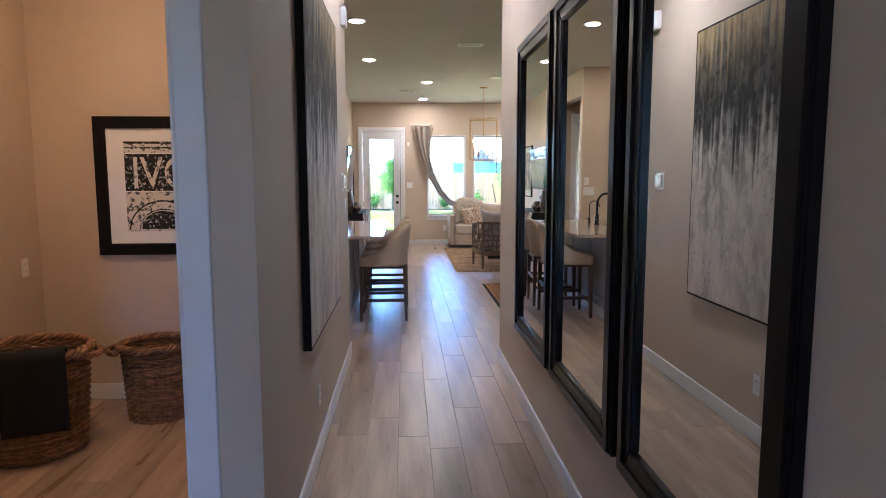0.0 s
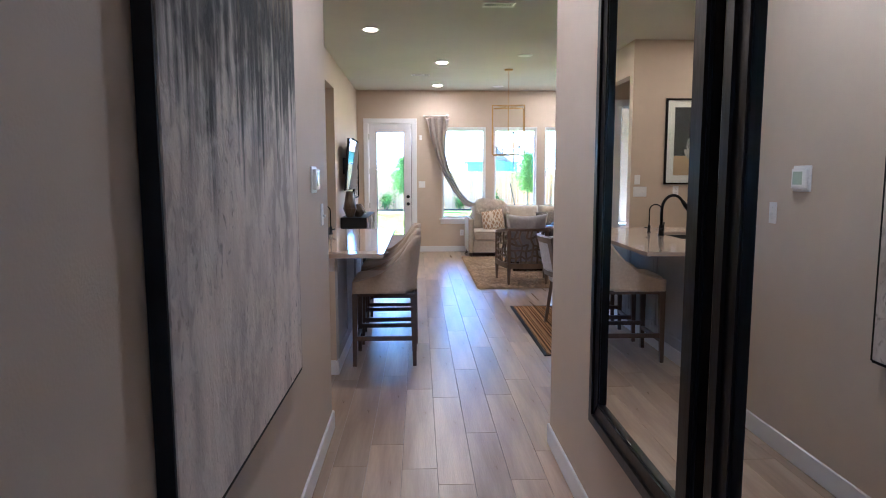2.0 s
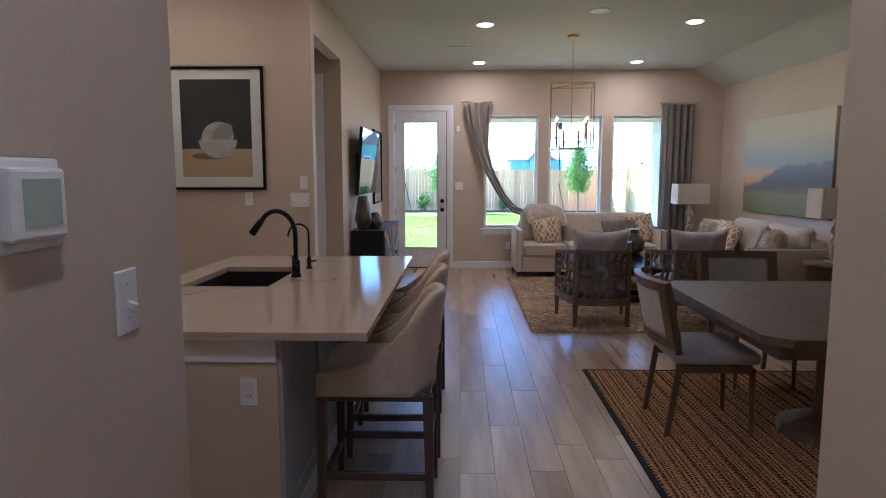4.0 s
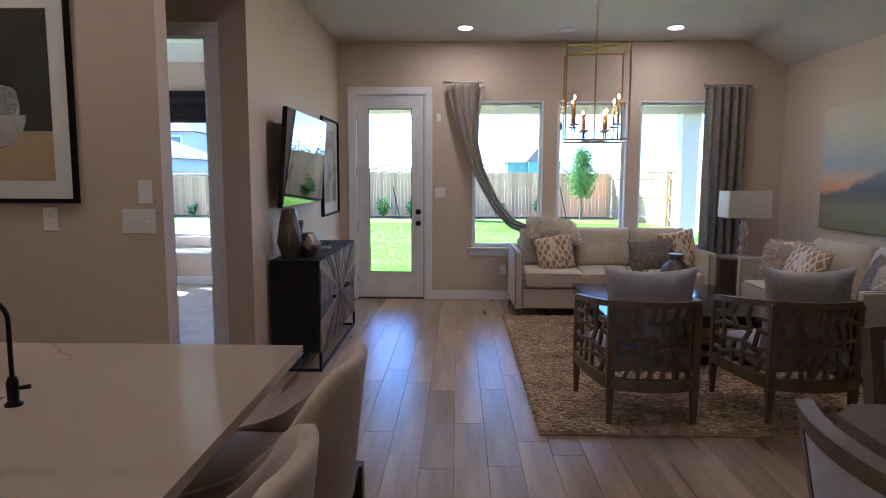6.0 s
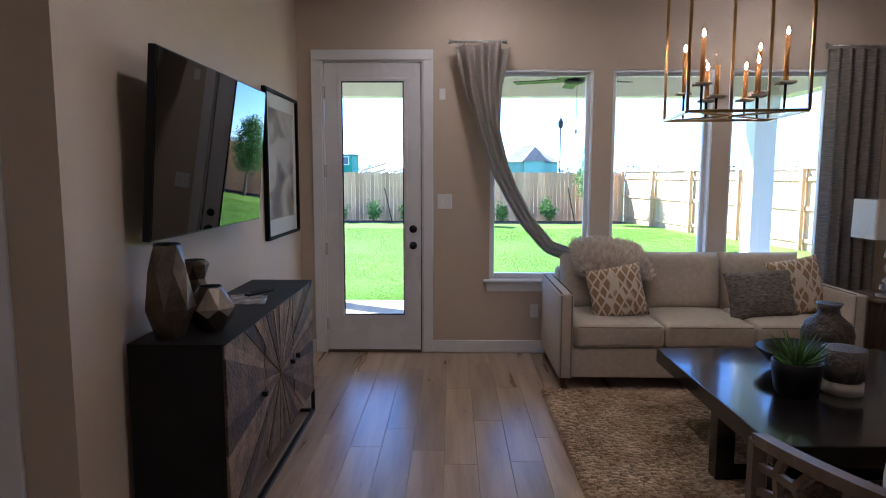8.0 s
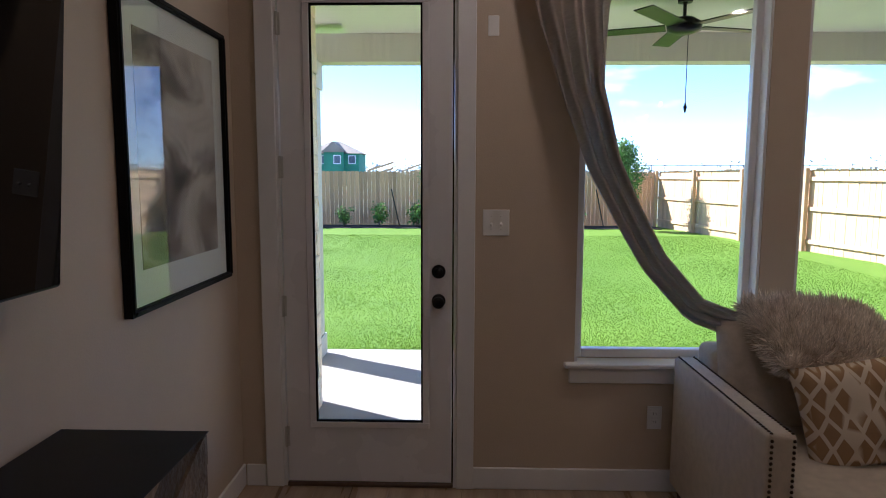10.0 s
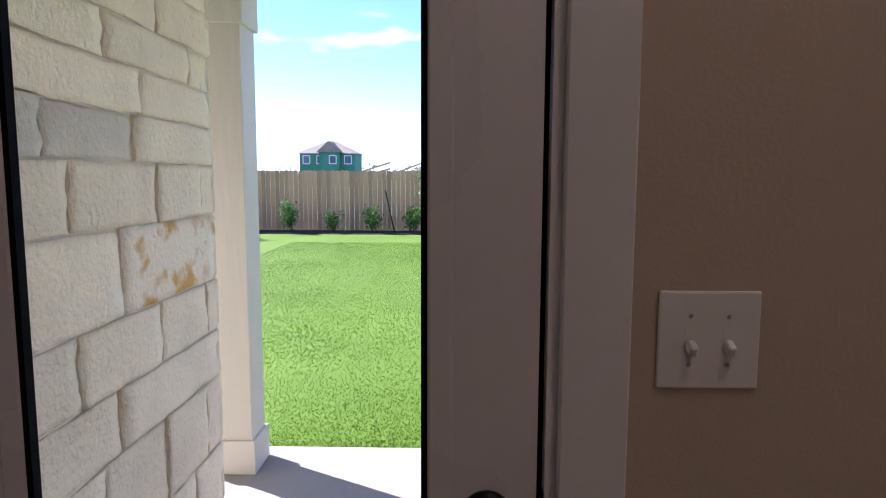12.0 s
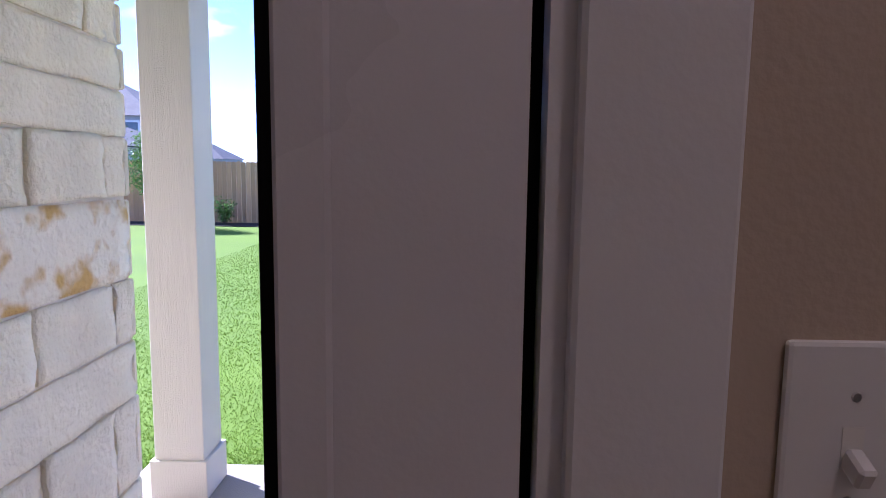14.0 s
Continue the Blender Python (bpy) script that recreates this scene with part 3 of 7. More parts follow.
# assumed front door, never in view; its pane feeds daylight to the hall
front = tagged(new("door_front"), "unseen white front door, its glass pane added to let daylight in", "door", "", "structure")
part("slab", wall_cells("y", -3.69, -3.645, -1.69, 0.39, 0.01, 2.59, [(-0.90, -0.40, 0.5, 2.30)]), door_paint, front)
for q in ((-0.90, -0.40, 0.5, 2.30),):
    fp = part("pane", box(q[0], q[1], -3.67, -3.664, q[2], q[3]), glass, front, "glass pane")
    fp.visible_shadow = False

# ---------- outside ----------
SLAB = -0.105
SLAB_END = 15.60
structure("patio_slab", prism([(-1.22, FAR + 0.16), (4.45, FAR + 0.16), (4.45, SLAB_END), (-1.80, SLAB_END), (-1.80, 14.17), (-1.22, 14.17)], SLAB - 0.12, SLAB), concrete, "pale broom-finished concrete patio slab")


def ground_z(x, y):
    return -0.165 - 0.02 * min(1.0, max(0.0, (y - 15.7) / 14.0))


def lawn_fn(u, v):
    x, y = -16 + u * 33, 12.9 + v * 20.0
    return (x, y, ground_z(x, y) + 0.002 * noise.noise(Vector((x * 0.5, y * 0.5, 0))))


structure("lawn", sheet(lawn_fn, 60, 40), grass_mat, "mown bright green lawn", True)
bm = bmesh.new()
bmesh.ops.create_grid(bm, x_segments=2, y_segments=2, size=2500, matrix=Matrix.Translation((0, 0, -0.30)))
structure("ground", bm, dirt_mat, "open ground reaching the horizon")
structure("patio_ceiling", box(-1.10, 4.35, FAR + 0.16, 15.78, 2.74, 2.82), soffit_paint, "painted patio ceiling")
structure("patio_beam", box(-1.62, 4.35, 15.40, 15.60, 2.50, 2.74, 0.004), post_paint, "cream painted patio beam")
structure("patio_beam_side", box(4.11, 4.35, FAR + 0.16, 15.40, 2.50, 2.74, 0.004), post_paint, "cream painted patio beam")
structure("patio_roof", box(-1.75, 4.7, FAR + 0.16, 16.0, 2.83, 3.05), soffit_paint, "patio roof edge")


def porch_post(x0, x1, y0, y1):
    e = thing("porch_post", "cream painted square porch post on the slab", "post", (x0 + x1) / 2, (y0 + y1) / 2, SLAB, group="porch posts")
    w, d = (x1 - x0) / 2, (y1 - y0) / 2
    part("shaft", box(-w, w, -d, d, 0, 2.50 - SLAB, 0.004), post_paint, e)
    part("base_trim", box(-w - 0.018, w + 0.018, -d - 0.018, d + 0.018, 0.001, 0.19, 0.004), post_paint, e)
    part("cap_trim", box(-w - 0.018, w + 0.018, -d - 0.018, d + 0.018, 2.37, 2.50 - SLAB - 0.002, 0.004), post_paint, e)


porch_post(-1.60, -1.365, 15.24, 15.47)
porch_post(3.78, 4.04, 15.24, 15.50)

# ---------- downlights ----------
lamp_glow = emitter("lamp_glow", (1.0, 0.78, 0.55), 21.0)
# hall and entry glow belong to two added, unseen fill lamps
hall_fill_glow = emitter("hall_fill_glow", (1.0, 0.86, 0.73), 18.0)
entry_fill_glow = emitter("entry_fill_glow", (1.0, 0.82, 0.68), 10.0)
kitchen_glow = emitter("kitchen_glow", (1.0, 0.72, 0.45), 11.0)
warm_glow = emitter("warm_glow", (1.0, 0.55, 0.24), 21.0)
bulb_glow = emitter("bulb_glow", (1.0, 0.62, 0.30), 45.0)
# the two at x 0.06 are added out of view to brighten hall and foyer
for x, y in ((-0.54, 5.40), (-0.54, 7.60), (0.32, 9.65), (0.32, 12.0), (2.55, 12.0), (2.5, 9.57), (-2.2, 5.4), (-2.2, 7.3), (-1.6, 1.7), (0.06, -1.9), (0.06, 3.0)):
    d = thing("downlight", "lit recessed ceiling downlight with white trim", "ceiling light", x, y, CEIL, group="recessed downlights")
    part("trim_ring", lathe([(0.072, -0.001), (0.095, -0.004), (0.095, -0.008), (0.085, -0.012), (0.070, -0.010)], 32), plastic_white, d, "", True)
    part("lens", lathe([(0.066, -0.013), (0.069, -0.0105)], 24), warm_glow if x == -1.6 else entry_fill_glow if y < 0 else hall_fill_glow if x == 0.06 else kitchen_glow if x < -0.5 and y < 8 else lamp_glow, d, "glowing lens")

# ---------- picture surfaces ----------
def painted(name, build, rough=0.7):
    """A flat picture surface; build(nodes, links, vec) returns the colour output. vec: the object's own coordinates."""
    m = bpy.data.materials.new(name)
    m.use_nodes = True
    nodes, links, b = tree_of(m)
    co = nodes.new("ShaderNodeTexCoord")
    b.inputs["Roughness"].default_value = rough
    b.inputs["Specular IOR Level"].default_value = 0.2 if rough > 0.5 else 0.5
    links.new(build(nodes, links, co.outputs["Object"]), b.inputs["Base Color"])
    return m


def noise_out(nodes, links, vec, scale, stretch=(1, 1, 1), detail=6.0, dist=0.0):
    mp2 = nodes.new("ShaderNodeMapping")
    mp2.inputs["Scale"].default_value = stretch
    links.new(vec, mp2.inputs["Vector"])
    n = nodes.new("ShaderNodeTexNoise")
    n.inputs["Scale"].default_value, n.inputs["Detail"].default_value, n.inputs["Distortion"].default_value = scale, detail, dist
    links.new(mp2.outputs["Vector"], n.inputs["Vector"])
    return n.outputs["Fac"]


def ramp_out(nodes, links, fac, stops):
    r = nodes.new("ShaderNodeValToRGB")
    while len(r.color_ramp.elements) < len(stops):
        r.color_ramp.elements.new(0.5)
    for el, (pos, col) in zip(r.color_ramp.elements, stops):
        el.position, el.color = pos, (*col, 1)
    links.new(fac, r.inputs["Fac"])
    return r.outputs["Color"]


def mix_out(nodes, links, fac, a, b, kind="MIX"):
    m = nodes.new("ShaderNodeMixRGB")
    m.blend_type = kind
    for sock, val in ((0, fac), (1, a), (2, b)):
        if isinstance(val, (int, float)):
            m.inputs[sock].default_value = val
        elif isinstance(val, tuple):
            m.inputs[sock].default_value = (*val, 1)
        else:
            links.new(val, m.inputs[sock])
    return m.outputs["Color"]


def math_out(nodes, links, op, a, b=0.0):
    m = nodes.new("ShaderNodeMath")
    m.operation = op
    for sock, val in ((0, a), (1, b)):
        if isinstance(val, (int, float)):
            m.inputs[sock].default_value = val
        else:
            links.new(val, m.inputs[sock])
    return m.outputs[0]


def axis_out(nodes, links, vec, k):
    s = nodes.new("ShaderNodeSeparateXYZ")
    links.new(vec, s.inputs[0])
    return s.outputs[k]


def drip_canvas(nodes, links, vec):
    z = math_out(nodes, links, "MULTIPLY", axis_out(nodes, links, vec, 2), 1 / 1.72)
    streak = noise_out(nodes, links, vec, 2.0, (13, 1, 0.30), 7)
    h = math_out(nodes, links, "ADD", z, math_out(nodes, links, "MULTIPLY", math_out(nodes, links, "SUBTRACT", streak, 0.5), 0.58))
    base = ramp_out(nodes, links, h, [(0.0, (0.60, 0.515, 0.45)), (0.47, (0.53, 0.455, 0.395)), (0.55, (0.27, 0.245, 0.225)), (0.62, (0.06, 0.056, 0.052)), (0.73, (0.020, 0.019, 0.018)), (0.87, (0.085, 0.068, 0.040)), (1.0, (0.34, 0.245, 0.115))])
    cloud = ramp_out(nodes, links, noise_out(nodes, links, vec, 3.4, (1.8, 1, 0.55), 8), [(0.34, (0.60, 0.60, 0.61)), (0.62, (1.14, 1.13, 1.11))])
    base = mix_out(nodes, links, 1.0, base, cloud, "MULTIPLY")
    keep = ramp_out(nodes, links, h, [(0.50, (0.62, 0.62, 0.62)), (0.68, (0.10, 0.10, 0.10))])
    scuff = ramp_out(nodes, links, noise_out(nodes, links, vec, 10.0, (1.5, 1, 0.9), 12, 0.6), [(0.47, (0, 0, 0)), (0.60, (1, 1, 1))])
    pit = ramp_out(nodes, links, noise_out(nodes, links, vec, 24.0, (1.6, 1, 1.0), 12, 0.8), [(0.56, (0, 0, 0)), (0.68, (0.62, 0.62, 0.62))])
    a = mix_out(nodes, links, mix_out(nodes, links, 1.0, scuff, keep, "MULTIPLY"), base, (0.66, 0.59, 0.50))
    patch = ramp_out(nodes, links, noise_out(nodes, links, vec, 2.6, (1.2, 1, 0.8), 4), [(0.46, (0.15, 0.15, 0.15)), (0.60, (1, 1, 1))])
    return mix_out(nodes, links, mix_out(nodes, links, 1.0, pit, patch, "MULTIPLY"), a, (0.12, 0.11, 0.10))


def cloud_print(nodes, links, vec):
    n = noise_out(nodes, links, vec, 2.2, (1, 1.0, 1.5), 6, 0.8)
    return ramp_out(nodes, links, n, [(0.30, (0.05, 0.04, 0.035)), (0.42, (0.22, 0.17, 0.14)), (0.52, (0.52, 0.44, 0.38)), (0.62, (0.60, 0.55, 0.50)), (0.75, (0.25, 0.13, 0.07))])


def dune_canvas(nodes, links, vec):
    # a pale sky with a dusk glow, a slate hill that climbs along the canvas, and an olive foreground
    x, z = axis_out(nodes, links, vec, 0), axis_out(nodes, links, vec, 2)
    n = noise_out(nodes, links, vec, 2.6, (1, 1, 1.4), 7, 0.4)
    wob = math_out(nodes, links, "MULTIPLY", math_out(nodes, links, "SUBTRACT", n, 0.5), 0.22)
    climb = nodes.new("ShaderNodeMapRange")
    climb.interpolation_type = "SMOOTHSTEP"
    for nm, val in (("From Min", -0.95), ("From Max", 0.15), ("To Min", 0.36), ("To Max", 0.63)):
        climb.inputs[nm].default_value = val
    links.new(x, climb.inputs["Value"])
    over = math_out(nodes, links, "ADD", math_out(nodes, links, "SUBTRACT", z, climb.outputs["Result"]), wob)
    sky_c = ramp_out(nodes, links, math_out(nodes, links, "ADD", z, math_out(nodes, links, "MULTIPLY", wob, 0.6)), [(0.34, (0.60, 0.26, 0.09)), (0.50, (0.58, 0.39, 0.24)), (0.64, (0.36, 0.39, 0.38)), (0.85, (0.47, 0.46, 0.39)), (1.0, (0.55, 0.50, 0.38))])
    land = ramp_out(nodes, links, math_out(nodes, links, "ADD", z, math_out(nodes, links, "MULTIPLY", wob, 0.5)), [(0.0, (0.20, 0.20, 0.12)), (0.24, (0.24, 0.24, 0.15)), (0.33, (0.17, 0.16, 0.13)), (0.42, (0.15, 0.16, 0.175)), (0.60, (0.24, 0.26, 0.28))])
    return mix_out(nodes, links, ramp_out(nodes, links, math_out(nodes, links, "ADD", over, 0.5), [(0.475, (0, 0, 0)), (0.525, (1, 1, 1))]), land, sky_c)


canvas_drip = painted("canvas_drip", drip_canvas)
nodes, links, shader = tree_of(canvas_drip)
impasto = nodes.new("ShaderNodeBump")
impasto.inputs["Strength"].default_value, impasto.inputs["Distance"].default_value = 0.4, 0.008
links.new(noise_out(nodes, links, nodes["Texture Coordinate"].outputs["Object"], 38.0, (1.5, 1, 0.8), 9, 0.7), impasto.inputs["Height"])
links.new(impasto.outputs["Normal"], shader.inputs["Normal"])
canvas_dune = painted("canvas_dune", dune_canvas)
print_cloud = painted("print_cloud", cloud_print)
ink = painted("ink_print", lambda n, l, v: ramp_out(n, l, noise_out(n, l, v, 55, (1, 1, 1), 6), [(0.36, (0.45, 0.43, 0.39)), (0.44, (0.02, 0.02, 0.02)), (1.0, (0.012, 0.012, 0.012))]))
paper = painted("paper_print", lambda n, l, v: ramp_out(n, l, noise_out(n, l, v, 40, (1, 1, 1), 6), [(0.38, (0.10, 0.10, 0.09)), (0.46, (0.62, 0.59, 0.53)), (1.0, (0.70, 0.67, 0.60))]))
print_dark = material("print_dark", (0.022, 0.021, 0.020), 0.6, vary=0.2, scale=2)
print_tan = material("print_tan", (0.52, 0.36, 0.20), 0.6, vary=0.1, scale=2)
print_bowl = material("print_bowl", (0.50, 0.47, 0.43), 0.6, vary=0.12, scale=14)
screen_black = material("screen_black", (0.002, 0.002, 0.0025), 0.06, vary=0.05, spec=0.42)
fixed_rough(screen_black, 0.015)


def letters(text, size, mat, parent, m, depth=0.002):
    cu = bpy.data.curves.new("lettering", "FONT")
    cu.body, cu.size, cu.extrude, cu.align_x = text, size, depth, "LEFT"
    tmp = new("lettering", cu)
    bpy.context.view_layer.update()
    me = bpy.data.meshes.new_from_object(tmp.evaluated_get(bpy.context.evaluated_depsgraph_get()))
    bpy.data.objects.remove(tmp)
    me.materials.clear()
    me.materials.append(mat)
    me.transform(m)
    ob = new("lettering", me)
    ob.parent = parent
    return ob


def frame_bars(e, w, h, bw, t, mat, name="frame_bar"):
    """Four mitred bars round a w x h picture: x across, z up, the front at -y."""
    for a in range(4):
        L = w if a % 2 == 0 else h
        off = h / 2 if a % 2 == 0 else w / 2
        bm = prism([(-L / 2, 0), (L / 2, 0), (L / 2 - bw, -bw), (-L / 2 + bw, -bw)], 0, t)
        bmesh.ops.bevel(bm, geom=[ed for ed in bm.edges if abs(ed.verts[0].co.z - t) < 1e-5 and abs(ed.verts[1].co.z - t) < 1e-5], offset=min(0.006, t * 0.3), segments=2, affect="EDGES")
        bmesh.ops.recalc_face_normals(bm, faces=bm.faces[:])
        swung(bm, pose(0, 0, h / 2, 90, 0, 0) @ pose(0, 0, 0, 0, 0, 90 * a) @ pose(0, off, 0))
        part(name, bm, mat, e)


# ---------- hall ----------
def wall_mirror(y0, y1):
    w, h = y1 - y0, 1.83
    e = thing("wall_mirror", "tall rectangular wall mirror in a glossy black moulded frame", "mirror", HR - 0.002, (y0 + y1) / 2, 0.487, -90, "hall mirrors")
    frame_bars(e, w, h, 0.105, 0.030, mirror_frame, "outer_frame")
    for a in range(4):
        L = (w if a % 2 == 0 else h) - 2 * 0.0
        off = h / 2 if a % 2 == 0 else w / 2
        bm = prism([(-L / 2 + 0.012, -0.012), (L / 2 - 0.012, -0.012), (L / 2 - 0.05, -0.05), (-L / 2 + 0.05, -0.05)], 0.030, 0.040)
        swung(bm, pose(0, 0, h / 2, 90, 0, 0) @ pose(0, 0, 0, 0, 0, 90 * a) @ pose(0, off, 0))
        bmesh.ops.recalc_face_normals(bm, faces=bm.faces[:])
        part("raised_moulding", bm, mirror_frame, e)
    part("mirror_glass", box(-w / 2 + 0.10, w / 2 - 0.10, -0.012, -0.004, 0.10, h - 0.10), mirror_mat, e, "clear mirror glass")


for y0, y1 in ((1.81, 2.765), (0.78, 1.735), (-0.27, 0.685)):
    wall_mirror(y0, y1)

art = thing("canvas_painting", "tall abstract grey canvas with black and ochre drips", "painting", HL + 0.002, 2.165, 0.705, 90)
part("canvas", swung(box(-0.658, 0.658, -0.040, -0.008, 0.006, 1.72, 0.003), Matrix.Identity(4)), canvas_drip, art)
part("edge_frame", box(-0.670, -0.660, -0.038, -0.001, 0.0, 1.725, 0.001), dark_frame, art, "black edge")
part("edge_frame", box(0.660, 0.670, -0.038, -0.001, 0.0, 1.725, 0.001), dark_frame, art, "black edge")
part("edge_frame", box(-0.660, 0.660, -0.038, -0.001, -0.006, 0.004, 0.001), dark_frame, art, "black edge")
part("edge_frame", box(-0.660, 0.660, -0.038, -0.001, 1.721, 1.731, 0.001), dark_frame, art, "black edge")


def plate(name, label, category, x, y, z, rz, w=0.07, h=0.115, kind="outlet", gangs=1, group="wall plates"):
    """A wall plate whose front faces its own -y."""
    e = thing(name, label, category, x, y, z, rz, group)
    part("plate", box(-w / 2, w / 2, -0.006, 0, -h / 2, h / 2, 0.003, 2), plastic_white, e)
    for g in range(gangs):
        gx = (g - (gangs - 1) / 2) * 0.046
        if kind == "outlet":
            for s in (-1, 1):
                o = part("socket", box(gx - 0.016, gx + 0.016, -0.008, -0.006, s * 0.020 - 0.014, s * 0.020 + 0.014, 0.002), plastic_white, e)
                for k in (-1, 1):
                    part("slot", box(gx + k * 0.006 - 0.001, gx + k * 0.006 + 0.001, -0.0086, -0.008, s * 0.020 - 0.003, s * 0.020 + 0.006), black_strip, o)
        elif kind == "toggle":
            t = part("toggle", swung(box(-0.005, 0.005, -0.018, 0, -0.007, 0.007, 0.002), pose(gx, -0.005, -0.004, 25)), plastic_white, e)
            part("slot", box(gx - 0.006, gx + 0.006, -0.0064, -0.0056, -0.013, 0.013), mat_board, t)
            for s in (-1, 1):
                part("screw", swung(lathe([(0.003, 0), (0.0025, 0.001)], 8), pose(gx, -0.006, s * 0.030, 90)), steel, t)
        else:
            part("rocker", box(gx - 0.016, gx + 0.016, -0.009, -0.006, -0.033, 0.033, 0.002), plastic_white, e)
    return e


plate("light_switch", "white double toggle switch plate beside the garden door", "switch", 0.040, FAR, 1.305, 0, 0.124, 0.122, "toggle", 2)
plate("wall_outlet", "white outlet plate below the garden window", "outlet", 0.81, FAR, 0.37, 0)
plate("wall_sensor", "small white wall sensor box beside the curtain", "sensor", 0.019, FAR, 2.195, 0, 0.05, 0.09, "plain", 0)
plate("light_switch", "white triple switch plate on the kitchen wall", "switch", -1.311, KY, 1.275, 0, 0.165, 0.122, "toggle", 3)
plate("light_switch", "white single switch plate on the kitchen wall", "switch", -1.274, KY, 1.42, 0, 0.07, 0.115, "rocker", 1)
plate("wall_outlet", "white outlet plate under the bowl picture", "outlet", -1.753, KY, 1.284, 0)
plate("light_switch", "white switch plate at the end of the hall", "switch", HL, 3.70, 1.272, 90, 0.07, 0.115, "toggle", 1)
plate("wall_outlet", "white outlet plate low on the hall wall", "outlet", HL, 1.98, 0.33, 90)
plate("wall_outlet", "white outlet plate on the laundry wall", "outlet", -2.46, 2.75, 0.93, 90)
plate("wall_outlet", "white outlet plate on the island end", "outlet", -0.752, 4.97, 0.66, 0)
th = thing("thermostat", "white square thermostat with a small pale screen", "thermostat", HL, 3.45, 1.457, 90)
part("backplate", box(-0.075, 0.075, -0.008, 0, -0.065, 0.065, 0.006, 2), plastic_white, th)
part("body", box(-0.06, 0.06, -0.026, -0.008, -0.05, 0.05, 0.006, 2), plastic_white, th)
part("screen", box(-0.035, 0.045, -0.0275, -0.0262, -0.03, 0.035), material("pale_screen", (0.42, 0.50, 0.42), 0.2), th, "pale grey-green screen")
sd = thing("door_chime", "small white chime box high on the hall wall", "chime", HL, 3.60, 2.66, 90)
part("body", box(-0.06, 0.06, -0.045, 0, -0.05, 0.09, 0.008, 2), plastic_white, sd)

# ---------- laundry ----------
iv = thing("framed_print", "black and white lettered print in a wide black frame", "picture", -1.56, 2.938, 0.985)
frame_bars(iv, 1.02, 0.90, 0.075, 0.03, dark_frame)
part("mat", box(-0.44, 0.44, -0.010, -0.004, 0.07, 0.83), mat_board, iv, "cream mat")
part("print_upper", box(-0.325, 0.325, -0.0125, -0.0105, 0.42, 0.66), ink, iv, "distressed black block")
part("print_bands", box(-0.325, 0.325, -0.0125, -0.0105, 0.665, 0.74), paper, iv, "worn ruled bands")
part("print_band", box(-0.325, 0.325, -0.0135, -0.0128, 0.695, 0.705), ink, iv)
part("print_band", box(-0.325, 0.325, -0.0135, -0.0128, 0.725, 0.74), ink, iv)
part("print_lower", box(-0.325, 0.325, -0.0125, -0.0105, 0.155, 0.415), paper, iv, "worn paper with a round seal")
letters("IVO", 0.30, paper, iv, pose(-0.285, -0.0135, 0.435, 90) @ Matrix.Diagonal((0.80, 1, 1, 1)))
for rad, wd in ((0.19, 0.012), (0.135, 0.008)):
    pts = [(rad * 1.15 * math.cos(a * math.pi / 24), 0, rad * math.sin(a * math.pi / 24)) for a in range(25)]
    part("seal_ring", swung(tube(pts, wd / 2, 4), pose(-0.09, -0.0125, 0.165) @ Matrix.Diagonal((1, 0.15, 1, 1))), ink, iv)
part("seal_core", swung(prism([(0.13 * 1.1 * math.cos(a * math.pi / 16), 0.12 * math.sin(a * math.pi / 16)) for a in range(17)], 0, 0.001), pose(-0.09, -0.0128, 0.17, 90)), ink, iv)


def woven_basket(x, y, rz, r, h, sx, sy, label, cloth=False, handle=True):
    e = thing("wicker_basket", label, "basket", x, y, 0.0, rz, "laundry baskets")
    n = 40
    rows = int(h / 0.017)
    # upright stakes
    bm = bmesh.new()
    for k in range(n):
        a = 2 * math.pi * k / n
        rr = [(r * (0.86 + 0.14 * (z / h)), z) for z in (0, h * 0.5, h)]
        tube([(sx * q * math.cos(a), sy * q * math.sin(a), z) for q, z in rr], 0.005, 5, bm)
    part("stakes", bm, wicker, e)
    bm = bmesh.new()
    for j in range(rows):
        z = 0.01 + j * 0.017
        q = r * (0.86 + 0.14 * z / h)
        pts = []
        for k in range(n * 2):
            a = math.pi * k / n
            wv = 0.007 * math.sin(k * math.pi / 2 + (j % 2) * math.pi)
            pts.append((sx * (q + wv) * math.cos(a), sy * (q + wv) * math.sin(a), z + 0.0015 * math.sin(k * 1.7 + j)))
        tube(pts, 0.0085, 5, bm, closed=True)
    part("weave", bm, wicker, e, "", True)
    bm = bmesh.new()
    for s in range(3):
        pts = [(sx * (r + 0.010 + 0.016 * math.cos(k * 0.9 + s * 2.1)) * math.cos(math.pi * k / 48), sy * (r + 0.010 + 0.016 * math.cos(k * 0.9 + s * 2.1)) * math.sin(math.pi * k / 48), h + 0.016 * math.sin(k * 0.9 + s * 2.1)) for k in range(96)]
        tube(pts, 0.013, 6, bm, closed=True)
    part("rim", bm, wicker, e, "thick plaited rim", True)
    part("base", lathe([(r * 0.85, 0.002), (r * 0.85, 0.016)], 32, sx=sx, sy=sy), wicker, e)
    if handle:
        for s in (-1, 1):
            bm = bmesh.new()
            for q in range(3):
                pts = [(s * (sx * r + 0.008 + 0.07 * math.sin(math.pi * t / 16)) + 0.010 * math.cos(t * 1.2 + q * 2.1), 0.11 * math.cos(math.pi * t / 16), h - 0.02 + 0.010 * math.sin(t * 1.2 + q * 2.1)) for t in range(17)]
                tube(pts, 0.011, 6, bm)
            part("handle", bm, wicker, e, "twisted handle", True)
    return e


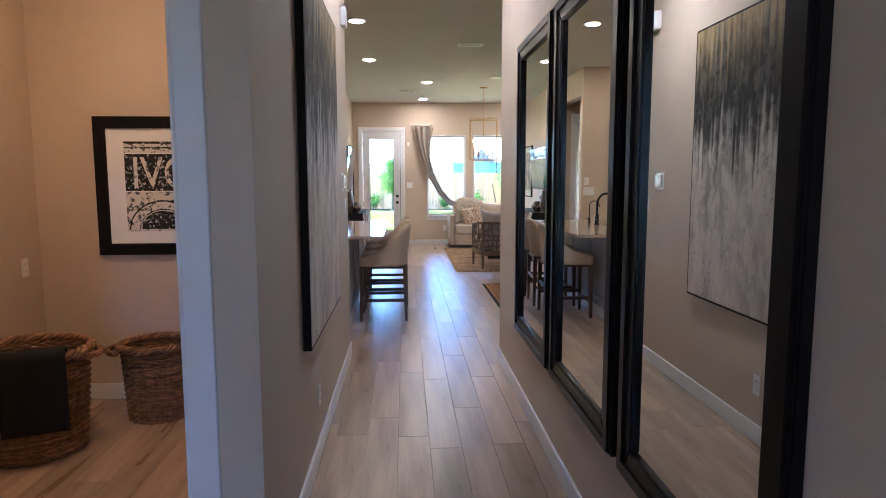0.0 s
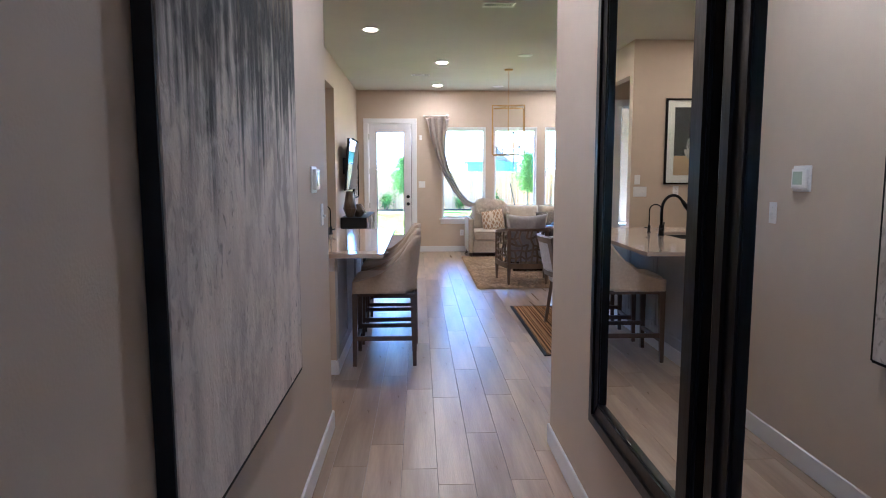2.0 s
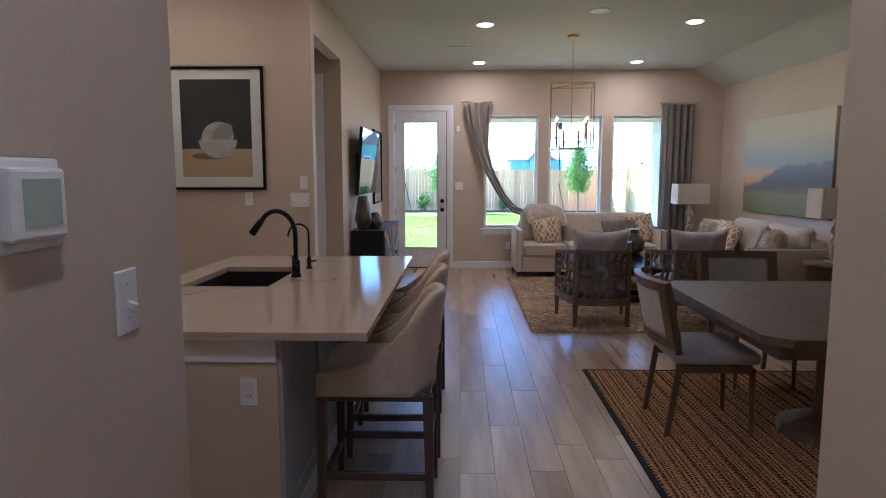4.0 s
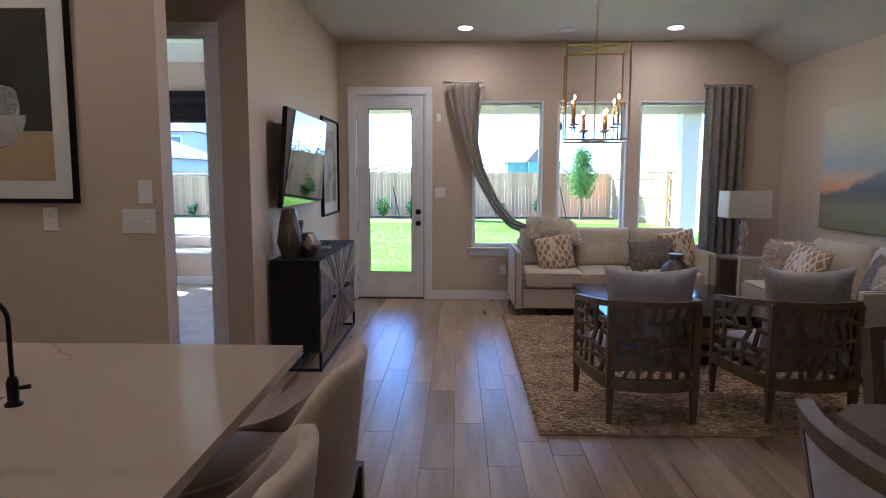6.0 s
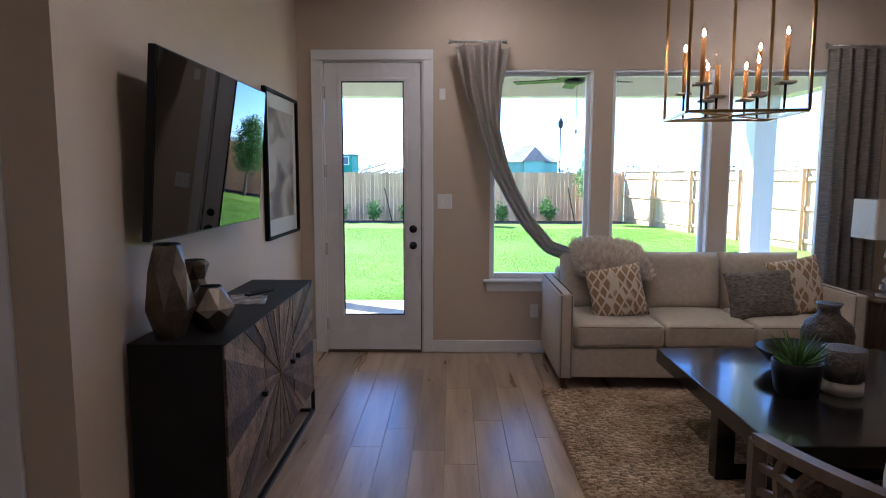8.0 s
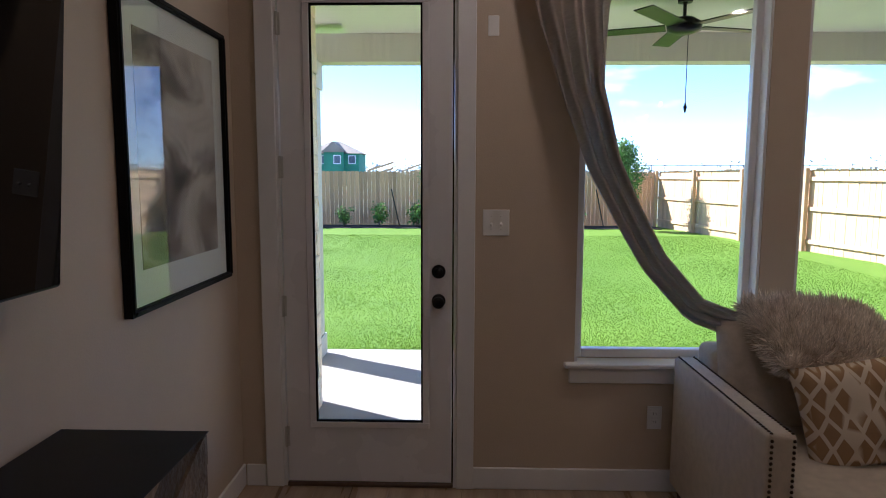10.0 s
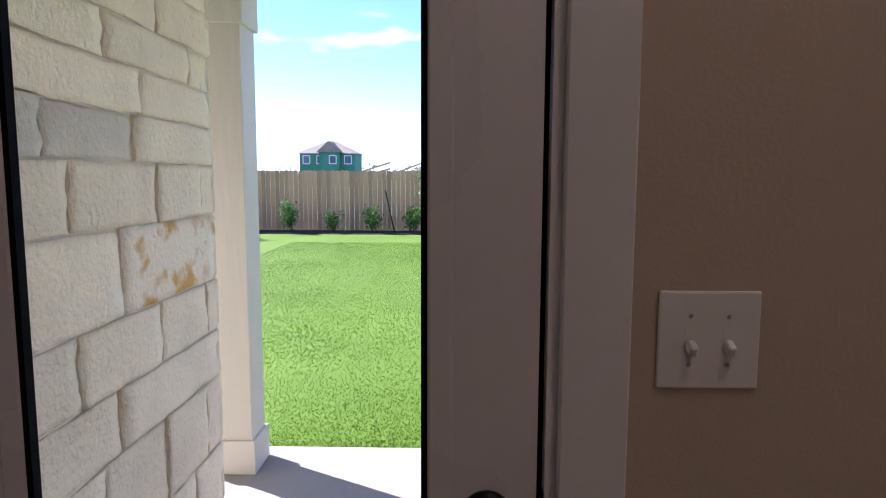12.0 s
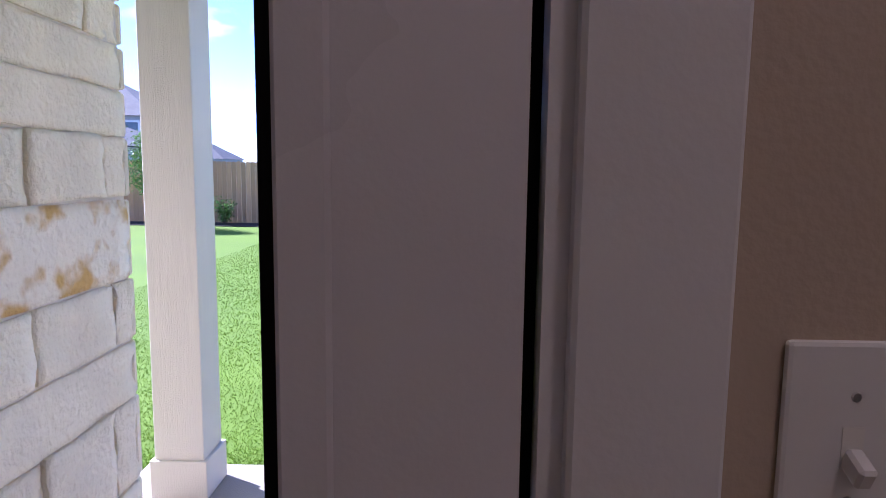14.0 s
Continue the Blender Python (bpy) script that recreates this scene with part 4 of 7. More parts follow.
woven_basket(-2.12, 2.14, 0, 0.295, 0.56, 1.0, 0.95, "large oval wicker basket draped with a black cloth")
woven_basket(-1.61, 2.62, 12, 0.20, 0.46, 1.05, 0.95, "small round wicker basket on the laundry floor")
cl = thing("black_towel", "folded black towel hung over the basket rim", "towel", -1.965, 1.893, 0, 22)


def drape(u, v):
    # over the rim from inside, down the front
    s = v * 0.56
    x = (u - 0.5) * 0.30 + 0.006 * math.sin(u * 9)
    if s < 0.12:
        return (x, 0.10 - s * 0.4, 0.50 + s * 0.9)
    if s < 0.18:
        k = (s - 0.12) / 0.06
        return (x, 0.052 - 0.085 * k, 0.608 + 0.006 * math.sin(k * math.pi))
    k = (s - 0.18) / 0.38
    return (x, -0.033 + 0.012 * k + 0.006 * math.sin(u * 7 + k * 3), 0.606 - 0.42 * k)


part("cloth", sheet(drape, 12, 20, 0.008), black_cloth, cl, "", True)
lg = thing("laundry_ledge", "low white painted ledge along the laundry wall", "ledge", -2.46, 1.8, 0)
part("cap", box(0.001, 0.035, -0.95, 0.98, 0.385, 0.425, 0.004), white_trim, lg)
part("apron", box(0.001, 0.022, -0.95, 0.98, 0.112, 0.385, 0.002), wall_paint, lg)

# ---------- kitchen ----------
isl = thing("kitchen_island", "greige kitchen island with panelled seating side and white base trim", "kitchen island", -1.05, 6.0, 0)
bm = wall_cells("x", 0.001, 0.884, -1.03, 1.06, -0.45, 0.41, [(-0.18, 0.59, -0.38, 0.135)])
for v in bm.verts:
    v.co = Vector((v.co.z, v.co.y, v.co.x))
bmesh.ops.recalc_face_normals(bm, faces=bm.faces[:])
part("body", bm, wall_paint, isl)
part("end_cap", box(-0.455, 0.41, -1.048, -1.031, 0.78, 0.884, 0.002), white_trim, isl, "white end trim")
part("base_trim", box(-0.455, 0.41, -1.046, -1.031, 0.001, 0.11, 0.003), white_trim, isl)
part("base_trim", box(0.411, 0.428, -1.046, 1.06, 0.001, 0.11, 0.003), white_trim, isl)
for k in range(3):
    a = -1.03 + k * 0.697
    pn = part("side_panel", box(0.411, 0.418, a + 0.002, a + 0.695, 0.111, 0.884), island_blue, isl, "grey painted panel")
    for q in ((a + 0.002, a + 0.07, 0.12, 0.884), (a + 0.625, a + 0.694, 0.12, 0.884), (a + 0.071, a + 0.624, 0.80, 0.884), (a + 0.071, a + 0.624, 0.12, 0.20)):
        part("batten", box(0.4182, 0.430, q[0], q[1], q[2], q[3], 0.002), island_blue, pn)
for k in range(3):
    a = -1.0 + k * 0.69
    part("cabinet_door", box(-0.468, -0.452, a, a + 0.66, 0.13, 0.86, 0.004), cab_white, isl, "white cabinet door")
top = thing("island_worktop", "polished pale quartz worktop with faint brown veins", "worktop", 0, 0, 0)


def veined(nodes, links, vec):
    n = noise_out(nodes, links, vec, 0.52, (1, 0.8, 1), 5, 0.7)
    d = math_out(nodes, links, "ABSOLUTE", math_out(nodes, links, "SUBTRACT", n, 0.5))
    vein = ramp_out(nodes, links, d, [(0.0, (0.22, 0.16, 0.11)), (0.003, (0.33, 0.26, 0.20)), (0.008, (0.44, 0.355, 0.285))])
    n2 = noise_out(nodes, links, vec, 3, (1, 1, 1), 4)
    faint = ramp_out(nodes, links, noise_out(nodes, links, vec, 1.1, (1, 1, 1), 2), [(0.44, (1, 1, 1)), (0.56, (0.1, 0.1, 0.1))])
    vein = mix_out(nodes, links, faint, vein, (0.44, 0.355, 0.285))
    return mix_out(nodes, links, 0.10, vein, ramp_out(nodes, links, n2, [(0.3, (0.36, 0.31, 0.26)), (0.7, (0.47, 0.41, 0.35))]))


quartz_vein = painted("quartz_vein", veined, 0.09)
wx0, wx1, wy0, wy1 = -1.56, -0.278, 4.885, 7.106
kx0, kx1, ky0, ky1 = -1.40, -0.935, 5.85, 6.56
bm = wall_cells("x", 0.885, 0.915, wy0, wy1, wx0, wx1, [(ky0, ky1, kx0, kx1)])
for v in bm.verts:
    v.co = Vector((v.co.z, v.co.y, v.co.x))
bmesh.ops.recalc_face_normals(bm, faces=bm.faces[:])
part("slab", bm, quartz_vein, top)
snk = thing("kitchen_sink", "black undermount kitchen sink in the island", "sink", 0, 0, 0)
bm = bmesh.new()
box(kx0 - 0.012, kx0 + 0.002, ky0, ky1, 0.69, 0.884, bm=bm)
box(kx1 - 0.002, kx1 + 0.012, ky0, ky1, 0.69, 0.884, bm=bm)
box(kx0 - 0.012, kx1 + 0.012, ky0 - 0.014, ky0, 0.69, 0.884, bm=bm)
box(kx0 - 0.012, kx1 + 0.012, ky1, ky1 + 0.014, 0.69, 0.884, bm=bm)
box(kx0, kx1, ky0, ky1, 0.68, 0.69, bm=bm)
part("basin", bm, material("sink_black", (0.02, 0.019, 0.018), 0.3, vary=0.2), snk)
fa = thing("kitchen_faucet", "matt black gooseneck kitchen faucet with pull-down head", "faucet", -0.870, 6.175, 0.915)
part("base", lathe([(0.030, 0), (0.030, 0.008), (0.024, 0.02), (0.023, 0.09), (0.018, 0.10)], 20), black_metal, fa, "", True)
arc = [(0, 0, 0.09), (0, 0, 0.24)] + [(-0.105 + 0.105 * math.cos(a), 0, 0.24 + 0.135 * math.sin(a)) for a in [math.pi * k / 14 for k in range(1, 12)]]
part("spout", tube(arc, 0.0135, 12), black_metal, fa, "", True)
end = Vector(arc[-1])
dv = (end - Vector(arc[-2])).normalized()
part("spray_head", tube([end, end + dv * 0.03, end + dv * 0.10], lambda u: 0.016 + 0.006 * u, 12), black_metal, fa, "", True)
hd = part("lever", tube([(0, -0.02, 0.06), (0, -0.045, 0.06)], 0.014, 10), black_metal, fa, "", True)
part("lever_arm", tube([(0, -0.045, 0.06), (-0.006, -0.052, 0.13)], 0.006, 8), black_metal, hd, "", True)
fl = thing("water_tap", "slim black filtered water tap on the worktop", "tap", -0.873, 6.50, 0.915)
part("base", lathe([(0.022, 0), (0.022, 0.006), (0.014, 0.012), (0.015, 0.06), (0.010, 0.075)], 16), black_metal, fl, "", True)
part("spout", tube([(0, 0, 0.07), (0, 0, 0.22)] + [(-0.06 + 0.06 * math.cos(a), 0, 0.22 + 0.055 * math.sin(a)) for a in [math.pi * k / 12 for k in range(1, 12)]] + [(-0.128, 0, 0.20)], 0.0062, 10), black_metal, fl, "", True)
part("lever", tube([(0.012, 0, 0.045), (0.045, 0, 0.05)], 0.006, 8), black_metal, fl, "", True)

for k, a in enumerate((4.30, 5.24, 6.18, 7.12)):
    c = thing("base_cabinet", "white base cabinet with drawers under a pale worktop", "cabinet", -3.12, a, 0, group="kitchen base cabinets")
    part("body", box(0.0, 0.60, 0.001, 0.928, 0.10, 0.885), cab_white, c)
    part("plinth", box(0.0, 0.54, 0.001, 0.928, 0.001, 0.10), cab_white, c)
    for z0, z1 in ((0.12, 0.38), (0.40, 0.66), (0.68, 0.86)):
        part("drawer_front", box(0.601, 0.62, 0.008, 0.92, z0, z1, 0.004), cab_white, c)
tagged(structure("kitchen_counter", box(-3.12, -2.475, 4.28, KY - 0.002, 0.886, 0.915, 0.003), quartz, "pale quartz counter along the wall"), "pale quartz counter along the kitchen wall", "worktop")
for k, a in enumerate((4.30, 5.24, 6.18)):
    c = thing("wall_cabinet", "white wall cabinet with panel door and crown", "cabinet", -3.12, a, 1.42, group="kitchen wall cabinets")
    part("body", box(0.0, 0.33, 0.001, 0.928, 0.0, 1.0), cab_white, c)
    for q in (0.006, 0.468):
        d = part("door", box(0.331, 0.348, q, q + 0.455, 0.005, 0.995, 0.003), cab_white, c)
        part("panel", box(0.3482, 0.354, q + 0.06, q + 0.395, 0.07, 0.93, 0.004), cab_white, d)
    part("crown", box(0.0, 0.38, 0.0, 0.93, 1.001, 1.06, 0.01), cab_white, c)
spl = tagged(new("backsplash"), "glossy black lantern tile backsplash", "backsplash", "", "structure")
part("grout", box(-3.128, -2.47, KY - 0.006, KY - 0.001, 0.917, 1.36), material("grout_dark", (0.03, 0.03, 0.03), 0.9), spl)
tile_me = None
for j in range(7):
    for i in range(6):
        tx = -3.06 + i * 0.115 + (j % 2) * 0.0575
        tz = 0.955 + j * 0.062
        if tx > -2.51 or tz > 1.335:
            continue
        if tile_me is None:
            bm = prism([(-0.054, 0), (-0.03, 0.018), (-0.016, 0.040), (0.016, 0.040), (0.03, 0.018), (0.054, 0), (0.03, -0.018), (0.016, -0.040), (-0.016, -0.040), (-0.03, -0.018)], 0, 0.006)
            swung(bm, pose(0, 0, 0, 90) @ Matrix.Diagonal((1, 0.92, 1, 1)))
            t = part("tile", bm, tile_black, spl)
            tile_me = t.data
        else:
            t = new("tile", tile_me)
            t.parent = spl
        t.location = (tx, KY - 0.006, tz)

bp = thing("framed_photograph", "framed photograph of two stacked white bowls on dark ground", "picture", -2.008, KY - 0.002, 1.362)
frame_bars(bp, 0.822, 1.03, 0.022, 0.03, dark_frame)
part("mat", box(-0.39, 0.39, -0.010, -0.004, 0.02, 1.01), mat_board, bp, "white mat")
part("print_dark", box(-0.30, 0.30, -0.012, -0.0105, 0.347, 0.925), print_dark, bp, "dark background")
part("print_table", box(-0.30, 0.30, -0.012, -0.0105, 0.11, 0.346), print_tan, bp, "tan tabletop")


def print_oval(name, cx, cz, rx, rz_, turn, y, mat, label, a0=0.0, a1=2 * math.pi):
    pts_ = [(rx * math.cos(a0 + (a1 - a0) * k / 32), rz_ * math.sin(a0 + (a1 - a0) * k / 32)) for k in range(33 if a1 - a0 < 6 else 32)]
    part(name, swung(prism(pts_, 0, 0.0006), pose(cx, y, cz, 90) @ pose(0, 0, 0, 0, 0, turn)), mat, bp, label)


print_shade = material("print_shade", (0.20, 0.115, 0.055), 0.6, vary=0.15, scale=6)
print_inner = material("print_inner", (0.34, 0.325, 0.30), 0.6, vary=0.25, scale=60)
print_oval("bowl_shadow", -0.07, 0.285, 0.15, 0.028, 0, -0.0127, print_shade, "soft brown shadow")
print_oval("upper_bowl", 0.008, 0.445, 0.142, 0.125, 28, -0.0127, print_bowl, "tilted white bowl")
print_oval("upper_bowl_inside", 0.045, 0.452, 0.125, 0.075, 52, -0.0135, print_inner, "speckled inside of the tilted bowl")
print_oval("lower_bowl", 0.01, 0.424, 0.165, 0.155, 0, -0.0143, print_bowl, "white bowl", math.pi, 2 * math.pi)
part("glazing", box(-0.388, 0.388, -0.022, -0.020, 0.022, 1.008), glass, bp, "picture glass")


# ---------- bar stools ----------
def bar_stool():
    e = thing("bar_stool", "dark wood bar stool with tan upholstered scoop back", "bar stool", group="stools at the island")
    W, D = 0.235, 0.235
    for sx_ in (-1, 1):
        for sy_ in (-1, 1):
            bm = bmesh.new()
            p0, p1 = Vector((sx_ * (D - 0.012), sy_ * (W - 0.022), 0.575)), Vector((sx_ * (D - 0.002), sy_ * (W - 0.012), 0.0))
            lo, hi = 0.014, 0.022
            ring = [[bm.verts.new(p + Vector((a * h, b * h, 0))) for a, b in ((-1, -1), (1, -1), (1, 1), (-1, 1))] for p, h in ((p1, lo), (p0, hi))]
            for i in range(4):
                bm.faces.new((ring[0][i], ring[0][(i + 1) % 4], ring[1][(i + 1) % 4], ring[1][i]))
            bm.faces.new(ring[1])
            bm.faces.new(list(reversed(ring[0])))
            part("leg", bm, stool_wood, e)
    for s in (-1, 1):
        part("stretcher", box(-D + 0.02, D - 0.02, s * (W - 0.016) - 0.011, s * (W - 0.016) + 0.011, 0.20, 0.235, 0.003), stool_wood, e)
        part("stretcher", box(s * (D - 0.008) - 0.011, s * (D - 0.008) + 0.011, -W + 0.03, W - 0.03, 0.31 if s > 0 else 0.16, 0.345 if s > 0 else 0.195, 0.003), stool_wood, e)
        part("apron", box(-D + 0.01, D - 0.01, s * (W - 0.012) - 0.01, s * (W - 0.012) + 0.01, 0.55, 0.58, 0.002), stool_wood, e)
        part("apron", box(s * (D - 0.01) - 0.01, s * (D - 0.01) + 0.01, -W + 0.03, W - 0.03, 0.55, 0.58, 0.002), stool_wood, e)
    part("seat", soft_box(-D - 0.01, D - 0.03, -W + 0.035, W - 0.035, 0.581, 0.685, 0.03, 0.02), stool_fabric, e, "", True)

    def shell(u, v):
        # a U in plan: from one front arm round the back to the other
        a = (u - 0.5) * 2
        ang = a * math.radians(172) / 2
        k = abs(a)
        R = 0.25
        x = R * math.cos(ang) if k < 0.52 else R * math.cos(0.52 * math.radians(86)) - (k - 0.52) / 0.48 * 0.42
        y = (1 if a > 0 else -1) * min(0.248, R * 1.28 * abs(math.sin(ang)) if k < 0.52 else 0.248)
        s = (x + 0.24) / 0.49
        g = 1.0 if s > 0.95 else 0.55 + 0.45 * (s - 0.62) / 0.33 if s > 0.62 else 0.38 + 0.17 * (s - 0.45) / 0.17 if s > 0.45 else 0.22 + 0.16 * (max(0, s) / 0.45) ** 1.4
        hi = 0.575 + 0.418 * g
        z = 0.575 + v * (hi - 0.575)
        flare = 0.045 * max(0, (z - 0.62)) / 0.4
        return (x + flare * max(0, math.cos(ang)), y * (1 + flare * 0.25), z)

    part("backrest", sheet(shell, 40, 10, 0.038), stool_fabric, e, "", True)
    return e


stool = bar_stool()
stool.matrix_basis = pose(-0.293, 5.40, 0, 0, 0, 0)
for y, r in ((6.06, 2), (6.71, -1)):
    copy_thing(stool, pose(-0.293, y, 0, 0, 0, r))

# ---------- living room ----------
def geo_pattern(nodes, links, vec):
    n = nodes.new("ShaderNodeTexVoronoi")
    n.feature = "DISTANCE_TO_EDGE"
    mp2 = nodes.new("ShaderNodeMapping")
    mp2.inputs["Scale"].default_value, mp2.inputs["Rotation"].default_value = (1.7, 0.3, 1), (0, radians(40), 0)
    links.new(vec, mp2.inputs["Vector"])
    links.new(mp2.outputs["Vector"], n.inputs["Vector"])
    n.inputs["Scale"].default_value, n.inputs["Randomness"].default_value = 12, 0.22
    return ramp_out(nodes, links, n.outputs["Distance"], [(0.0, (0.62, 0.53, 0.42)), (0.10, (0.62, 0.53, 0.42)), (0.13, (0.30, 0.185, 0.10)), (0.26, (0.34, 0.215, 0.115)), (0.31, (0.55, 0.45, 0.33)), (0.40, (0.58, 0.49, 0.38))])


gold_pattern = painted("gold_pattern", geo_pattern, 0.85)
knit_grey = material("knit_grey", (0.20, 0.17, 0.145), 0.95, vary=0.3, scale=30, stretch=(1, 1, 3), bump=0.9, bump_scale=70)
piping_mat = material("piping", (0.30, 0.24, 0.18), 0.9, vary=0.1, scale=40)
nail_mat = material("nail_bronze", (0.05, 0.035, 0.025), 0.35, 0.8)


def fur(e, name, surf, count, length, seed, mat, label=""):
    """Short tapered strands that stand off a cushion's faces."""
    rnd = random.Random(seed)
    verts, faces = [], []
    polys = list(surf.data.polygons)
    for _ in range(count):
        p = rnd.choice(polys)
        vs_ = [surf.data.vertices[i].co for i in p.vertices]
        a, b = rnd.random(), rnd.random()
        base = vs_[0].lerp(vs_[1], a).lerp(vs_[3 % len(vs_)].lerp(vs_[2], a), b)
        nrm = (p.normal + Vector((rnd.uniform(-0.8, 0.8), rnd.uniform(-0.8, 0.8), rnd.uniform(-1.0, 0.3)))).normalized()
        side = nrm.cross(Vector((rnd.random(), rnd.random(), 0.3))).normalized() * 0.003
        L = length * rnd.uniform(0.5, 1.1)
        k = len(verts)
        bend = Vector((0, 0, -0.35 * L))
        verts += [base - side, base + side, base + nrm * L * 0.6 + side * 0.6 + bend * 0.3, base + nrm * L + bend]
        faces += [(k, k + 1, k + 2), (k, k + 2, k + 3)]
    me = bpy.data.meshes.new(name)
    me.from_pydata(verts, [], faces)
    me.materials.append(mat)
    ob = new(name, me)
    ob.parent = e
    tagged(ob, label, "", "", "stuff")
    return ob


def throw_pillow(name, label, m, w, h, t, mat, seed, shag=0):
    e = thing(name, label, "pillow", group="sofa pillows")
    e.matrix_basis = m
    body = part("cover", cushion(w, h, t, 16, seed=seed, crease=0.02), mat, e, "", True)
    if shag:
        fur(e, "fur", body, shag, 0.062, seed, ivory_fur, "long ivory faux fur")
    return e


def sofa(x, y, rz, L, seats, label):
    """Faces its own -y; its back is at y = 0.45."""
    e = thing("sofa", label, "sofa", x, y, 0, rz, "sofas")
    hw = L / 2
    part("base", box(-hw + 0.10, hw - 0.10, -0.42, 0.45, 0.09, 0.31, 0.012, 2), linen, e)
    part("back", soft_box(-hw + 0.10, hw - 0.10, 0.26, 0.46, 0.31, 0.78, 0.04), linen, e, "", True)
    for s in (-1, 1):
        a0, a1 = (-hw, -hw + 0.10) if s < 0 else (hw - 0.10, hw)
        arm = part("arm", box(a0, a1, -0.45, 0.46, 0.09, 0.70, 0.018, 3), linen, e, "", True)
        bm = bmesh.new()
        z = 0.11
        while z < 0.69:
            for xx in (a0 + 0.014, a1 - 0.014):
                merge(bm, lathe([(0.0065, 0), (0.0055, 0.003), (0.002, 0.005)], 6), pose(xx, -0.4505, z, 90))
            z += 0.019
        yy = -0.44
        while yy < 0.44:
            merge(bm, lathe([(0.0065, 0), (0.0055, 0.003), (0.002, 0.005)], 6), pose(a0 + 0.016, yy, 0.7005))
            merge(bm, lathe([(0.0065, 0), (0.0055, 0.003), (0.002, 0.005)], 6), pose(a1 - 0.016, yy, 0.7005))
            yy += 0.019
        tagged(part("nailhead_trim", bm, nail_mat, arm, "bronze nailhead trim"), kind="stuff")
        for yy in (-0.40, 0.40):
            part("foot", lathe([(0.022, 0.0), (0.03, 0.09)], 4, cx=(a0 + a1) / 2, cy=yy), stool_wood, e, "dark tapered foot")
    sw = (L - 0.22) / seats
    for k in range(seats):
        c0 = -hw + 0.11 + k * sw
        for zz_ in (0.336, 0.462):
            part("piping", tube([(c0 + 0.03, -0.441, zz_), (c0 + sw / 2, -0.447, zz_), (c0 + sw - 0.03, -0.441, zz_)], 0.0055, 6), piping_mat, e)
        part("seat_cushion", soft_box(c0 + 0.003, c0 + sw - 0.003, -0.45, 0.27, 0.312, 0.475, 0.035, 0.022), linen, e, "", True)
        bm = cushion(sw - 0.01, 0.47, 0.22, 14, puff=5.0, seed=k, crease=0.02, pinch=0.01)
        swung(bm, pose(c0 + sw / 2, 0.20, 0.455, -12))
        part("back_cushion", bm, linen, e, "", True)
    return e


# sofa under the windows: arms 0.865 to 3.0
sofa(1.93, 12.17, 0, 2.14, 3, "cream linen three-seat sofa with nailhead trim under the windows")
sofa(3.56, 10.47, -90, 2.08, 2, "cream linen sofa with nailhead trim along the side wall")
throw_pillow("throw_pillow", "cream pillow with gold geometric pattern on the sofa", pose(1.36, 11.97, 0.475, -14, -11, -6), 0.41, 0.39, 0.15, gold_pattern, 1)
throw_pillow("fur_pillow", "shaggy ivory fur pillow on the sofa back", pose(1.33, 12.46, 0.955, 118, 6, 8), 0.56, 0.38, 0.16, ivory_fur, 2, 12000)
throw_pillow("knit_pillow", "grey-brown knitted lumbar pillow on the sofa", pose(2.42, 11.98, 0.475, -18, -4, 4), 0.52, 0.36, 0.15, knit_grey, 3)
throw_pillow("throw_pillow", "cream pillow with gold geometric pattern on the sofa", pose(2.76, 12.09, 0.475, -14, -8, 10), 0.44, 0.44, 0.15, gold_pattern, 4)
throw_pillow("fur_pillow", "shaggy ivory fur pillow on the side sofa", pose(3.42, 11.22, 0.475, -16, 0, -62), 0.44, 0.42, 0.16, ivory_fur, 5, 6000)
throw_pillow("throw_pillow", "cream pillow with gold geometric pattern on the side sofa", pose(3.40, 10.93, 0.475, -20, 10, -80), 0.46, 0.42, 0.15, gold_pattern, 6)
throw_pillow("knit_pillow", "dark knitted pillow on the side sofa", pose(3.46, 9.95, 0.475, -18, 10, -98), 0.42, 0.42, 0.15, knit_grey, 7)
throw_pillow("fur_pillow", "shaggy ivory fur pillow on the side sofa", pose(3.42, 9.70, 0.475, -18, -6, -110), 0.44, 0.42, 0.16, ivory_fur, 8, 6000)

# living rug with a knotted pile
rug = thing("living_rug", "thick cream and tan looped wool rug under the armchairs", "rug", 0, 0, 0)
part("backing", box(0.74, 3.50, 8.55, 11.71, 0.001, 0.012), jute, rug)
rug_mat = material("rug_pile", (0.52, 0.385, 0.255), 0.95, vary=0.18, scale=4, second=(0.30, 0.195, 0.115), random_tone=0.28)
rnd = random.Random(5)
verts, faces = [], []
nx, ny = 105, 150
for i in range(nx):
    for j in range(ny):
        cx = 0.75 + (i + 0.5 + rnd.uniform(-0.3, 0.3)) * 2.74 / nx
        cy = 8.56 + (j + 0.5 + rnd.uniform(-0.3, 0.3)) * 3.14 / ny
        r, h = rnd.uniform(0.012, 0.020), rnd.uniform(0.010, 0.024)
        a0 = rnd.random() * 3
        k = len(verts)
        sk = 1.7
        for q in range(5):
            an = a0 + q * 2 * math.pi / 5
            verts.append((cx + r * sk * math.cos(an), cy + r * math.sin(an), 0.011))
        for q in range(5):
            an = a0 + q * 2 * math.pi / 5
            verts.append((cx + r * 0.55 * sk * math.cos(an), cy + r * 0.55 * math.sin(an), 0.012 + h))
        for q in range(5):
            q2 = (q + 1) % 5
            faces.append((k + q, k + q2, k + 5 + q2, k + 5 + q))
        faces.append(tuple(k + 5 + q for q in range(5)))
me = bpy.data.meshes.new("pile")
me.from_pydata(verts, [], faces)
me.materials.append(rug_mat)
pl = new("pile", me)
pl.parent = rug
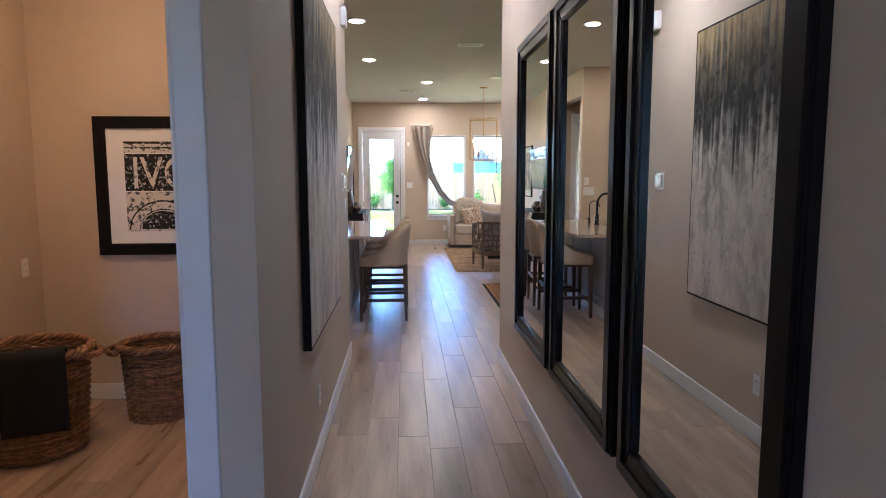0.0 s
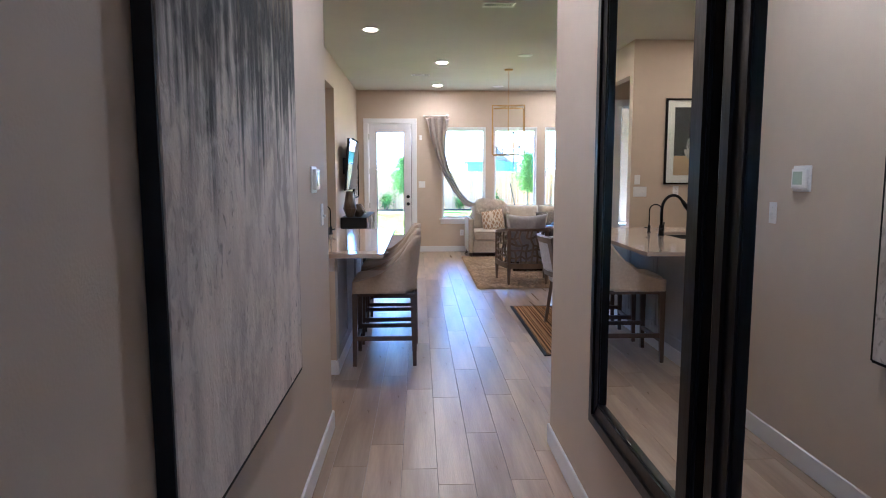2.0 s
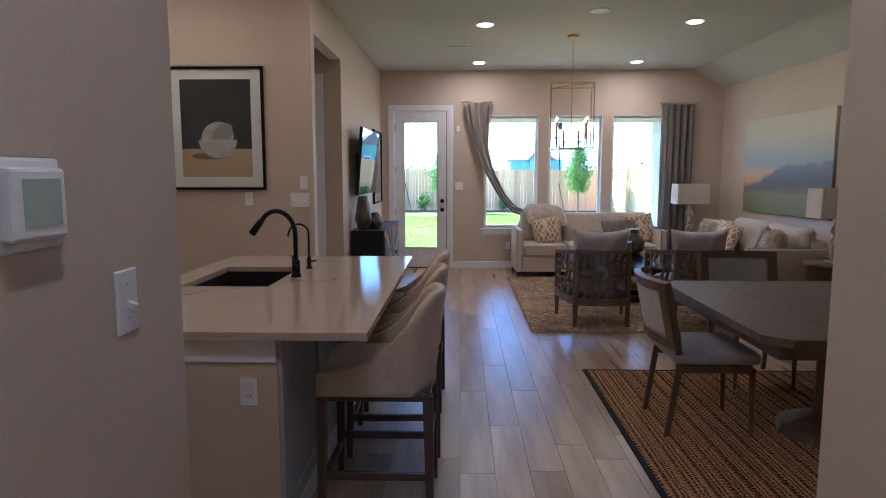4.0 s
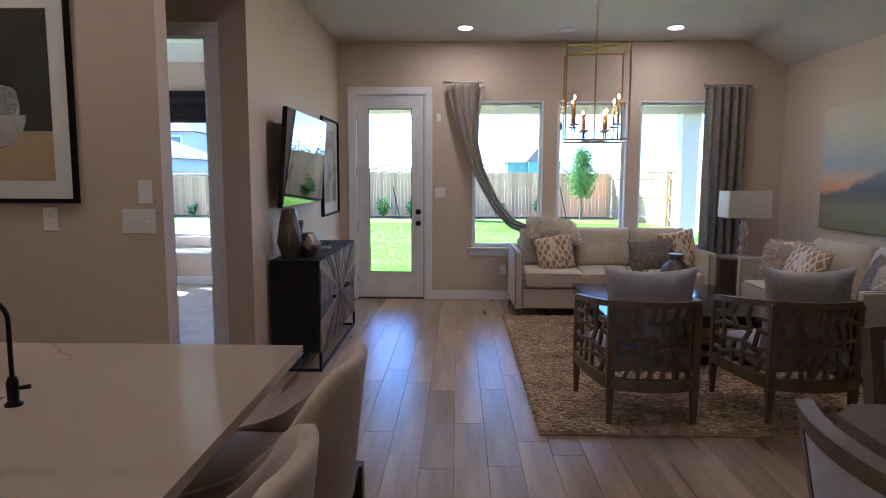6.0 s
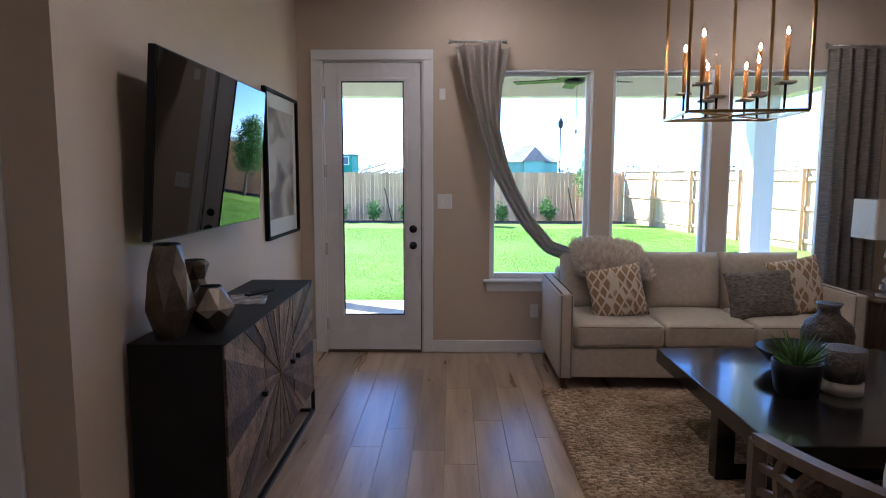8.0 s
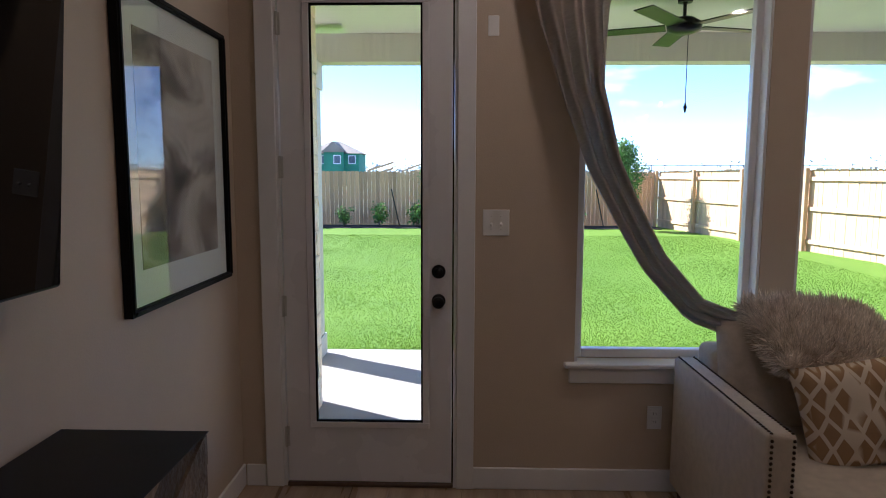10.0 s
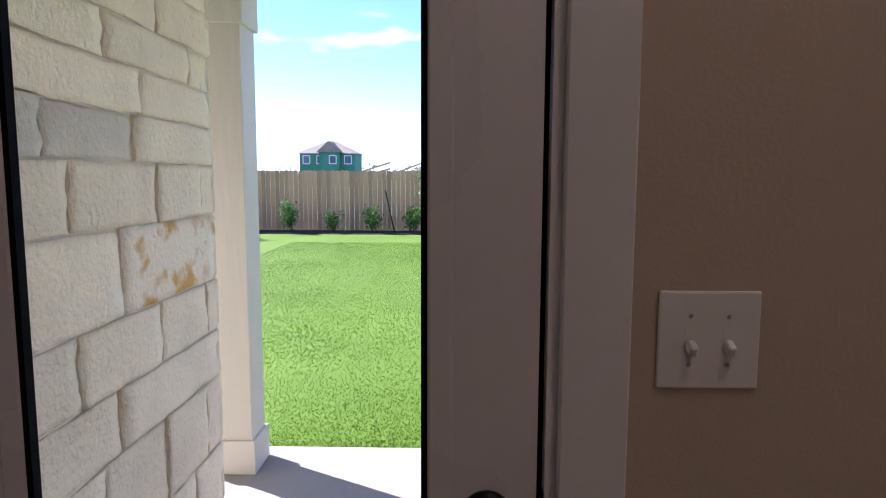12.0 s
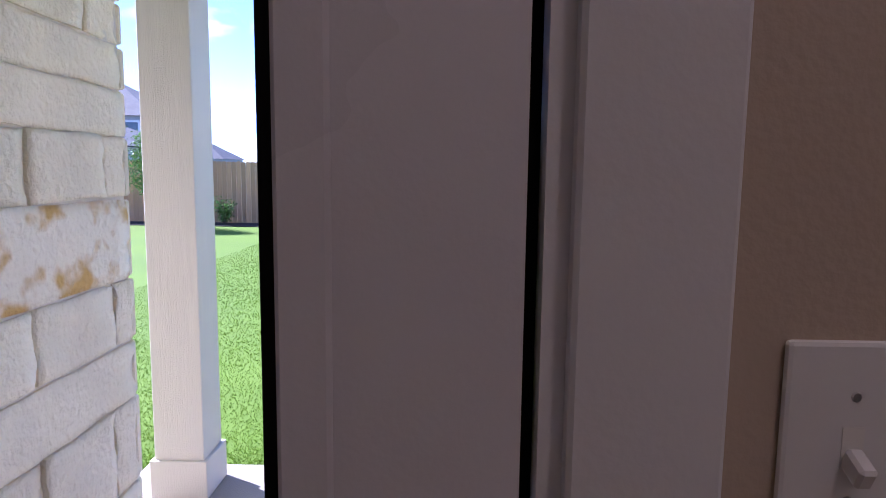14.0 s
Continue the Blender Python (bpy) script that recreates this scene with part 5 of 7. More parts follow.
tagged(pl, "knotted looped pile", "", "", "stuff")


# barrel armchairs with a pierced lattice
def lattice_points(seed, nu, nv):
    rnd_ = random.Random(seed)
    p = {}
    for i in range(nu + 1):
        for j in range(nv + 1):
            ju = 0 if i in (0, nu) else rnd_.uniform(-0.28, 0.28)
            jv = 0 if j in (0, nv) else rnd_.uniform(-0.30, 0.30)
            p[i, j] = ((i + ju + (0.28 if j % 2 and 0 < i < nu else 0)) / nu, (j + jv) / nv)
    return p, rnd_


def armchair(x, y, rz):
    e = thing("armchair", "barrel armchair with pierced brown wood lattice and grey cushions", "armchair", x, y, 0.03, rz, "lattice armchairs")

    # plan of the frame: a U open towards +y, back at -y
    def plan(u):
        s = u * 2 - 1
        k = abs(s)
        if k > 0.42:
            t = (k - 0.42) / 0.58
            return Vector(((1 if s > 0 else -1) * (0.25 + 0.088 * math.sin(t * math.pi / 2) ** 0.8), -0.225 + 0.585 * t, 0))
        return Vector((0.25 * s / 0.42, -0.29 + 0.065 * (k / 0.42) ** 2, 0))

    def rail_z(u):
        k = abs(u * 2 - 1)
        return 0.735 - 0.07 * max(0, k - 0.4) / 0.6

    for nm, zf, r in (("top_rail", rail_z, (0.022, 0.018)), ("seat_rail", lambda u: 0.255, (0.022, 0.035))):
        bm = bmesh.new()
        N = 44
        rings = []
        for i in range(N + 1):
            u = i / N
            p = plan(u) + Vector((0, 0, zf(u)))
            d = (plan(min(1, u + 0.01)) - plan(max(0, u - 0.01))).normalized()
            nrm = Vector((d.y, -d.x, 0))
            rings.append([bm.verts.new(p + nrm * a * r[0] + Vector((0, 0, b * r[1]))) for a, b in ((-1, -1), (1, -1), (1, 1), (-1, 1))])
        for A, B in zip(rings, rings[1:]):
            for k in range(4):
                bm.faces.new((A[k], A[(k + 1) % 4], B[(k + 1) % 4], B[k]))
        bm.faces.new(rings[0])
        bm.faces.new(list(reversed(rings[-1])))
        bmesh.ops.recalc_face_normals(bm, faces=bm.faces[:])
        part(nm, bm, grey_wood, e)
    for u in (0.0, 0.29, 0.71, 1.0):
        p = plan(u)
        part("post", box(p.x - 0.024, p.x + 0.024, p.y - 0.022, p.y + 0.022, 0.22, rail_z(u) - 0.002, 0.004), grey_wood, e)
        bm = box(p.x - 0.024, p.x + 0.024, p.y - 0.022, p.y + 0.022, 0.0, 0.219, 0.003)
        for v in bm.verts:
            if v.co.z < 0.1:
                v.co.x, v.co.y = p.x + (v.co.x - p.x) * 0.62, p.y + (v.co.y - p.y) * 0.62
        part("leg", bm, grey_wood, e)
    for seed, (u0, u1), nu in ((3, (0.0, 0.29), 5), (11, (0.29, 0.71), 7), (7, (0.71, 1.0), 5)):
        nv = 5
        pts, rr = lattice_points(seed, nu, nv)
        bm = bmesh.new()

        def at(ij):
            u, v = pts[ij]
            uu = u0 + u * (u1 - u0)
            return plan(uu) + Vector((0, 0, 0.28 + v * (rail_z(uu) - 0.02 - 0.28)))

        for i in range(nu + 1):
            for j in range(nv + 1):
                for di, dj in ((1, 0), (0, 1)):
                    if (i + di, j + dj) not in pts or (di and j in (0, nv)) or (dj and i in (0, nu)):
                        continue
                    if rr.random() < 0.12 and 0 < i < nu and 0 < j < nv:
                        continue
                    bar(at((i, j)), at((i + di, j + dj)), 0.019, 0.024, bm)
        part("lattice", bm, grey_wood, e, "pierced web of wooden bars")
    part("seat_cushion", soft_box(-0.275, 0.275, -0.19, 0.36, 0.30, 0.44, 0.045, 0.02), linen_grey, e, "", True)
    bm = swung(cushion(0.57, 0.60, 0.19, 18, puff=2.3, seed=4, crease=0.05, pinch=0.13), pose(0, -0.095, 0.345, 3))
    part("back_cushion", bm, linen_grey, e, "", True)
    return e


chair_a = armchair(1.415, 8.895, 0)
copy_thing(chair_a, pose(2.36, 8.92, 0.03, 0, 0, 2))

ct = thing("coffee_table", "large square black lacquered coffee table on inset legs", "coffee table", 2.07, 10.49, 0.03)
part("tabletop", box(-0.685, 0.685, -0.74, 0.735, 0.335, 0.425, 0.004), table_black, ct)
for a in (-0.665, 0.575):
    for b in (-0.60, -0.165):
        part("leg", box(a, a + 0.09, b, b + 0.09, 0.0, 0.334, 0.003), table_black, ct)
for b in (-0.60, -0.165):
    part("floor_runner", box(-0.574, 0.574, b + 0.01, b + 0.08, 0.0, 0.05, 0.003), table_black, ct)
pot = thing("potted_succulent", "green spiky succulent in a black round pot", "plant", 1.80, 10.38, 0.455)
part("pot", lathe([(0.085, 0), (0.098, 0.02), (0.112, 0.10), (0.116, 0.165), (0.108, 0.168), (0.10, 0.14)], 24), black_metal, pot, "", True)
rnd = random.Random(9)
for k in range(26):
    a = k * 2.4
    t = 0.25 + 1.05 * (k / 26) ** 0.7
    L = rnd.uniform(0.14, 0.20)
    d = Vector((math.cos(a) * math.sin(t), math.sin(a) * math.sin(t), math.cos(t)))
    part("leaf", tube([Vector((0, 0, 0.14)), Vector((0, 0, 0.14)) + d * L * 0.5, Vector((0, 0, 0.14)) + d * L + Vector((0, 0, 0.018))], lambda u: 0.014 * (1 - u) ** 0.7 + 0.001, 5), leaf_green, pot)
vz = thing("metal_vase", "dark hammered metal bottle vase on the coffee table", "vase", 2.34, 11.06, 0.455)
part("body", lathe([(0.09, 0), (0.135, 0.05), (0.145, 0.14), (0.125, 0.20), (0.065, 0.25), (0.055, 0.29), (0.075, 0.32), (0.06, 0.32)], 28), hammered, vz, "", True)
pv = thing("candle_holder", "pierced dark metal candle cylinder on the coffee table", "candle holder", 2.05, 10.42, 0.455)
part("cylinder", lathe([(0.085, 0.06), (0.10, 0.08), (0.10, 0.22), (0.092, 0.22)], 28), hammered, pv, "", True)
part("foot", lathe([(0.095, 0), (0.095, 0.055), (0.08, 0.06)], 28), linen, pv, "pale lower band", True)
bw = thing("black_bowl", "wide black carved bowl on the coffee table", "bowl", 2.32, 11.02, 0.455)
bw.matrix_basis = pose(2.06, 10.77, 0.455)
part("bowl", lathe([(0.10, 0), (0.20, 0.05), (0.255, 0.115), (0.245, 0.12), (0.18, 0.065), (0.03, 0.03)], 28), black_metal, bw, "", True)

# lamps and end tables
def end_table(x, y):
    e = thing("end_table", "round dark fluted drum end table beside the sofa", "end table", x, y, 0, group="end tables")
    part("top", lathe([(0.245, 0.575), (0.25, 0.58), (0.25, 0.60), (0.245, 0.605)], 36), grey_wood, e, "", True)
    bm = bmesh.new()
    N = 40
    lo, hi = [], []
    for k in range(N * 2):
        r = 0.215 if k % 2 else 0.205
        a = math.pi * k / N
        lo.append(bm.verts.new((r * math.cos(a), r * math.sin(a), 0.0)))
        hi.append(bm.verts.new((r * math.cos(a), r * math.sin(a), 0.574)))
    for k in range(N * 2):
        bm.faces.new((lo[k], lo[(k + 1) % (2 * N)], hi[(k + 1) % (2 * N)], hi[k]))
    part("drum", bm, stool_wood, e, "dark fluted drum")


def table_lamp(x, y, z):
    e = thing("table_lamp", "table lamp of stacked bleached driftwood with a cream rectangular shade", "lamp", x, y, z, group="driftwood lamps")
    rnd_ = random.Random(3)
    part("base", lathe([(0.085, 0), (0.085, 0.015), (0.03, 0.02)], 20), bleached_wood, e)
    bm = bmesh.new()
    for k in range(34):
        zz = 0.02 + k * 0.0115
        a = rnd_.random() * 6.28
        r = rnd_.uniform(0.015, 0.045) * (1.25 - k / 50)
        d = Vector((rnd_.uniform(-1, 1), rnd_.uniform(-1, 1), rnd_.uniform(1.0, 3))).normalized()
        c = Vector((r * math.cos(a), r * math.sin(a), zz))
        L = rnd_.uniform(0.045, 0.08)
        tube([c - d * L / 2, c + Vector((rnd_.uniform(-.006, .006), rnd_.uniform(-.006, .006), 0)), c + d * L / 2], lambda u: 0.018 - 0.012 * abs(u - 0.5), 6, bm)
    part("driftwood_stem", bm, bleached_wood, e, "bleached driftwood pieces", False)
    part("neck", lathe([(0.012, 0.40), (0.010, 0.62)], 10), brass, e)
    bm = bmesh.new()
    rings = []
    for w_, d_, z_ in ((0.240, 0.150, 0.45), (0.234, 0.146, 0.745), (0.231, 0.143, 0.745), (0.237, 0.147, 0.45)):
        ring = []
        for sx_, sy_, a in ((1, 1, 0), (-1, 1, 90), (-1, -1, 180), (1, -1, 270)):
            for q in range(5):
                b_ = radians(a + q * 22.5)
                ring.append(bm.verts.new((sx_ * (w_ - 0.02) + 0.02 * math.cos(b_), sy_ * (d_ - 0.02) + 0.02 * math.sin(b_), z_)))
        rings.append(ring)
    for A, B in zip(rings, rings[1:] + rings[:1]):
        for k in range(len(A)):
            bm.faces.new((A[k], A[(k + 1) % len(A)], B[(k + 1) % len(A)], B[k]))
    bmesh.ops.recalc_face_normals(bm, faces=bm.faces[:])
    part("shade", bm, lamp_shade_mat, e, "cream linen box shade")


end_table(3.47, 12.24)
table_lamp(3.455, 12.19, 0.605)
end_table(3.82, 9.12)
table_lamp(3.84, 9.12, 0.605)

# chandelier: open lantern frame with eight candles on the crossed braces
ch = thing("lantern_chandelier", "open square bronze lantern chandelier with eight clear candle bulbs", "chandelier", 1.357, 10.254, 0, -7.2)
part("canopy", lathe([(0.062, CEIL - 0.022), (0.065, CEIL - 0.015), (0.065, CEIL - 0.001)], 24), brass, ch, "", True)
bm = bmesh.new()
z = 2.565
k = 0
while z < CEIL - 0.03:
    pts = [(0.010 * math.cos(a) if k % 2 else 0, 0 if k % 2 else 0.010 * math.cos(a), z + 0.02 * math.sin(a)) for a in [2 * math.pi * q / 10 for q in range(10)]]
    tube(pts, 0.0022, 5, bm, closed=True)
    z += 0.032
    k += 1
part("chain", bm, brass, ch)
S, Z0, Z1, R = 0.240, 1.79, 2.516, 0.0065
for sx_ in (-1, 1):
    for sy_ in (-1, 1):
        part("upright", box(sx_ * S - R, sx_ * S + R, sy_ * S - R, sy_ * S + R, Z0, Z1, 0.001), brass, ch)
for zz in (Z0, Z1):
    for s in (-1, 1):
        part("crossbar", box(-S + R, S - R, s * S - R, s * S + R, zz - R, zz + R, 0.001), brass, ch)
        part("crossbar", box(s * S - R, s * S + R, -S + R, S - R, zz - R, zz + R, 0.001), brass, ch)
    for s in (-1, 1):
        part("brace", bar((-S, -s * S, zz), (S, s * S, zz), 0.008, 0.008), brass, ch)
part("stem", box(-0.006, 0.006, -0.006, 0.006, Z0 + 0.02, Z1 + 0.03), brass, ch)
part("finial", lathe([(0.008, 1.775), (0.013, 1.785), (0.008, 1.80)], 12), brass, ch)
bulb_glass = clear_glass("bulb_glass", (0.98, 0.95, 0.90))
cand_sleeve = material("candle_sleeve", (0.60, 0.30, 0.09), 0.4, 0.6, vary=0.06)
for n in range(8):
    outer = n < 4
    f = 0.70 if outer else 0.35
    cx, cy = f * S * (-1, 1, 1, -1)[n % 4], f * S * (-1, -1, 1, 1)[n % 4]
    zp = Z0 + (0.115 if outer else 0.072)      # drip pan
    zt = zp + 0.012 + (0.185 if outer else 0.128)   # top of the sleeve
    cd = part("candle", lathe([(0.0105, zp + 0.012), (0.0105, zt)], 12, cx=cx, cy=cy), cand_sleeve, ch, "bronze candle sleeve", True)
    part("riser", lathe([(0.005, Z0 + 0.005), (0.006, zp - 0.001)], 8, cx=cx, cy=cy), black_metal, ch, "dark metal riser")
    part("drip_pan", box(cx - 0.034, cx + 0.034, cy - 0.034, cy + 0.034, zp, zp + 0.011, 0.002), bleached_wood, ch, "pale square drip pan")
    part("bulb", lathe([(0.006, zt + 0.001), (0.0135, zt + 0.018), (0.0125, zt + 0.034), (0.006, zt + 0.055), (0.001, zt + 0.068)], 14, cx=cx, cy=cy), bulb_glass, cd, "clear flame bulb", True).visible_shadow = False
    if n != 4:
        part("filament", lathe([(0.002, zt + 0.006), (0.0065, zt + 0.017), (0.005, zt + 0.026), (0.0015, zt + 0.036)], 10, cx=cx, cy=cy), bulb_glow, cd, "glowing filament", True)

# television, picture, console
tv = thing("television", "large flat black television tilted on a wall mount", "television", 0, 0, 0)
tilt = Matrix.Translation((-1.085, 10.50, 1.255)) @ pose(0, 0, 0, 0, 4.6, 0)
part("bezel", swung(box(-0.034, 0.0, -0.715, 0.715, 0.0, 0.765, 0.004), tilt), black_metal, tv)
part("screen", swung(box(0.0005, 0.003, -0.708, 0.708, 0.008, 0.757), tilt), screen_black, tv, "glossy dark screen")
part("wall_mount", box(LX + 0.001, -1.07, 10.3, 10.7, 1.50, 1.75, 0.004), black_metal, tv)
pc = thing("framed_abstract", "brown and grey abstract print in a thin black frame", "picture", LX + 0.002, 12.13, 1.068, 90)
frame_bars(pc, 0.89, 1.056, 0.022, 0.034, dark_frame)
part("mat", box(-0.43, 0.43, -0.010, -0.004, 0.02, 1.036), mat_board, pc, "white mat")
part("print", box(-0.33, 0.33, -0.012, -0.0105, 0.14, 0.93), print_cloud, pc, "blurred brown cloud print")
part("glazing", box(-0.424, 0.424, -0.022, -0.020, 0.022, 1.034), glass, pc, "picture glass")

con = thing("console_cabinet", "black console cabinet with sunburst reclaimed wood doors on a metal frame", "cabinet", 0, 0, 0)
cy0, cy1, cx0, cx1, cz0, cz1 = 9.72, 11.305, -1.168, -0.800, 0.15, 0.862
con_black = material("console_black", (0.008, 0.0078, 0.008), 0.5, vary=0.2, scale=6, spec=0.3)
part("carcass", box(cx0, cx1, cy0, cy1, cz0, cz1 - 0.003, 0.003), con_black, con)
part("top_edge", box(cx0, cx1 + 0.022, cy0 - 0.002, cy1 + 0.002, cz1 - 0.0028, cz1, 0.001), con_black, con)
for yy in (cy0 + 0.012, cy1 - 0.012):
    for xx in (cx0 + 0.012, cx1 + 0.008):
        part("leg", box(xx - 0.011, xx + 0.011, yy - 0.011, yy + 0.011, 0.022, cz0 - 0.001), black_metal, con)
    part("foot_bar", box(cx0 + 0.001, cx1 + 0.019, yy - 0.011, yy + 0.011, 0.0, 0.021), black_metal, con)
for xx in (cx0 + 0.012, cx1 + 0.008):
    part("foot_rail", box(xx - 0.011, xx + 0.011, cy0 + 0.024, cy1 - 0.024, 0.0, 0.021), black_metal, con)
old_wood = material("old_wood", (0.25, 0.165, 0.10), 0.6, vary=0.45, scale=9, stretch=(1, 1, 1), second=(0.085, 0.058, 0.040), bump=1.0, bump_scale=45, random_tone=0.7)
rnd = random.Random(21)
half = (cy1 - cy0) / 2
mz, my = 0.505, (cy0 + cy1) / 2
hh0, hh1 = cz0 + 0.004 - mz, cz1 - 0.006 - mz


def clip(poly, f):
    out = []
    for i in range(len(poly)):
        p, q = poly[i], poly[(i + 1) % len(poly)]
        a, b = f(p), f(q)
        if a >= 0:
            out.append(p)
        if a * b < 0:
            t = a / (a - b)
            out.append((p[0] + t * (q[0] - p[0]), p[1] + t * (q[1] - p[1])))
    return out


angs = [2 * math.pi * (i + rnd.uniform(-0.3, 0.3)) / 56 for i in range(56)]
for d, (b0, b1) in enumerate(((-half + 0.004, -half / 3 - 0.002), (-half / 3 + 0.002, half / 3 - 0.002), (half / 3 + 0.002, half - 0.004))):
    door_ = part("door", box(cx1 + 0.0005, cx1 + 0.006, my + b0, my + b1, cz0 + 0.004, cz1 - 0.006), con_black, con, "sunburst reclaimed wood door")
    for i in range(56):
        a0, a1 = angs[i], angs[(i + 1) % 56] + (2 * math.pi if i == 55 else 0)
        poly = [(0, 0), (3 * math.cos(a0), 3 * math.sin(a0)), (3 * math.cos(a1), 3 * math.sin(a1))]
        for f in (lambda p: p[0] - b0, lambda p: b1 - p[0], lambda p: p[1] - hh0, lambda p: hh1 - p[1]):
            poly = clip(poly, f) if len(poly) > 2 else []
        if len(poly) < 3:
            continue
        area = abs(sum(poly[k][0] * poly[(k + 1) % len(poly)][1] - poly[(k + 1) % len(poly)][0] * poly[k][1] for k in range(len(poly)))) / 2
        if area < 2e-5:
            continue
        c = (sum(p[0] for p in poly) / len(poly), sum(p[1] for p in poly) / len(poly))
        poly = [(c[0] + (p[0] - c[0]) * 0.985, c[1] + (p[1] - c[1]) * 0.985) for p in poly]
        bm = prism([(p[0], p[1]) for p in poly], 0.0065, 0.012 + rnd.uniform(0, 0.009))
        for v in bm.verts:
            v.co = Vector((cx1 + v.co.z, my + v.co.x, mz + v.co.y))
        bmesh.ops.recalc_face_normals(bm, faces=bm.faces[:])
        part("slat", bm, old_wood, door_)
for yy in (my - half / 3 - 0.06, my + half / 3 - 0.06, my + half / 3 + 0.06):
    part("pull", box(cx1 + 0.018, cx1 + 0.045, yy - 0.014, yy + 0.014, mz - 0.012, mz + 0.012, 0.003), black_metal, con, "small black pull")


def faceted_vase(x, y, prof, label):
    e = thing("faceted_vase", label, "vase", x, y, cz1, group="faceted metal vases")
    bm = lathe(prof, 7, twist=math.pi / 7)
    bmesh.ops.triangulate(bm, faces=[f for f in bm.faces if len(f.verts) == 4])
    part("body", bm, bronze_vase, e)
    # the body is capped; a black disc paints the shade inside the neck
    part("mouth", lathe([(prof[-1][0] * 0.86, prof[-1][1] + 0.0005), (prof[-1][0] * 0.84, prof[-1][1] + 0.001)], 14), black_strip, e, "black disc painted as the shaded mouth")


faceted_vase(-1.04, 9.83, [(0.055, 0), (0.102, 0.125), (0.075, 0.28), (0.055, 0.38), (0.057, 0.385)], "tall faceted bronze vase on the console")
faceted_vase(-1.07, 10.17, [(0.05, 0), (0.07, 0.10), (0.045, 0.19), (0.065, 0.255), (0.055, 0.275)], "small waisted bronze vase on the console")
faceted_vase(-0.93, 9.98, [(0.05, 0), (0.100, 0.065), (0.105, 0.10), (0.05, 0.185), (0.052, 0.188)], "squat faceted bronze vase on the console")
paper_grey = material("paper_grey", (0.30, 0.29, 0.29), 0.25, vary=0.35, scale=14)
mg = thing("papers", "loose papers in clear sleeve on the console", "papers", -0.98, 10.62, cz1, 12)
part("sheet", sheet(lambda u, v: ((u - 0.5) * 0.20, (v - 0.5) * 0.28, 0.003 + 0.006 * noise.noise(Vector((u * 3, v * 3, 1))) + 0.004), 8, 8, 0.003), paper_grey, mg, "", True)
rc = thing("remote_control", "slim black remote control on the papers", "remote control", -0.945, 10.72, cz1 + 0.016, 60)
part("case", box(-0.09, 0.09, -0.02, 0.02, 0.0, 0.016, 0.005, 2), black_metal, rc)
part("buttons", box(-0.06, 0.06, -0.012, 0.012, 0.0162, 0.018, 0.001), dark_frame, rc)

# curtains
CUR = ((0.305, 2.568, 0.37), (0.335, 2.22, 0.27), (0.395, 1.88, 0.18), (0.485, 1.58, 0.145), (0.59, 1.365, 0.125), (0.705, 1.155, 0.115), (0.885, 0.95, 0.11), (1.09, 0.875, 0.11), (1.17, 0.86, 0.11))


def along(rows, v):
    f = v * (len(rows) - 1)
    i = min(len(rows) - 2, int(f))
    t = f - i
    t2 = t * t * (3 - 2 * t) * 0.35 + t * 0.65
    return [a + (b - a) * t2 for a, b in zip(rows[i], rows[i + 1])], Vector((rows[i + 1][0] - rows[i][0], 0, rows[i + 1][1] - rows[i][1])).normalized()


def swag(u, v):
    (cx, cz, w), d = along(CUR, v)
    side = Vector((-d.z, 0, d.x))
    p = Vector((cx, FAR - 0.135, cz)) + side * (u - 0.5) * w
    p.y += 0.038 * math.sin(u * 6 * math.pi + 1.2 * math.sin(v * 5)) * (1 - 0.25 * v) - 0.10 * min(1, v / 0.3) - 0.01 * v * v - 0.02 * max(0, v - 0.75)
    return p


cu = thing("curtain_swept", "sheer grey-brown curtain swept aside onto the sofa", "curtain", 0, 0, 0, group="window curtains")
part("panel", sheet(swag, 60, 46, 0.003), sheer_cloth, cu, "", True)
part("fold", sheet(lambda u, v: swag(0.80 + 0.42 * u * (1 - 0.8 * v), 0.02 + v * 0.42) + Vector((0, 0.022, 0)), 10, 24, 0.002), sheer_cloth, cu, "", True)
cu2 = thing("curtain_straight", "straight pleated grey curtain hanging beside the window", "curtain", 0, 0, 0, group="window curtains")
part("panel", sheet(lambda u, v: Vector((3.13 + 0.49 * u, FAR - 0.075 + 0.032 * math.sin(u * 10 * math.pi + 0.4 * math.sin(v * 3)) * (0.75 + 0.25 * v), 2.545 - v * 2.53)), 80, 20, 0.003), slub_grey, cu2, "", True)
for x0, x1, z in ((0.109, 0.50, 2.592), (3.15, 3.625, 2.565)):
    rd = thing("curtain_rod", "short satin nickel curtain rod with flared ends", "curtain rod", (x0 + x1) / 2, FAR - (0.13 if x0 < 1 else 0.08), z, group="curtain rods")
    hw = (x1 - x0) / 2
    part("rod", swung(lathe([(0.009, -hw), (0.009, hw)], 12), pose(0, 0, 0, 0, 90)), steel, rd, "", True)
    for s in (-1, 1):
        part("finial", swung(lathe([(0.010, 0), (0.013, 0.012), (0.022, 0.035), (0.023, 0.04)], 16), pose(s * hw, 0, 0, 0, 90 * s)), steel, rd, "", True)
        part("bracket", box(s * hw * 0.6 - 0.006, s * hw * 0.6 + 0.006, 0.0, 0.129 if x0 < 1 else 0.079, -0.012, -0.004), steel, rd)
    for k in range(5):
        xx = -hw * 0.8 + k * hw * 0.4
        part("ring", tube([(xx, 0.017 * math.cos(a), 0.017 * math.sin(a) - 0.006) for a in [2 * math.pi * q / 14 for q in range(14)]], 0.002, 5, closed=True), steel, rd)

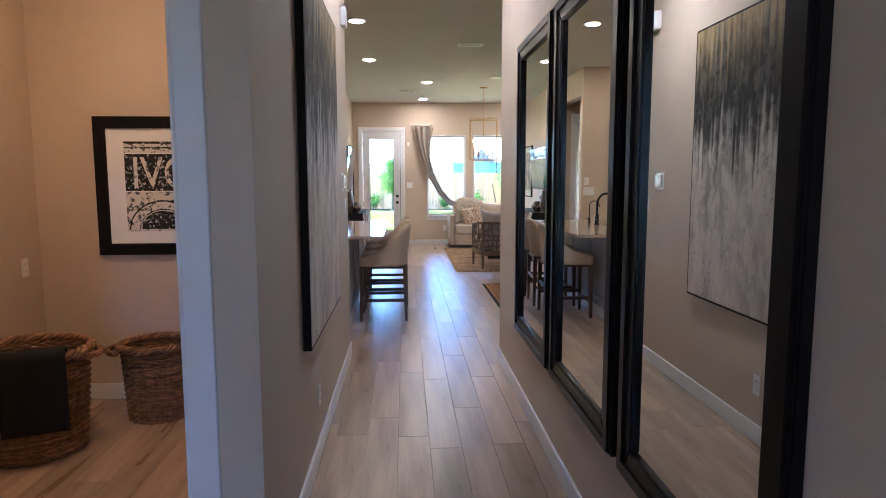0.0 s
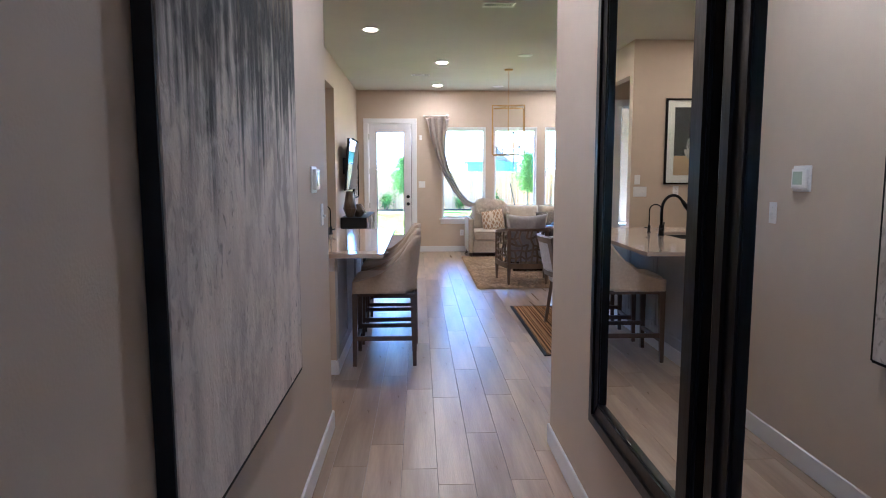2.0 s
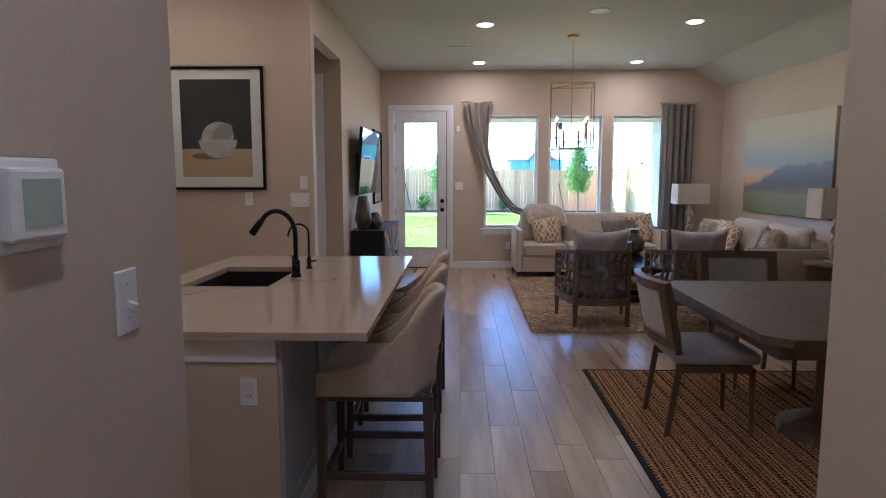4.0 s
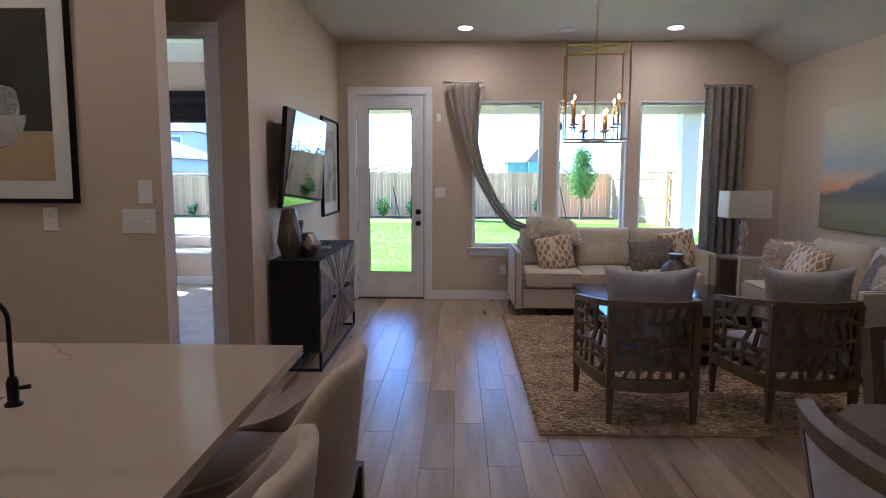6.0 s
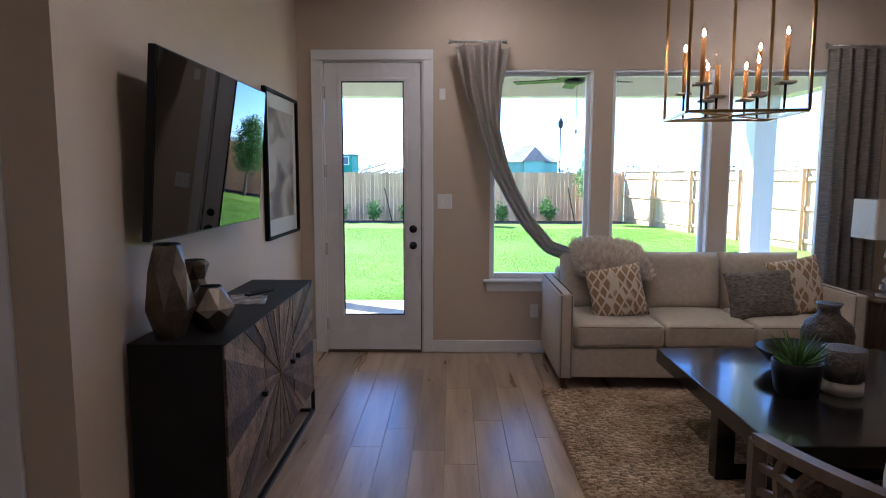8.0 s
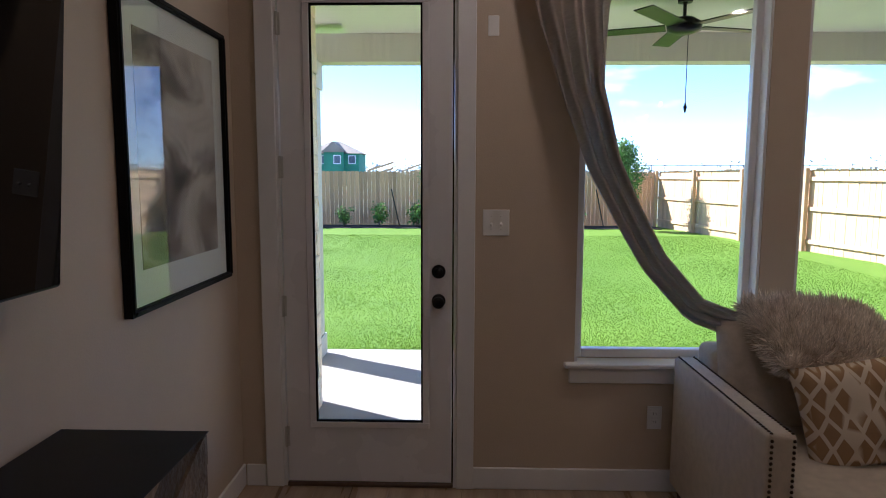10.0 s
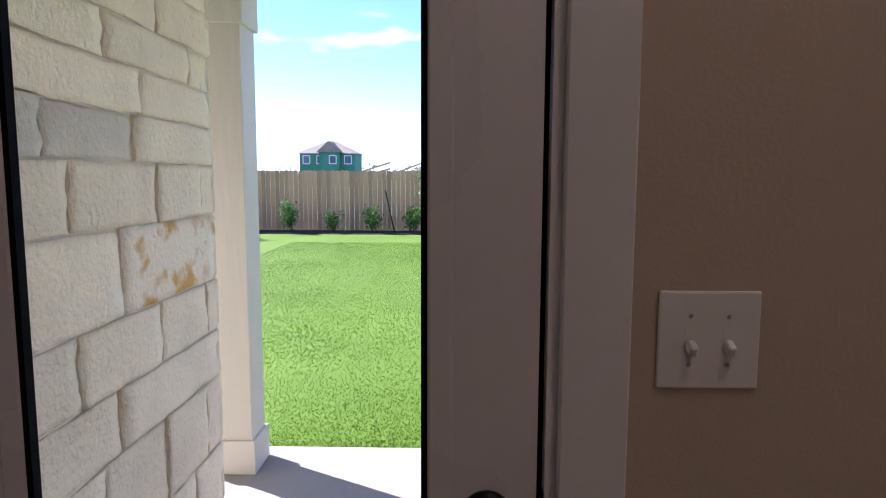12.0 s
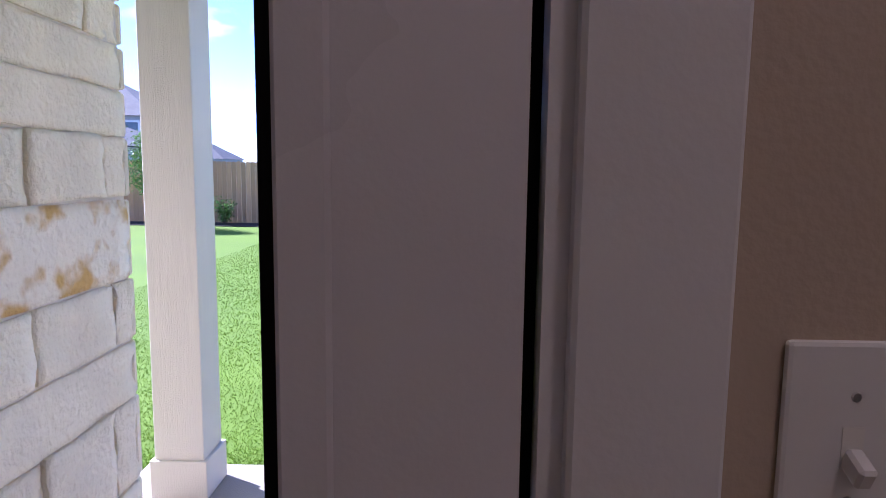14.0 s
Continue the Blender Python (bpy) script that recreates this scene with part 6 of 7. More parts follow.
ld = thing("landscape_canvas", "soft blue and ochre landscape canvas over the side sofa", "painting", RX - 0.002, 10.72, 0.985, -90)
part("canvas", box(-1.08, 1.08, -0.038, -0.001, 0, 1.235, 0.003), canvas_dune, ld)

# ceiling fittings
for x, y, rz, w in ((0.015, 10.8, 0, 0.30), (0.745, 6.54, 0, 0.30)):
    vt = thing("ceiling_vent", "white louvred ceiling air vent", "vent", x, y, CEIL, rz, "ceiling vents")
    # no duct is cut: a black sheet paints the shade behind the slats
    part("backing", box(-w / 2 + 0.02, w / 2 - 0.02, -0.055, 0.055, -0.003, -0.001), black_strip, vt)
    for q in ((-w / 2, w / 2, -0.08, -0.055), (-w / 2, w / 2, 0.055, 0.08), (-w / 2, -w / 2 + 0.02, -0.055, 0.055), (w / 2 - 0.02, w / 2, -0.055, 0.055)):
        part("frame", box(q[0], q[1], q[2], q[3], -0.012, -0.001, 0.002), plastic_white, vt)
    for k in range(11):
        xx = -w / 2 + 0.032 + k * (w - 0.064) / 10
        part("slat", swung(box(-0.006, 0.006, -0.054, 0.054, -0.001, 0.001), pose(xx, 0, -0.009, 0, 40)), plastic_white, vt)
for x, y, r, nm, lb in ((1.417, 9.10, 0.10, "ceiling_speaker", "flat round white ceiling speaker"), (1.423, 12.12, 0.10, "ceiling_speaker", "flat round white ceiling speaker")):
    sp = thing(nm, lb, "speaker", x, y, CEIL, group="ceiling speakers")
    part("rim", lathe([(r, -0.001), (r, -0.006), (r - 0.012, -0.009)], 32), plastic_white, sp, "", True)
    part("grille", lathe([(r - 0.013, -0.0095), (r - 0.014, -0.0105)], 32), plastic_white, sp)

# ---------- dining ----------
dt = thing("dining_table", "grey-brown plank dining table with chamfered corners", "dining table", 2.20, 6.20, 0)
tw, tl = 0.76, 0.80
for k in range(4):
    a0 = -tw + k * tw / 2
    b0, b1 = a0 + 0.0015, a0 + tw / 2 - 0.0015
    if k in (0, 3):
        poly = [(b0, -tl + 0.1), (b0 + 0.1, -tl), (b1, -tl), (b1, tl), (b0 + 0.1, tl), (b0, tl - 0.1)] if k == 0 else [(b0, -tl), (b1 - 0.1, -tl), (b1, -tl + 0.1), (b1, tl - 0.1), (b1 - 0.1, tl), (b0, tl)]
    else:
        poly = [(b0, -tl), (b1, -tl), (b1, tl), (b0, tl)]
    part("plank", prism(poly, 0.725, 0.765), grey_wood, dt)
part("apron", box(-tw + 0.08, tw - 0.08, -tl + 0.08, tl - 0.08, 0.65, 0.7245), grey_wood, dt)
part("pedestal", lathe([(0.30, 0.013), (0.28, 0.06), (0.10, 0.12), (0.09, 0.55), (0.20, 0.649)], 8), grey_wood, dt)


def dining_chair(x, y, rz, label):
    """Faces its own +x."""
    e = thing("dining_chair", label, "dining chair", x, y, 0.012, rz, "dining chairs")
    for s in (-1, 1):
        part("back_leg", tube([(-0.26, s * 0.215, 0.0), (-0.20, s * 0.215, 0.42), (-0.225, s * 0.225, 0.62)], lambda u: 0.019 + 0.006 * math.sin(u * 3.1), 4), grey_wood, e)
        part("front_leg", tube([(0.22, s * 0.20, 0.0), (0.21, s * 0.20, 0.40)], lambda u: 0.015 + 0.008 * u, 4), grey_wood, e)
        part("side_rail", box(-0.19, 0.20, s * 0.205 - 0.012, s * 0.205 + 0.012, 0.37, 0.42, 0.003), grey_wood, e)
    part("front_rail", box(0.195, 0.218, -0.19, 0.19, 0.37, 0.42, 0.003), grey_wood, e)
    part("seat", soft_box(-0.235, 0.245, -0.245, 0.245, 0.421, 0.49, 0.03, 0.02), linen_grey, e, "grey upholstered seat", True)

    def curve(u, v, off=0.0):
        a = (u - 0.5) * 2
        lean = -0.225 - 0.075 * v
        return Vector((lean - 0.055 * (1 - a * a) - off, a * 0.285, 0.53 + 0.37 * v))

    part("backrest_pad", sheet(lambda u, v: curve(0.10 + 0.8 * u, 0.12 + 0.76 * v, 0.0), 20, 8, 0.03), linen_grey, e, "grey upholstered back", True)
    for q in ((0, 1, 0.86, 1.0), (0, 1, 0.0, 0.13), (0, 0.11, 0.13, 0.86), (0.89, 1.0, 0.13, 0.86)):
        part("back_frame", sheet(lambda u, v: curve(q[0] + (q[1] - q[0]) * u, q[2] + (q[3] - q[2]) * v, -0.008), 20 if q[1] - q[0] > 0.5 else 4, 3, 0.042), grey_wood, e)
    return e


dc = dining_chair(1.50, 6.34, 0, "grey upholstered dining chair with curved dark wood back")
copy_thing(dc, pose(2.95, 6.34, 0.012, 0, 0, 180))
dining_chair(2.17, 7.17, -90, "grey upholstered dining chair at the table end")
dr = thing("dining_rug", "braided brown and black jute rug under the dining table", "rug", 0, 0, 0)


def braid(nodes, links, vec):
    w = nodes.new("ShaderNodeTexWave")
    w.inputs["Scale"].default_value, w.inputs["Distortion"].default_value, w.inputs["Detail"].default_value = 20, 5.0, 3.0
    w.bands_direction = "DIAGONAL"
    links.new(vec, w.inputs["Vector"])
    n = noise_out(nodes, links, vec, 34, (1, 1, 1), 4)
    c = ramp_out(nodes, links, w.outputs["Fac"], [(0.22, (0.03, 0.022, 0.016)), (0.40, (0.46, 0.22, 0.085)), (0.8, (0.66, 0.39, 0.19))])
    return mix_out(nodes, links, ramp_out(nodes, links, n, [(0.45, (0, 0, 0)), (0.7, (0.6, 0.6, 0.6))]), c, (0.06, 0.04, 0.028))


braid_mat = painted("braid", braid, 0.95)
part("field", box(1.035, 3.35, 5.41, 7.36, 0.001, 0.011, 0.003), braid_mat, dr)
for q in ((1.00, 1.034, 5.38, 7.39), (3.351, 3.385, 5.38, 7.39), (1.034, 3.351, 5.38, 5.409), (1.034, 3.351, 7.361, 7.39)):
    part("border", box(q[0], q[1], q[2], q[3], 0.001, 0.010, 0.003), black_cloth, dr, "black bound edge")
ridge = None
for k in range(62):
    yy = 5.43 + k * 0.031
    if ridge is None:
        ob = part("braid", swung(tube([(1.04 + i * 0.0475, 0.009 * (-1) ** i, 0.0) for i in range(49)], 0.0095, 5), Matrix.Diagonal((1, 1, 0.55, 1))), braid_mat, dr)
        ridge = ob.data
    else:
        ob = new("braid", ridge)
        ob.parent = dr
    ob.location = (0, yy, 0.0115)

# ---------- bedroom ----------
st = thing("window_bench", "white topped window seat along the bedroom wall", "window seat", -4.4, 13.85, 0)
part("top", box(-2.0, 1.6, -0.25, 0.249, 0.42, 0.46, 0.006), white_trim, st)
part("front", box(-2.0, 1.6, -0.22, 0.249, 0.02, 0.419), wall_paint, st)
part("base_trim", box(-2.0, 1.6, -0.235, -0.221, 0.007, 0.12, 0.003), white_trim, st)
for x0, x1 in ((-4.98, -4.08), (-4.04, -3.16)):
    vl = thing("roman_shade", "raised black fabric roman shade over the bedroom window", "shade", (x0 + x1) / 2, 14.06, 2.24, group="bedroom shades")
    w = (x1 - x0) / 2
    part("headrail", box(-w, w, -0.03, 0.038, 0.40, 0.44), black_cloth, vl)
    part("fabric", sheet(lambda u, v: ((u - 0.5) * 2 * w, -0.012 - 0.02 * abs(math.sin(v * 3 * math.pi)), v * 0.40), 4, 24, 0.004), black_cloth, vl)
bench = thing("bed_bench", "black framed bench with a white cushion at the bed foot", "bench", -3.95, 12.30, 0.006)
part("cushion", soft_box(-0.55, 0.30, -0.20, 0.22, 0.40, 0.47, 0.03, 0.015), cab_white, bench, "white padded top", True)
part("frame_top", box(-0.56, 0.31, -0.21, 0.23, 0.36, 0.399, 0.004), black_metal, bench)
for a in (-0.50, 0.20):
    part("leg", box(a, a + 0.06, -0.19, -0.13, 0.04, 0.359), black_metal, bench)
    part("leg", box(a, a + 0.06, 0.15, 0.21, 0.04, 0.359), black_metal, bench)
    part("runner", box(a, a + 0.06, -0.19, 0.21, 0.0, 0.039), black_metal, bench)
throw_cream = material("throw_cream", (0.62, 0.53, 0.40), 0.95, vary=0.08, scale=9, bump=0.6, bump_scale=90)
bed = thing("bed", "bed with a cream woven throw and white cover", "bed", -4.9, 12.4, 0.006, 0)
part("base", box(-1.2, 0.5, 0.25, 1.25, 0.02, 0.30, 0.01), cab_white, bed)
part("mattress", soft_box(-1.2, 0.52, 0.24, 1.26, 0.301, 0.56, 0.06, 0.03), cab_white, bed, "white bedding", True)
part("throw", soft_box(-0.6, 0.62, 0.18, 1.30, 0.12, 0.66, 0.16, 0.05), throw_cream, bed, "cream woven throw", True)
throw_pillow("window_pillow", "dark green pillow on the window seat", pose(-4.42, 13.75, 0.46, -18, 0, 8), 0.5, 0.36, 0.14, material("pillow_green", (0.055, 0.07, 0.065), 0.9, vary=0.1), 12)
bl = thing("bedroom_chandelier", "brass bedroom chandelier with lit cream drum shades", "chandelier", -3.42, 11.6, -0.13)
glow_shade = emitter("shade_glow", (1.0, 0.76, 0.46), 0.42)
part("rod", lathe([(0.008, 2.15), (0.008, CEIL + 0.129)], 10), brass, bl)
for k in range(5):
    a = 2 * math.pi * k / 5 + 0.3
    x, y = 0.24 * math.cos(a), 0.24 * math.sin(a)
    part("arm", tube([(0, 0, 2.18), (x * 0.5, y * 0.5, 2.12), (x, y, 2.16), (x, y, 2.24)], 0.008, 8), brass, bl, "", True)
    part("shade", lathe([(0.072, 2.25), (0.066, 2.37), (0.064, 2.37), (0.070, 2.25)], 20, cx=x, cy=y), glow_shade, bl, "lit cream shade", True)

# ---------- garden ----------
def leaf_cloud(name, points, size, seed, mat, parent):
    """Many small folded leaves round the given points."""
    rnd_ = random.Random(seed)
    verts, faces = [], []
    for p in points:
        d = Vector((rnd_.gauss(0, 1), rnd_.gauss(0, 1), rnd_.gauss(0, 1))).normalized()
        s = d.cross(Vector((rnd_.random(), rnd_.random(), 1))).normalized()
        L = size * rnd_.uniform(0.6, 1.2)
        k = len(verts)
        verts += [p, p + d * L * 0.5 + s * L * 0.3, p + d * L, p + d * L * 0.5 - s * L * 0.3]
        faces.append((k, k + 1, k + 2, k + 3))
    me_ = bpy.data.meshes.new(name)
    me_.from_pydata(verts, [], faces)
    me_.materials.append(mat)
    ob = new(name, me_)
    ob.parent = parent
    return ob


def cone_tree(x, y, h, r, seed):
    e = thing("garden_tree", "young upright leafy tree with pointed crown by the fence", "tree", x, y, ground_z(x, y))
    rnd_ = random.Random(seed)
    part("trunk", tube([(0, 0, 0), (0.02, 0.01, h * 0.4), (0, 0, h * 0.9)], lambda u: 0.045 * (1 - u) + 0.008, 8), bark, e)
    pts = []
    for k in range(34):
        f = k / 33
        z = h * (0.34 + 0.58 * f)
        a = k * 2.4
        L = r * (0.55 + 0.5 * f / 0.3 if f < 0.3 else 1.05 - 0.80 * ((f - 0.3) / 0.7) ** 1.4) * rnd_.uniform(0.75, 1.1)
        tip = Vector((L * math.cos(a), L * math.sin(a), z + 0.25 * L))
        part("branch", bar((0, 0, z - 0.05), tip, 0.012, 0.012), bark, e)
        for _ in range(190):
            t = rnd_.random() ** 0.6
            q = Vector((0, 0, z)).lerp(tip, t)
            pts.append(q + Vector((rnd_.gauss(0, 0.11 * r / 0.5), rnd_.gauss(0, 0.11 * r / 0.5), rnd_.gauss(0, 0.10))))
    leaf_cloud("crown", pts, 0.085, seed, tree_green, e)


cone_tree(5.05, 30.2, 2.85, 0.56, 4)
cone_tree(-0.70, 30.2, 2.6, 0.60, 6)
cone_tree(-8.5, 30.1, 2.7, 0.75, 8)


def bush(x, y, s, seed):
    e = thing("garden_shrub", "small leafy green shrub in the mulch bed", "shrub", x, y, ground_z(x, y) - 0.02, group="fence bed shrubs")
    rnd_ = random.Random(seed)
    pts = []
    for k in range(9):
        a, t = rnd_.random() * 6.28, rnd_.uniform(0.1, 0.9)
        tip = Vector((s * 0.45 * math.cos(a) * t, s * 0.45 * math.sin(a) * t, s * rnd_.uniform(0.55, 1.0)))
        part("stem", bar((0, 0, 0), tip, 0.010, 0.010), bark, e)
        for _ in range(70):
            pts.append(Vector((0, 0, 0.1 * s)).lerp(tip, rnd_.uniform(0.3, 1.05)) + Vector((rnd_.gauss(0, 0.10 * s), rnd_.gauss(0, 0.10 * s), rnd_.gauss(0, 0.08 * s))))
    leaf_cloud("foliage", pts, 0.095 * s + 0.02, seed, leaf_green, e)


FY = 31.7
for k, x in enumerate((-13.6, -12.1, -10.6, -6.9, -5.2, -3.95, -2.8, -1.55, 0.35, 1.95, 3.7)):
    bush(x, FY - 0.75, 0.78 + 0.14 * math.sin(k * 2.1), 30 + k)
structure("mulch_bed", box(-15.0, 6.4, FY - 1.2, FY - 0.1, -0.25, -0.155, 0.02), mulch_mat, "dark mulch bed along the fence")
for x in (-2.35, 4.4):
    sk = thing("tree_stake", "thin dark leaning stake in the mulch bed", "stake", x, FY - 0.7, -0.16, group="tree stakes")
    part("pole", bar((0.22, 0, 0), (-0.05, 0, 1.25), 0.035, 0.035), black_metal, sk)

# fences: boards on rails between posts; the far one is seen from its post side
FTOP = 1.675


def fence_run(name, p0, p1, top, base, mat, label, posts_in, board_w=0.136, gap=0.008):
    e = thing(name, label, "fence", p0[0], p0[1], 0, math.degrees(math.atan2(p1[1] - p0[1], p1[0] - p0[0])))
    L = math.hypot(p1[0] - p0[0], p1[1] - p0[1])
    n = int(L / (board_w + gap))
    rnd_ = random.Random(int(L * 10))
    shared = None
    for k in range(n):
        if shared is None:
            bm = prism([(0.0, base), (board_w, base), (board_w, top - 0.03), (board_w - 0.03, top), (0.03, top), (0.0, top - 0.03)], 0, 0.016)
            for v in bm.verts:
                v.co = Vector((v.co.x, v.co.z, v.co.y))
            bmesh.ops.recalc_face_normals(bm, faces=bm.faces[:])
            ob = part("board", bm, mat, e)
            shared = ob.data
        else:
            ob = new("board", shared)
            ob.parent = e
        ob.location = (k * (board_w + gap), rnd_.uniform(-0.003, 0.003), rnd_.uniform(-0.012, 0.012))
    s = -1 if posts_in else 1
    for z in (base + 0.25, (base + top) / 2 + 0.05, top - 0.22):
        y0, y1 = sorted((s * 0.006 if s < 0 else 0.022, s * 0.05 if s < 0 else 0.06))
        part("rail", box(0, L, y0, y1, z - 0.045, z + 0.045, 0.004), fence_wood_new, e)
    if posts_in:
        x = 0.0
        while x < L:
            part("post", box(x - 0.05, x + 0.05, -0.15, -0.052, base, top + 0.02, 0.006), fence_wood_new, e)
            x += 2.4
        part("cap_rail", box(0, L, -0.08, 0.05, top + 0.021, top + 0.055, 0.004), fence_wood_new, e)
    return e


fence_run("back_fence", (-15.1, FY), (6.6, FY), FTOP, -0.20, fence_wood, "weathered cedar picket fence along the garden end", False)
fence_run("side_fence", (6.6, FY), (9.6, 14.5), FTOP + 0.02, -0.20, fence_wood_new, "new cedar fence with posts and rails towards the garden", True)
fence_run("left_fence", (-15.1, 13.0), (-15.1, FY), FTOP, -0.20, fence_wood, "cedar fence along the garden side", False)

# ceiling fan on the patio
fn = thing("patio_fan", "dark bronze patio ceiling fan at rest", "ceiling fan", 1.40, 14.30, 0.08)
part("downrod", lathe([(0.05, 2.62), (0.05, 2.659), (0.012, 2.61)][::-1], 12), black_metal, fn)
part("rod", lathe([(0.012, 2.52), (0.012, 2.62)], 10), black_metal, fn)
part("motor", lathe([(0.05, 2.41), (0.11, 2.43), (0.12, 2.48), (0.06, 2.52)], 20), black_metal, fn, "", True)
for k in range(5):
    a = 2 * math.pi * k / 5 + 0.25
    part("blade", swung(box(0.12, 0.66, -0.065, 0.065, -0.004, 0.004, 0.003), pose(0, 0, 2.46, 0, 0, math.degrees(a)) @ pose(0, 0, 0, 6)), black_metal, fn, "dark fan blade")
part("pull_chain", tube([(0.03, 0, 2.41), (0.03, 0, 1.95)], 0.003, 5), black_metal, fn)
part("chain_weight", lathe([(0.004, 1.95), (0.014, 1.92), (0.004, 1.88)][::-1], 8, cx=0.03), black_metal, fn)
for x in (-0.35, 2.9):
    d = thing("patio_downlight", "white recessed patio ceiling light", "ceiling light", x, 14.2, 2.74, group="patio lights")
    part("trim", lathe([(0.06, -0.006), (0.085, -0.001)], 24), plastic_white, d)

# ---------- distance ----------
roof_grey = material("roof_grey", (0.115, 0.11, 0.115), 0.9, vary=0.12, scale=1.5)
roof_tan = material("roof_tan", (0.30, 0.24, 0.18), 0.9, vary=0.1, scale=1.0)
sheath_green = material("sheathing_green", (0.05, 0.24, 0.135), 0.7, vary=0.12, scale=0.6)
siding_pale = material("siding_pale", (0.42, 0.43, 0.44), 0.8, vary=0.06, scale=0.5)
far_glass = material("far_glass", (0.10, 0.13, 0.16), 0.15, vary=0.2)


def far_house(x, y, w, d, h, rise, wall_mat, roof_mat, label, wing=True, seed=0, z0=-0.30):
    e = thing("distant_house", label, "house", x, y, z0, group="houses beyond the fence")
    part("walls", box(-w / 2, w / 2, -d / 2, d / 2, 0, h), wall_mat, e)
    o = 0.5

    def hip(x0, x1, y0, y1, z, r):
        bm = bmesh.new()
        ym, k = (y0 + y1) / 2, min((x1 - x0), (y1 - y0)) / 2
        v = [bm.verts.new(p) for p in ((x0, y0, z), (x1, y0, z), (x1, y1, z), (x0, y1, z), (x0 + k, ym, z + r), (x1 - k + 0.01, ym, z + r))]
        for q in ((0, 1, 5, 4), (1, 2, 5), (2, 3, 4, 5), (3, 0, 4), (3, 2, 1, 0)):
            bm.faces.new([v[i] for i in q])
        return bm

    part("roof", hip(-w / 2 - o, w / 2 + o, -d / 2 - o, d / 2 + o, h + 0.01, rise), roof_mat, e)
    if wing:
        part("gable_wing", box(-w * 0.12, w * 0.24, -d / 2 - 1.2, -d / 2 - 0.01, 0, h + 0.2), wall_mat, e)
        bm = bmesh.new()
        a, b, y0, y1, z = -w * 0.12 - 0.4, w * 0.24 + 0.4, -d / 2 - 1.6, d * 0.1, h + 0.21
        v = [bm.verts.new(p) for p in ((a, y0, z), (b, y0, z), ((a + b) / 2, y0, z + rise * 0.8), (a, y1, z), (b, y1, z), ((a + b) / 2, y1, z + rise * 0.8))]
        for q in ((0, 1, 2), (5, 4, 3), (0, 2, 5, 3), (1, 4, 5, 2), (0, 3, 4, 1)):
            bm.faces.new([v[i] for i in q])
        part("gable_roof", bm, roof_mat, e)
    rows = 2 if h > 4.5 else 1
    for r in range(rows):
        zb = 0.9 + r * 2.9
        for k in range(4):
            wx = -w / 2 + w * (k + 0.5) / 4
            yy = -d / 2 - (1.2 if wing and -w * 0.12 < wx < w * 0.24 else 0)
            wd = part("window", box(wx - 0.65, wx + 0.65, yy - 0.06, yy - 0.003, zb, zb + 1.5), white_trim, e, "white framed window")
            part("pane", box(wx - 0.5, wx + 0.5, yy - 0.075, yy - 0.0605, zb + 0.15, zb + 1.35), far_glass, wd)
    return e


far_house(-22.3, 125, 9.4, 8, 5.6, 2.3, sheath_green, roof_tan, "two-storey green sheathed house under construction")
sheath_pale = material("sheathing_pale", (0.20, 0.37, 0.27), 0.7, vary=0.10, scale=0.6)
roof_pale = material("roof_pale", (0.22, 0.185, 0.155), 0.9, vary=0.10, scale=1.5)
far_house(13.2, 120, 9.0, 8, 4.2, 3.0, sheath_pale, roof_pale, "pale green sheathed house with a grey gabled roof")
far_house(-52, 140, 16, 12, 3.6, 4.0, siding_pale, roof_grey, "pale house with a broad grey hipped roof")
far_house(-62, 120, 14, 12, 5.0, 4.2, siding_pale, roof_grey, "pale house with a broad grey hipped roof")
far_house(-29, 66, 12, 10, 5.6, 3.2, siding_pale, roof_grey, "pale two-storey house with a grey hipped roof")
far_house(-23, 50, 10, 9, 2.9, 2.3, siding_pale, roof_grey, "pale low house with grey roof and green porch")
lp = thing("street_lamp", "black post lamp beyond the fence", "street lamp", 8.0, 55.0, -0.30)
part("pole", lathe([(0.09, 0), (0.07, 0.5), (0.05, 0.6), (0.045, 5.3)], 10), black_metal, lp)
part("lantern", lathe([(0.08, 5.3), (0.17, 5.4), (0.20, 5.8), (0.10, 5.95), (0.02, 6.15)], 8), black_metal, lp)
rf = thing("field_railing", "dark metal railing along the far field", "railing", 14, 70, -0.30)
for k in range(46):
    part("picket", box(k * 1.2 - 0.03, k * 1.2 + 0.03, -0.03, 0.03, 0, 2.9), black_metal, rf)
for z in (1.7, 2.8):
    part("rail", box(0, 54, -0.02, 0.02, z, z + 0.06), black_metal, rf)
rnd = random.Random(77)
# pale grey leaves: the distance haze is put into their colour
hazed_wood = material("far_trees_hazed", (0.42, 0.44, 0.41), 0.9, vary=0.3, scale=0.3)
pts = []
for k in range(240):
    a = rnd.uniform(-0.9, 0.9)
    R = rnd.uniform(260, 420)
    c = Vector((R * math.sin(a), R * math.cos(a), -0.3))
    hh = rnd.uniform(2.0, 7.0) if rnd.random() < 0.5 else rnd.uniform(1.5, 3.0)
    for _ in range(90):
        pts.append(c + Vector((rnd.gauss(0, 3.0), rnd.gauss(0, 3.0), abs(rnd.gauss(0.4, 0.42)) * hh)))
fw = leaf_cloud("far_woods", pts, 1.9, 5, hazed_wood, None)
tagged(fw, "low line of far trees on the horizon, paled with painted haze", "woods", "", "stuff")
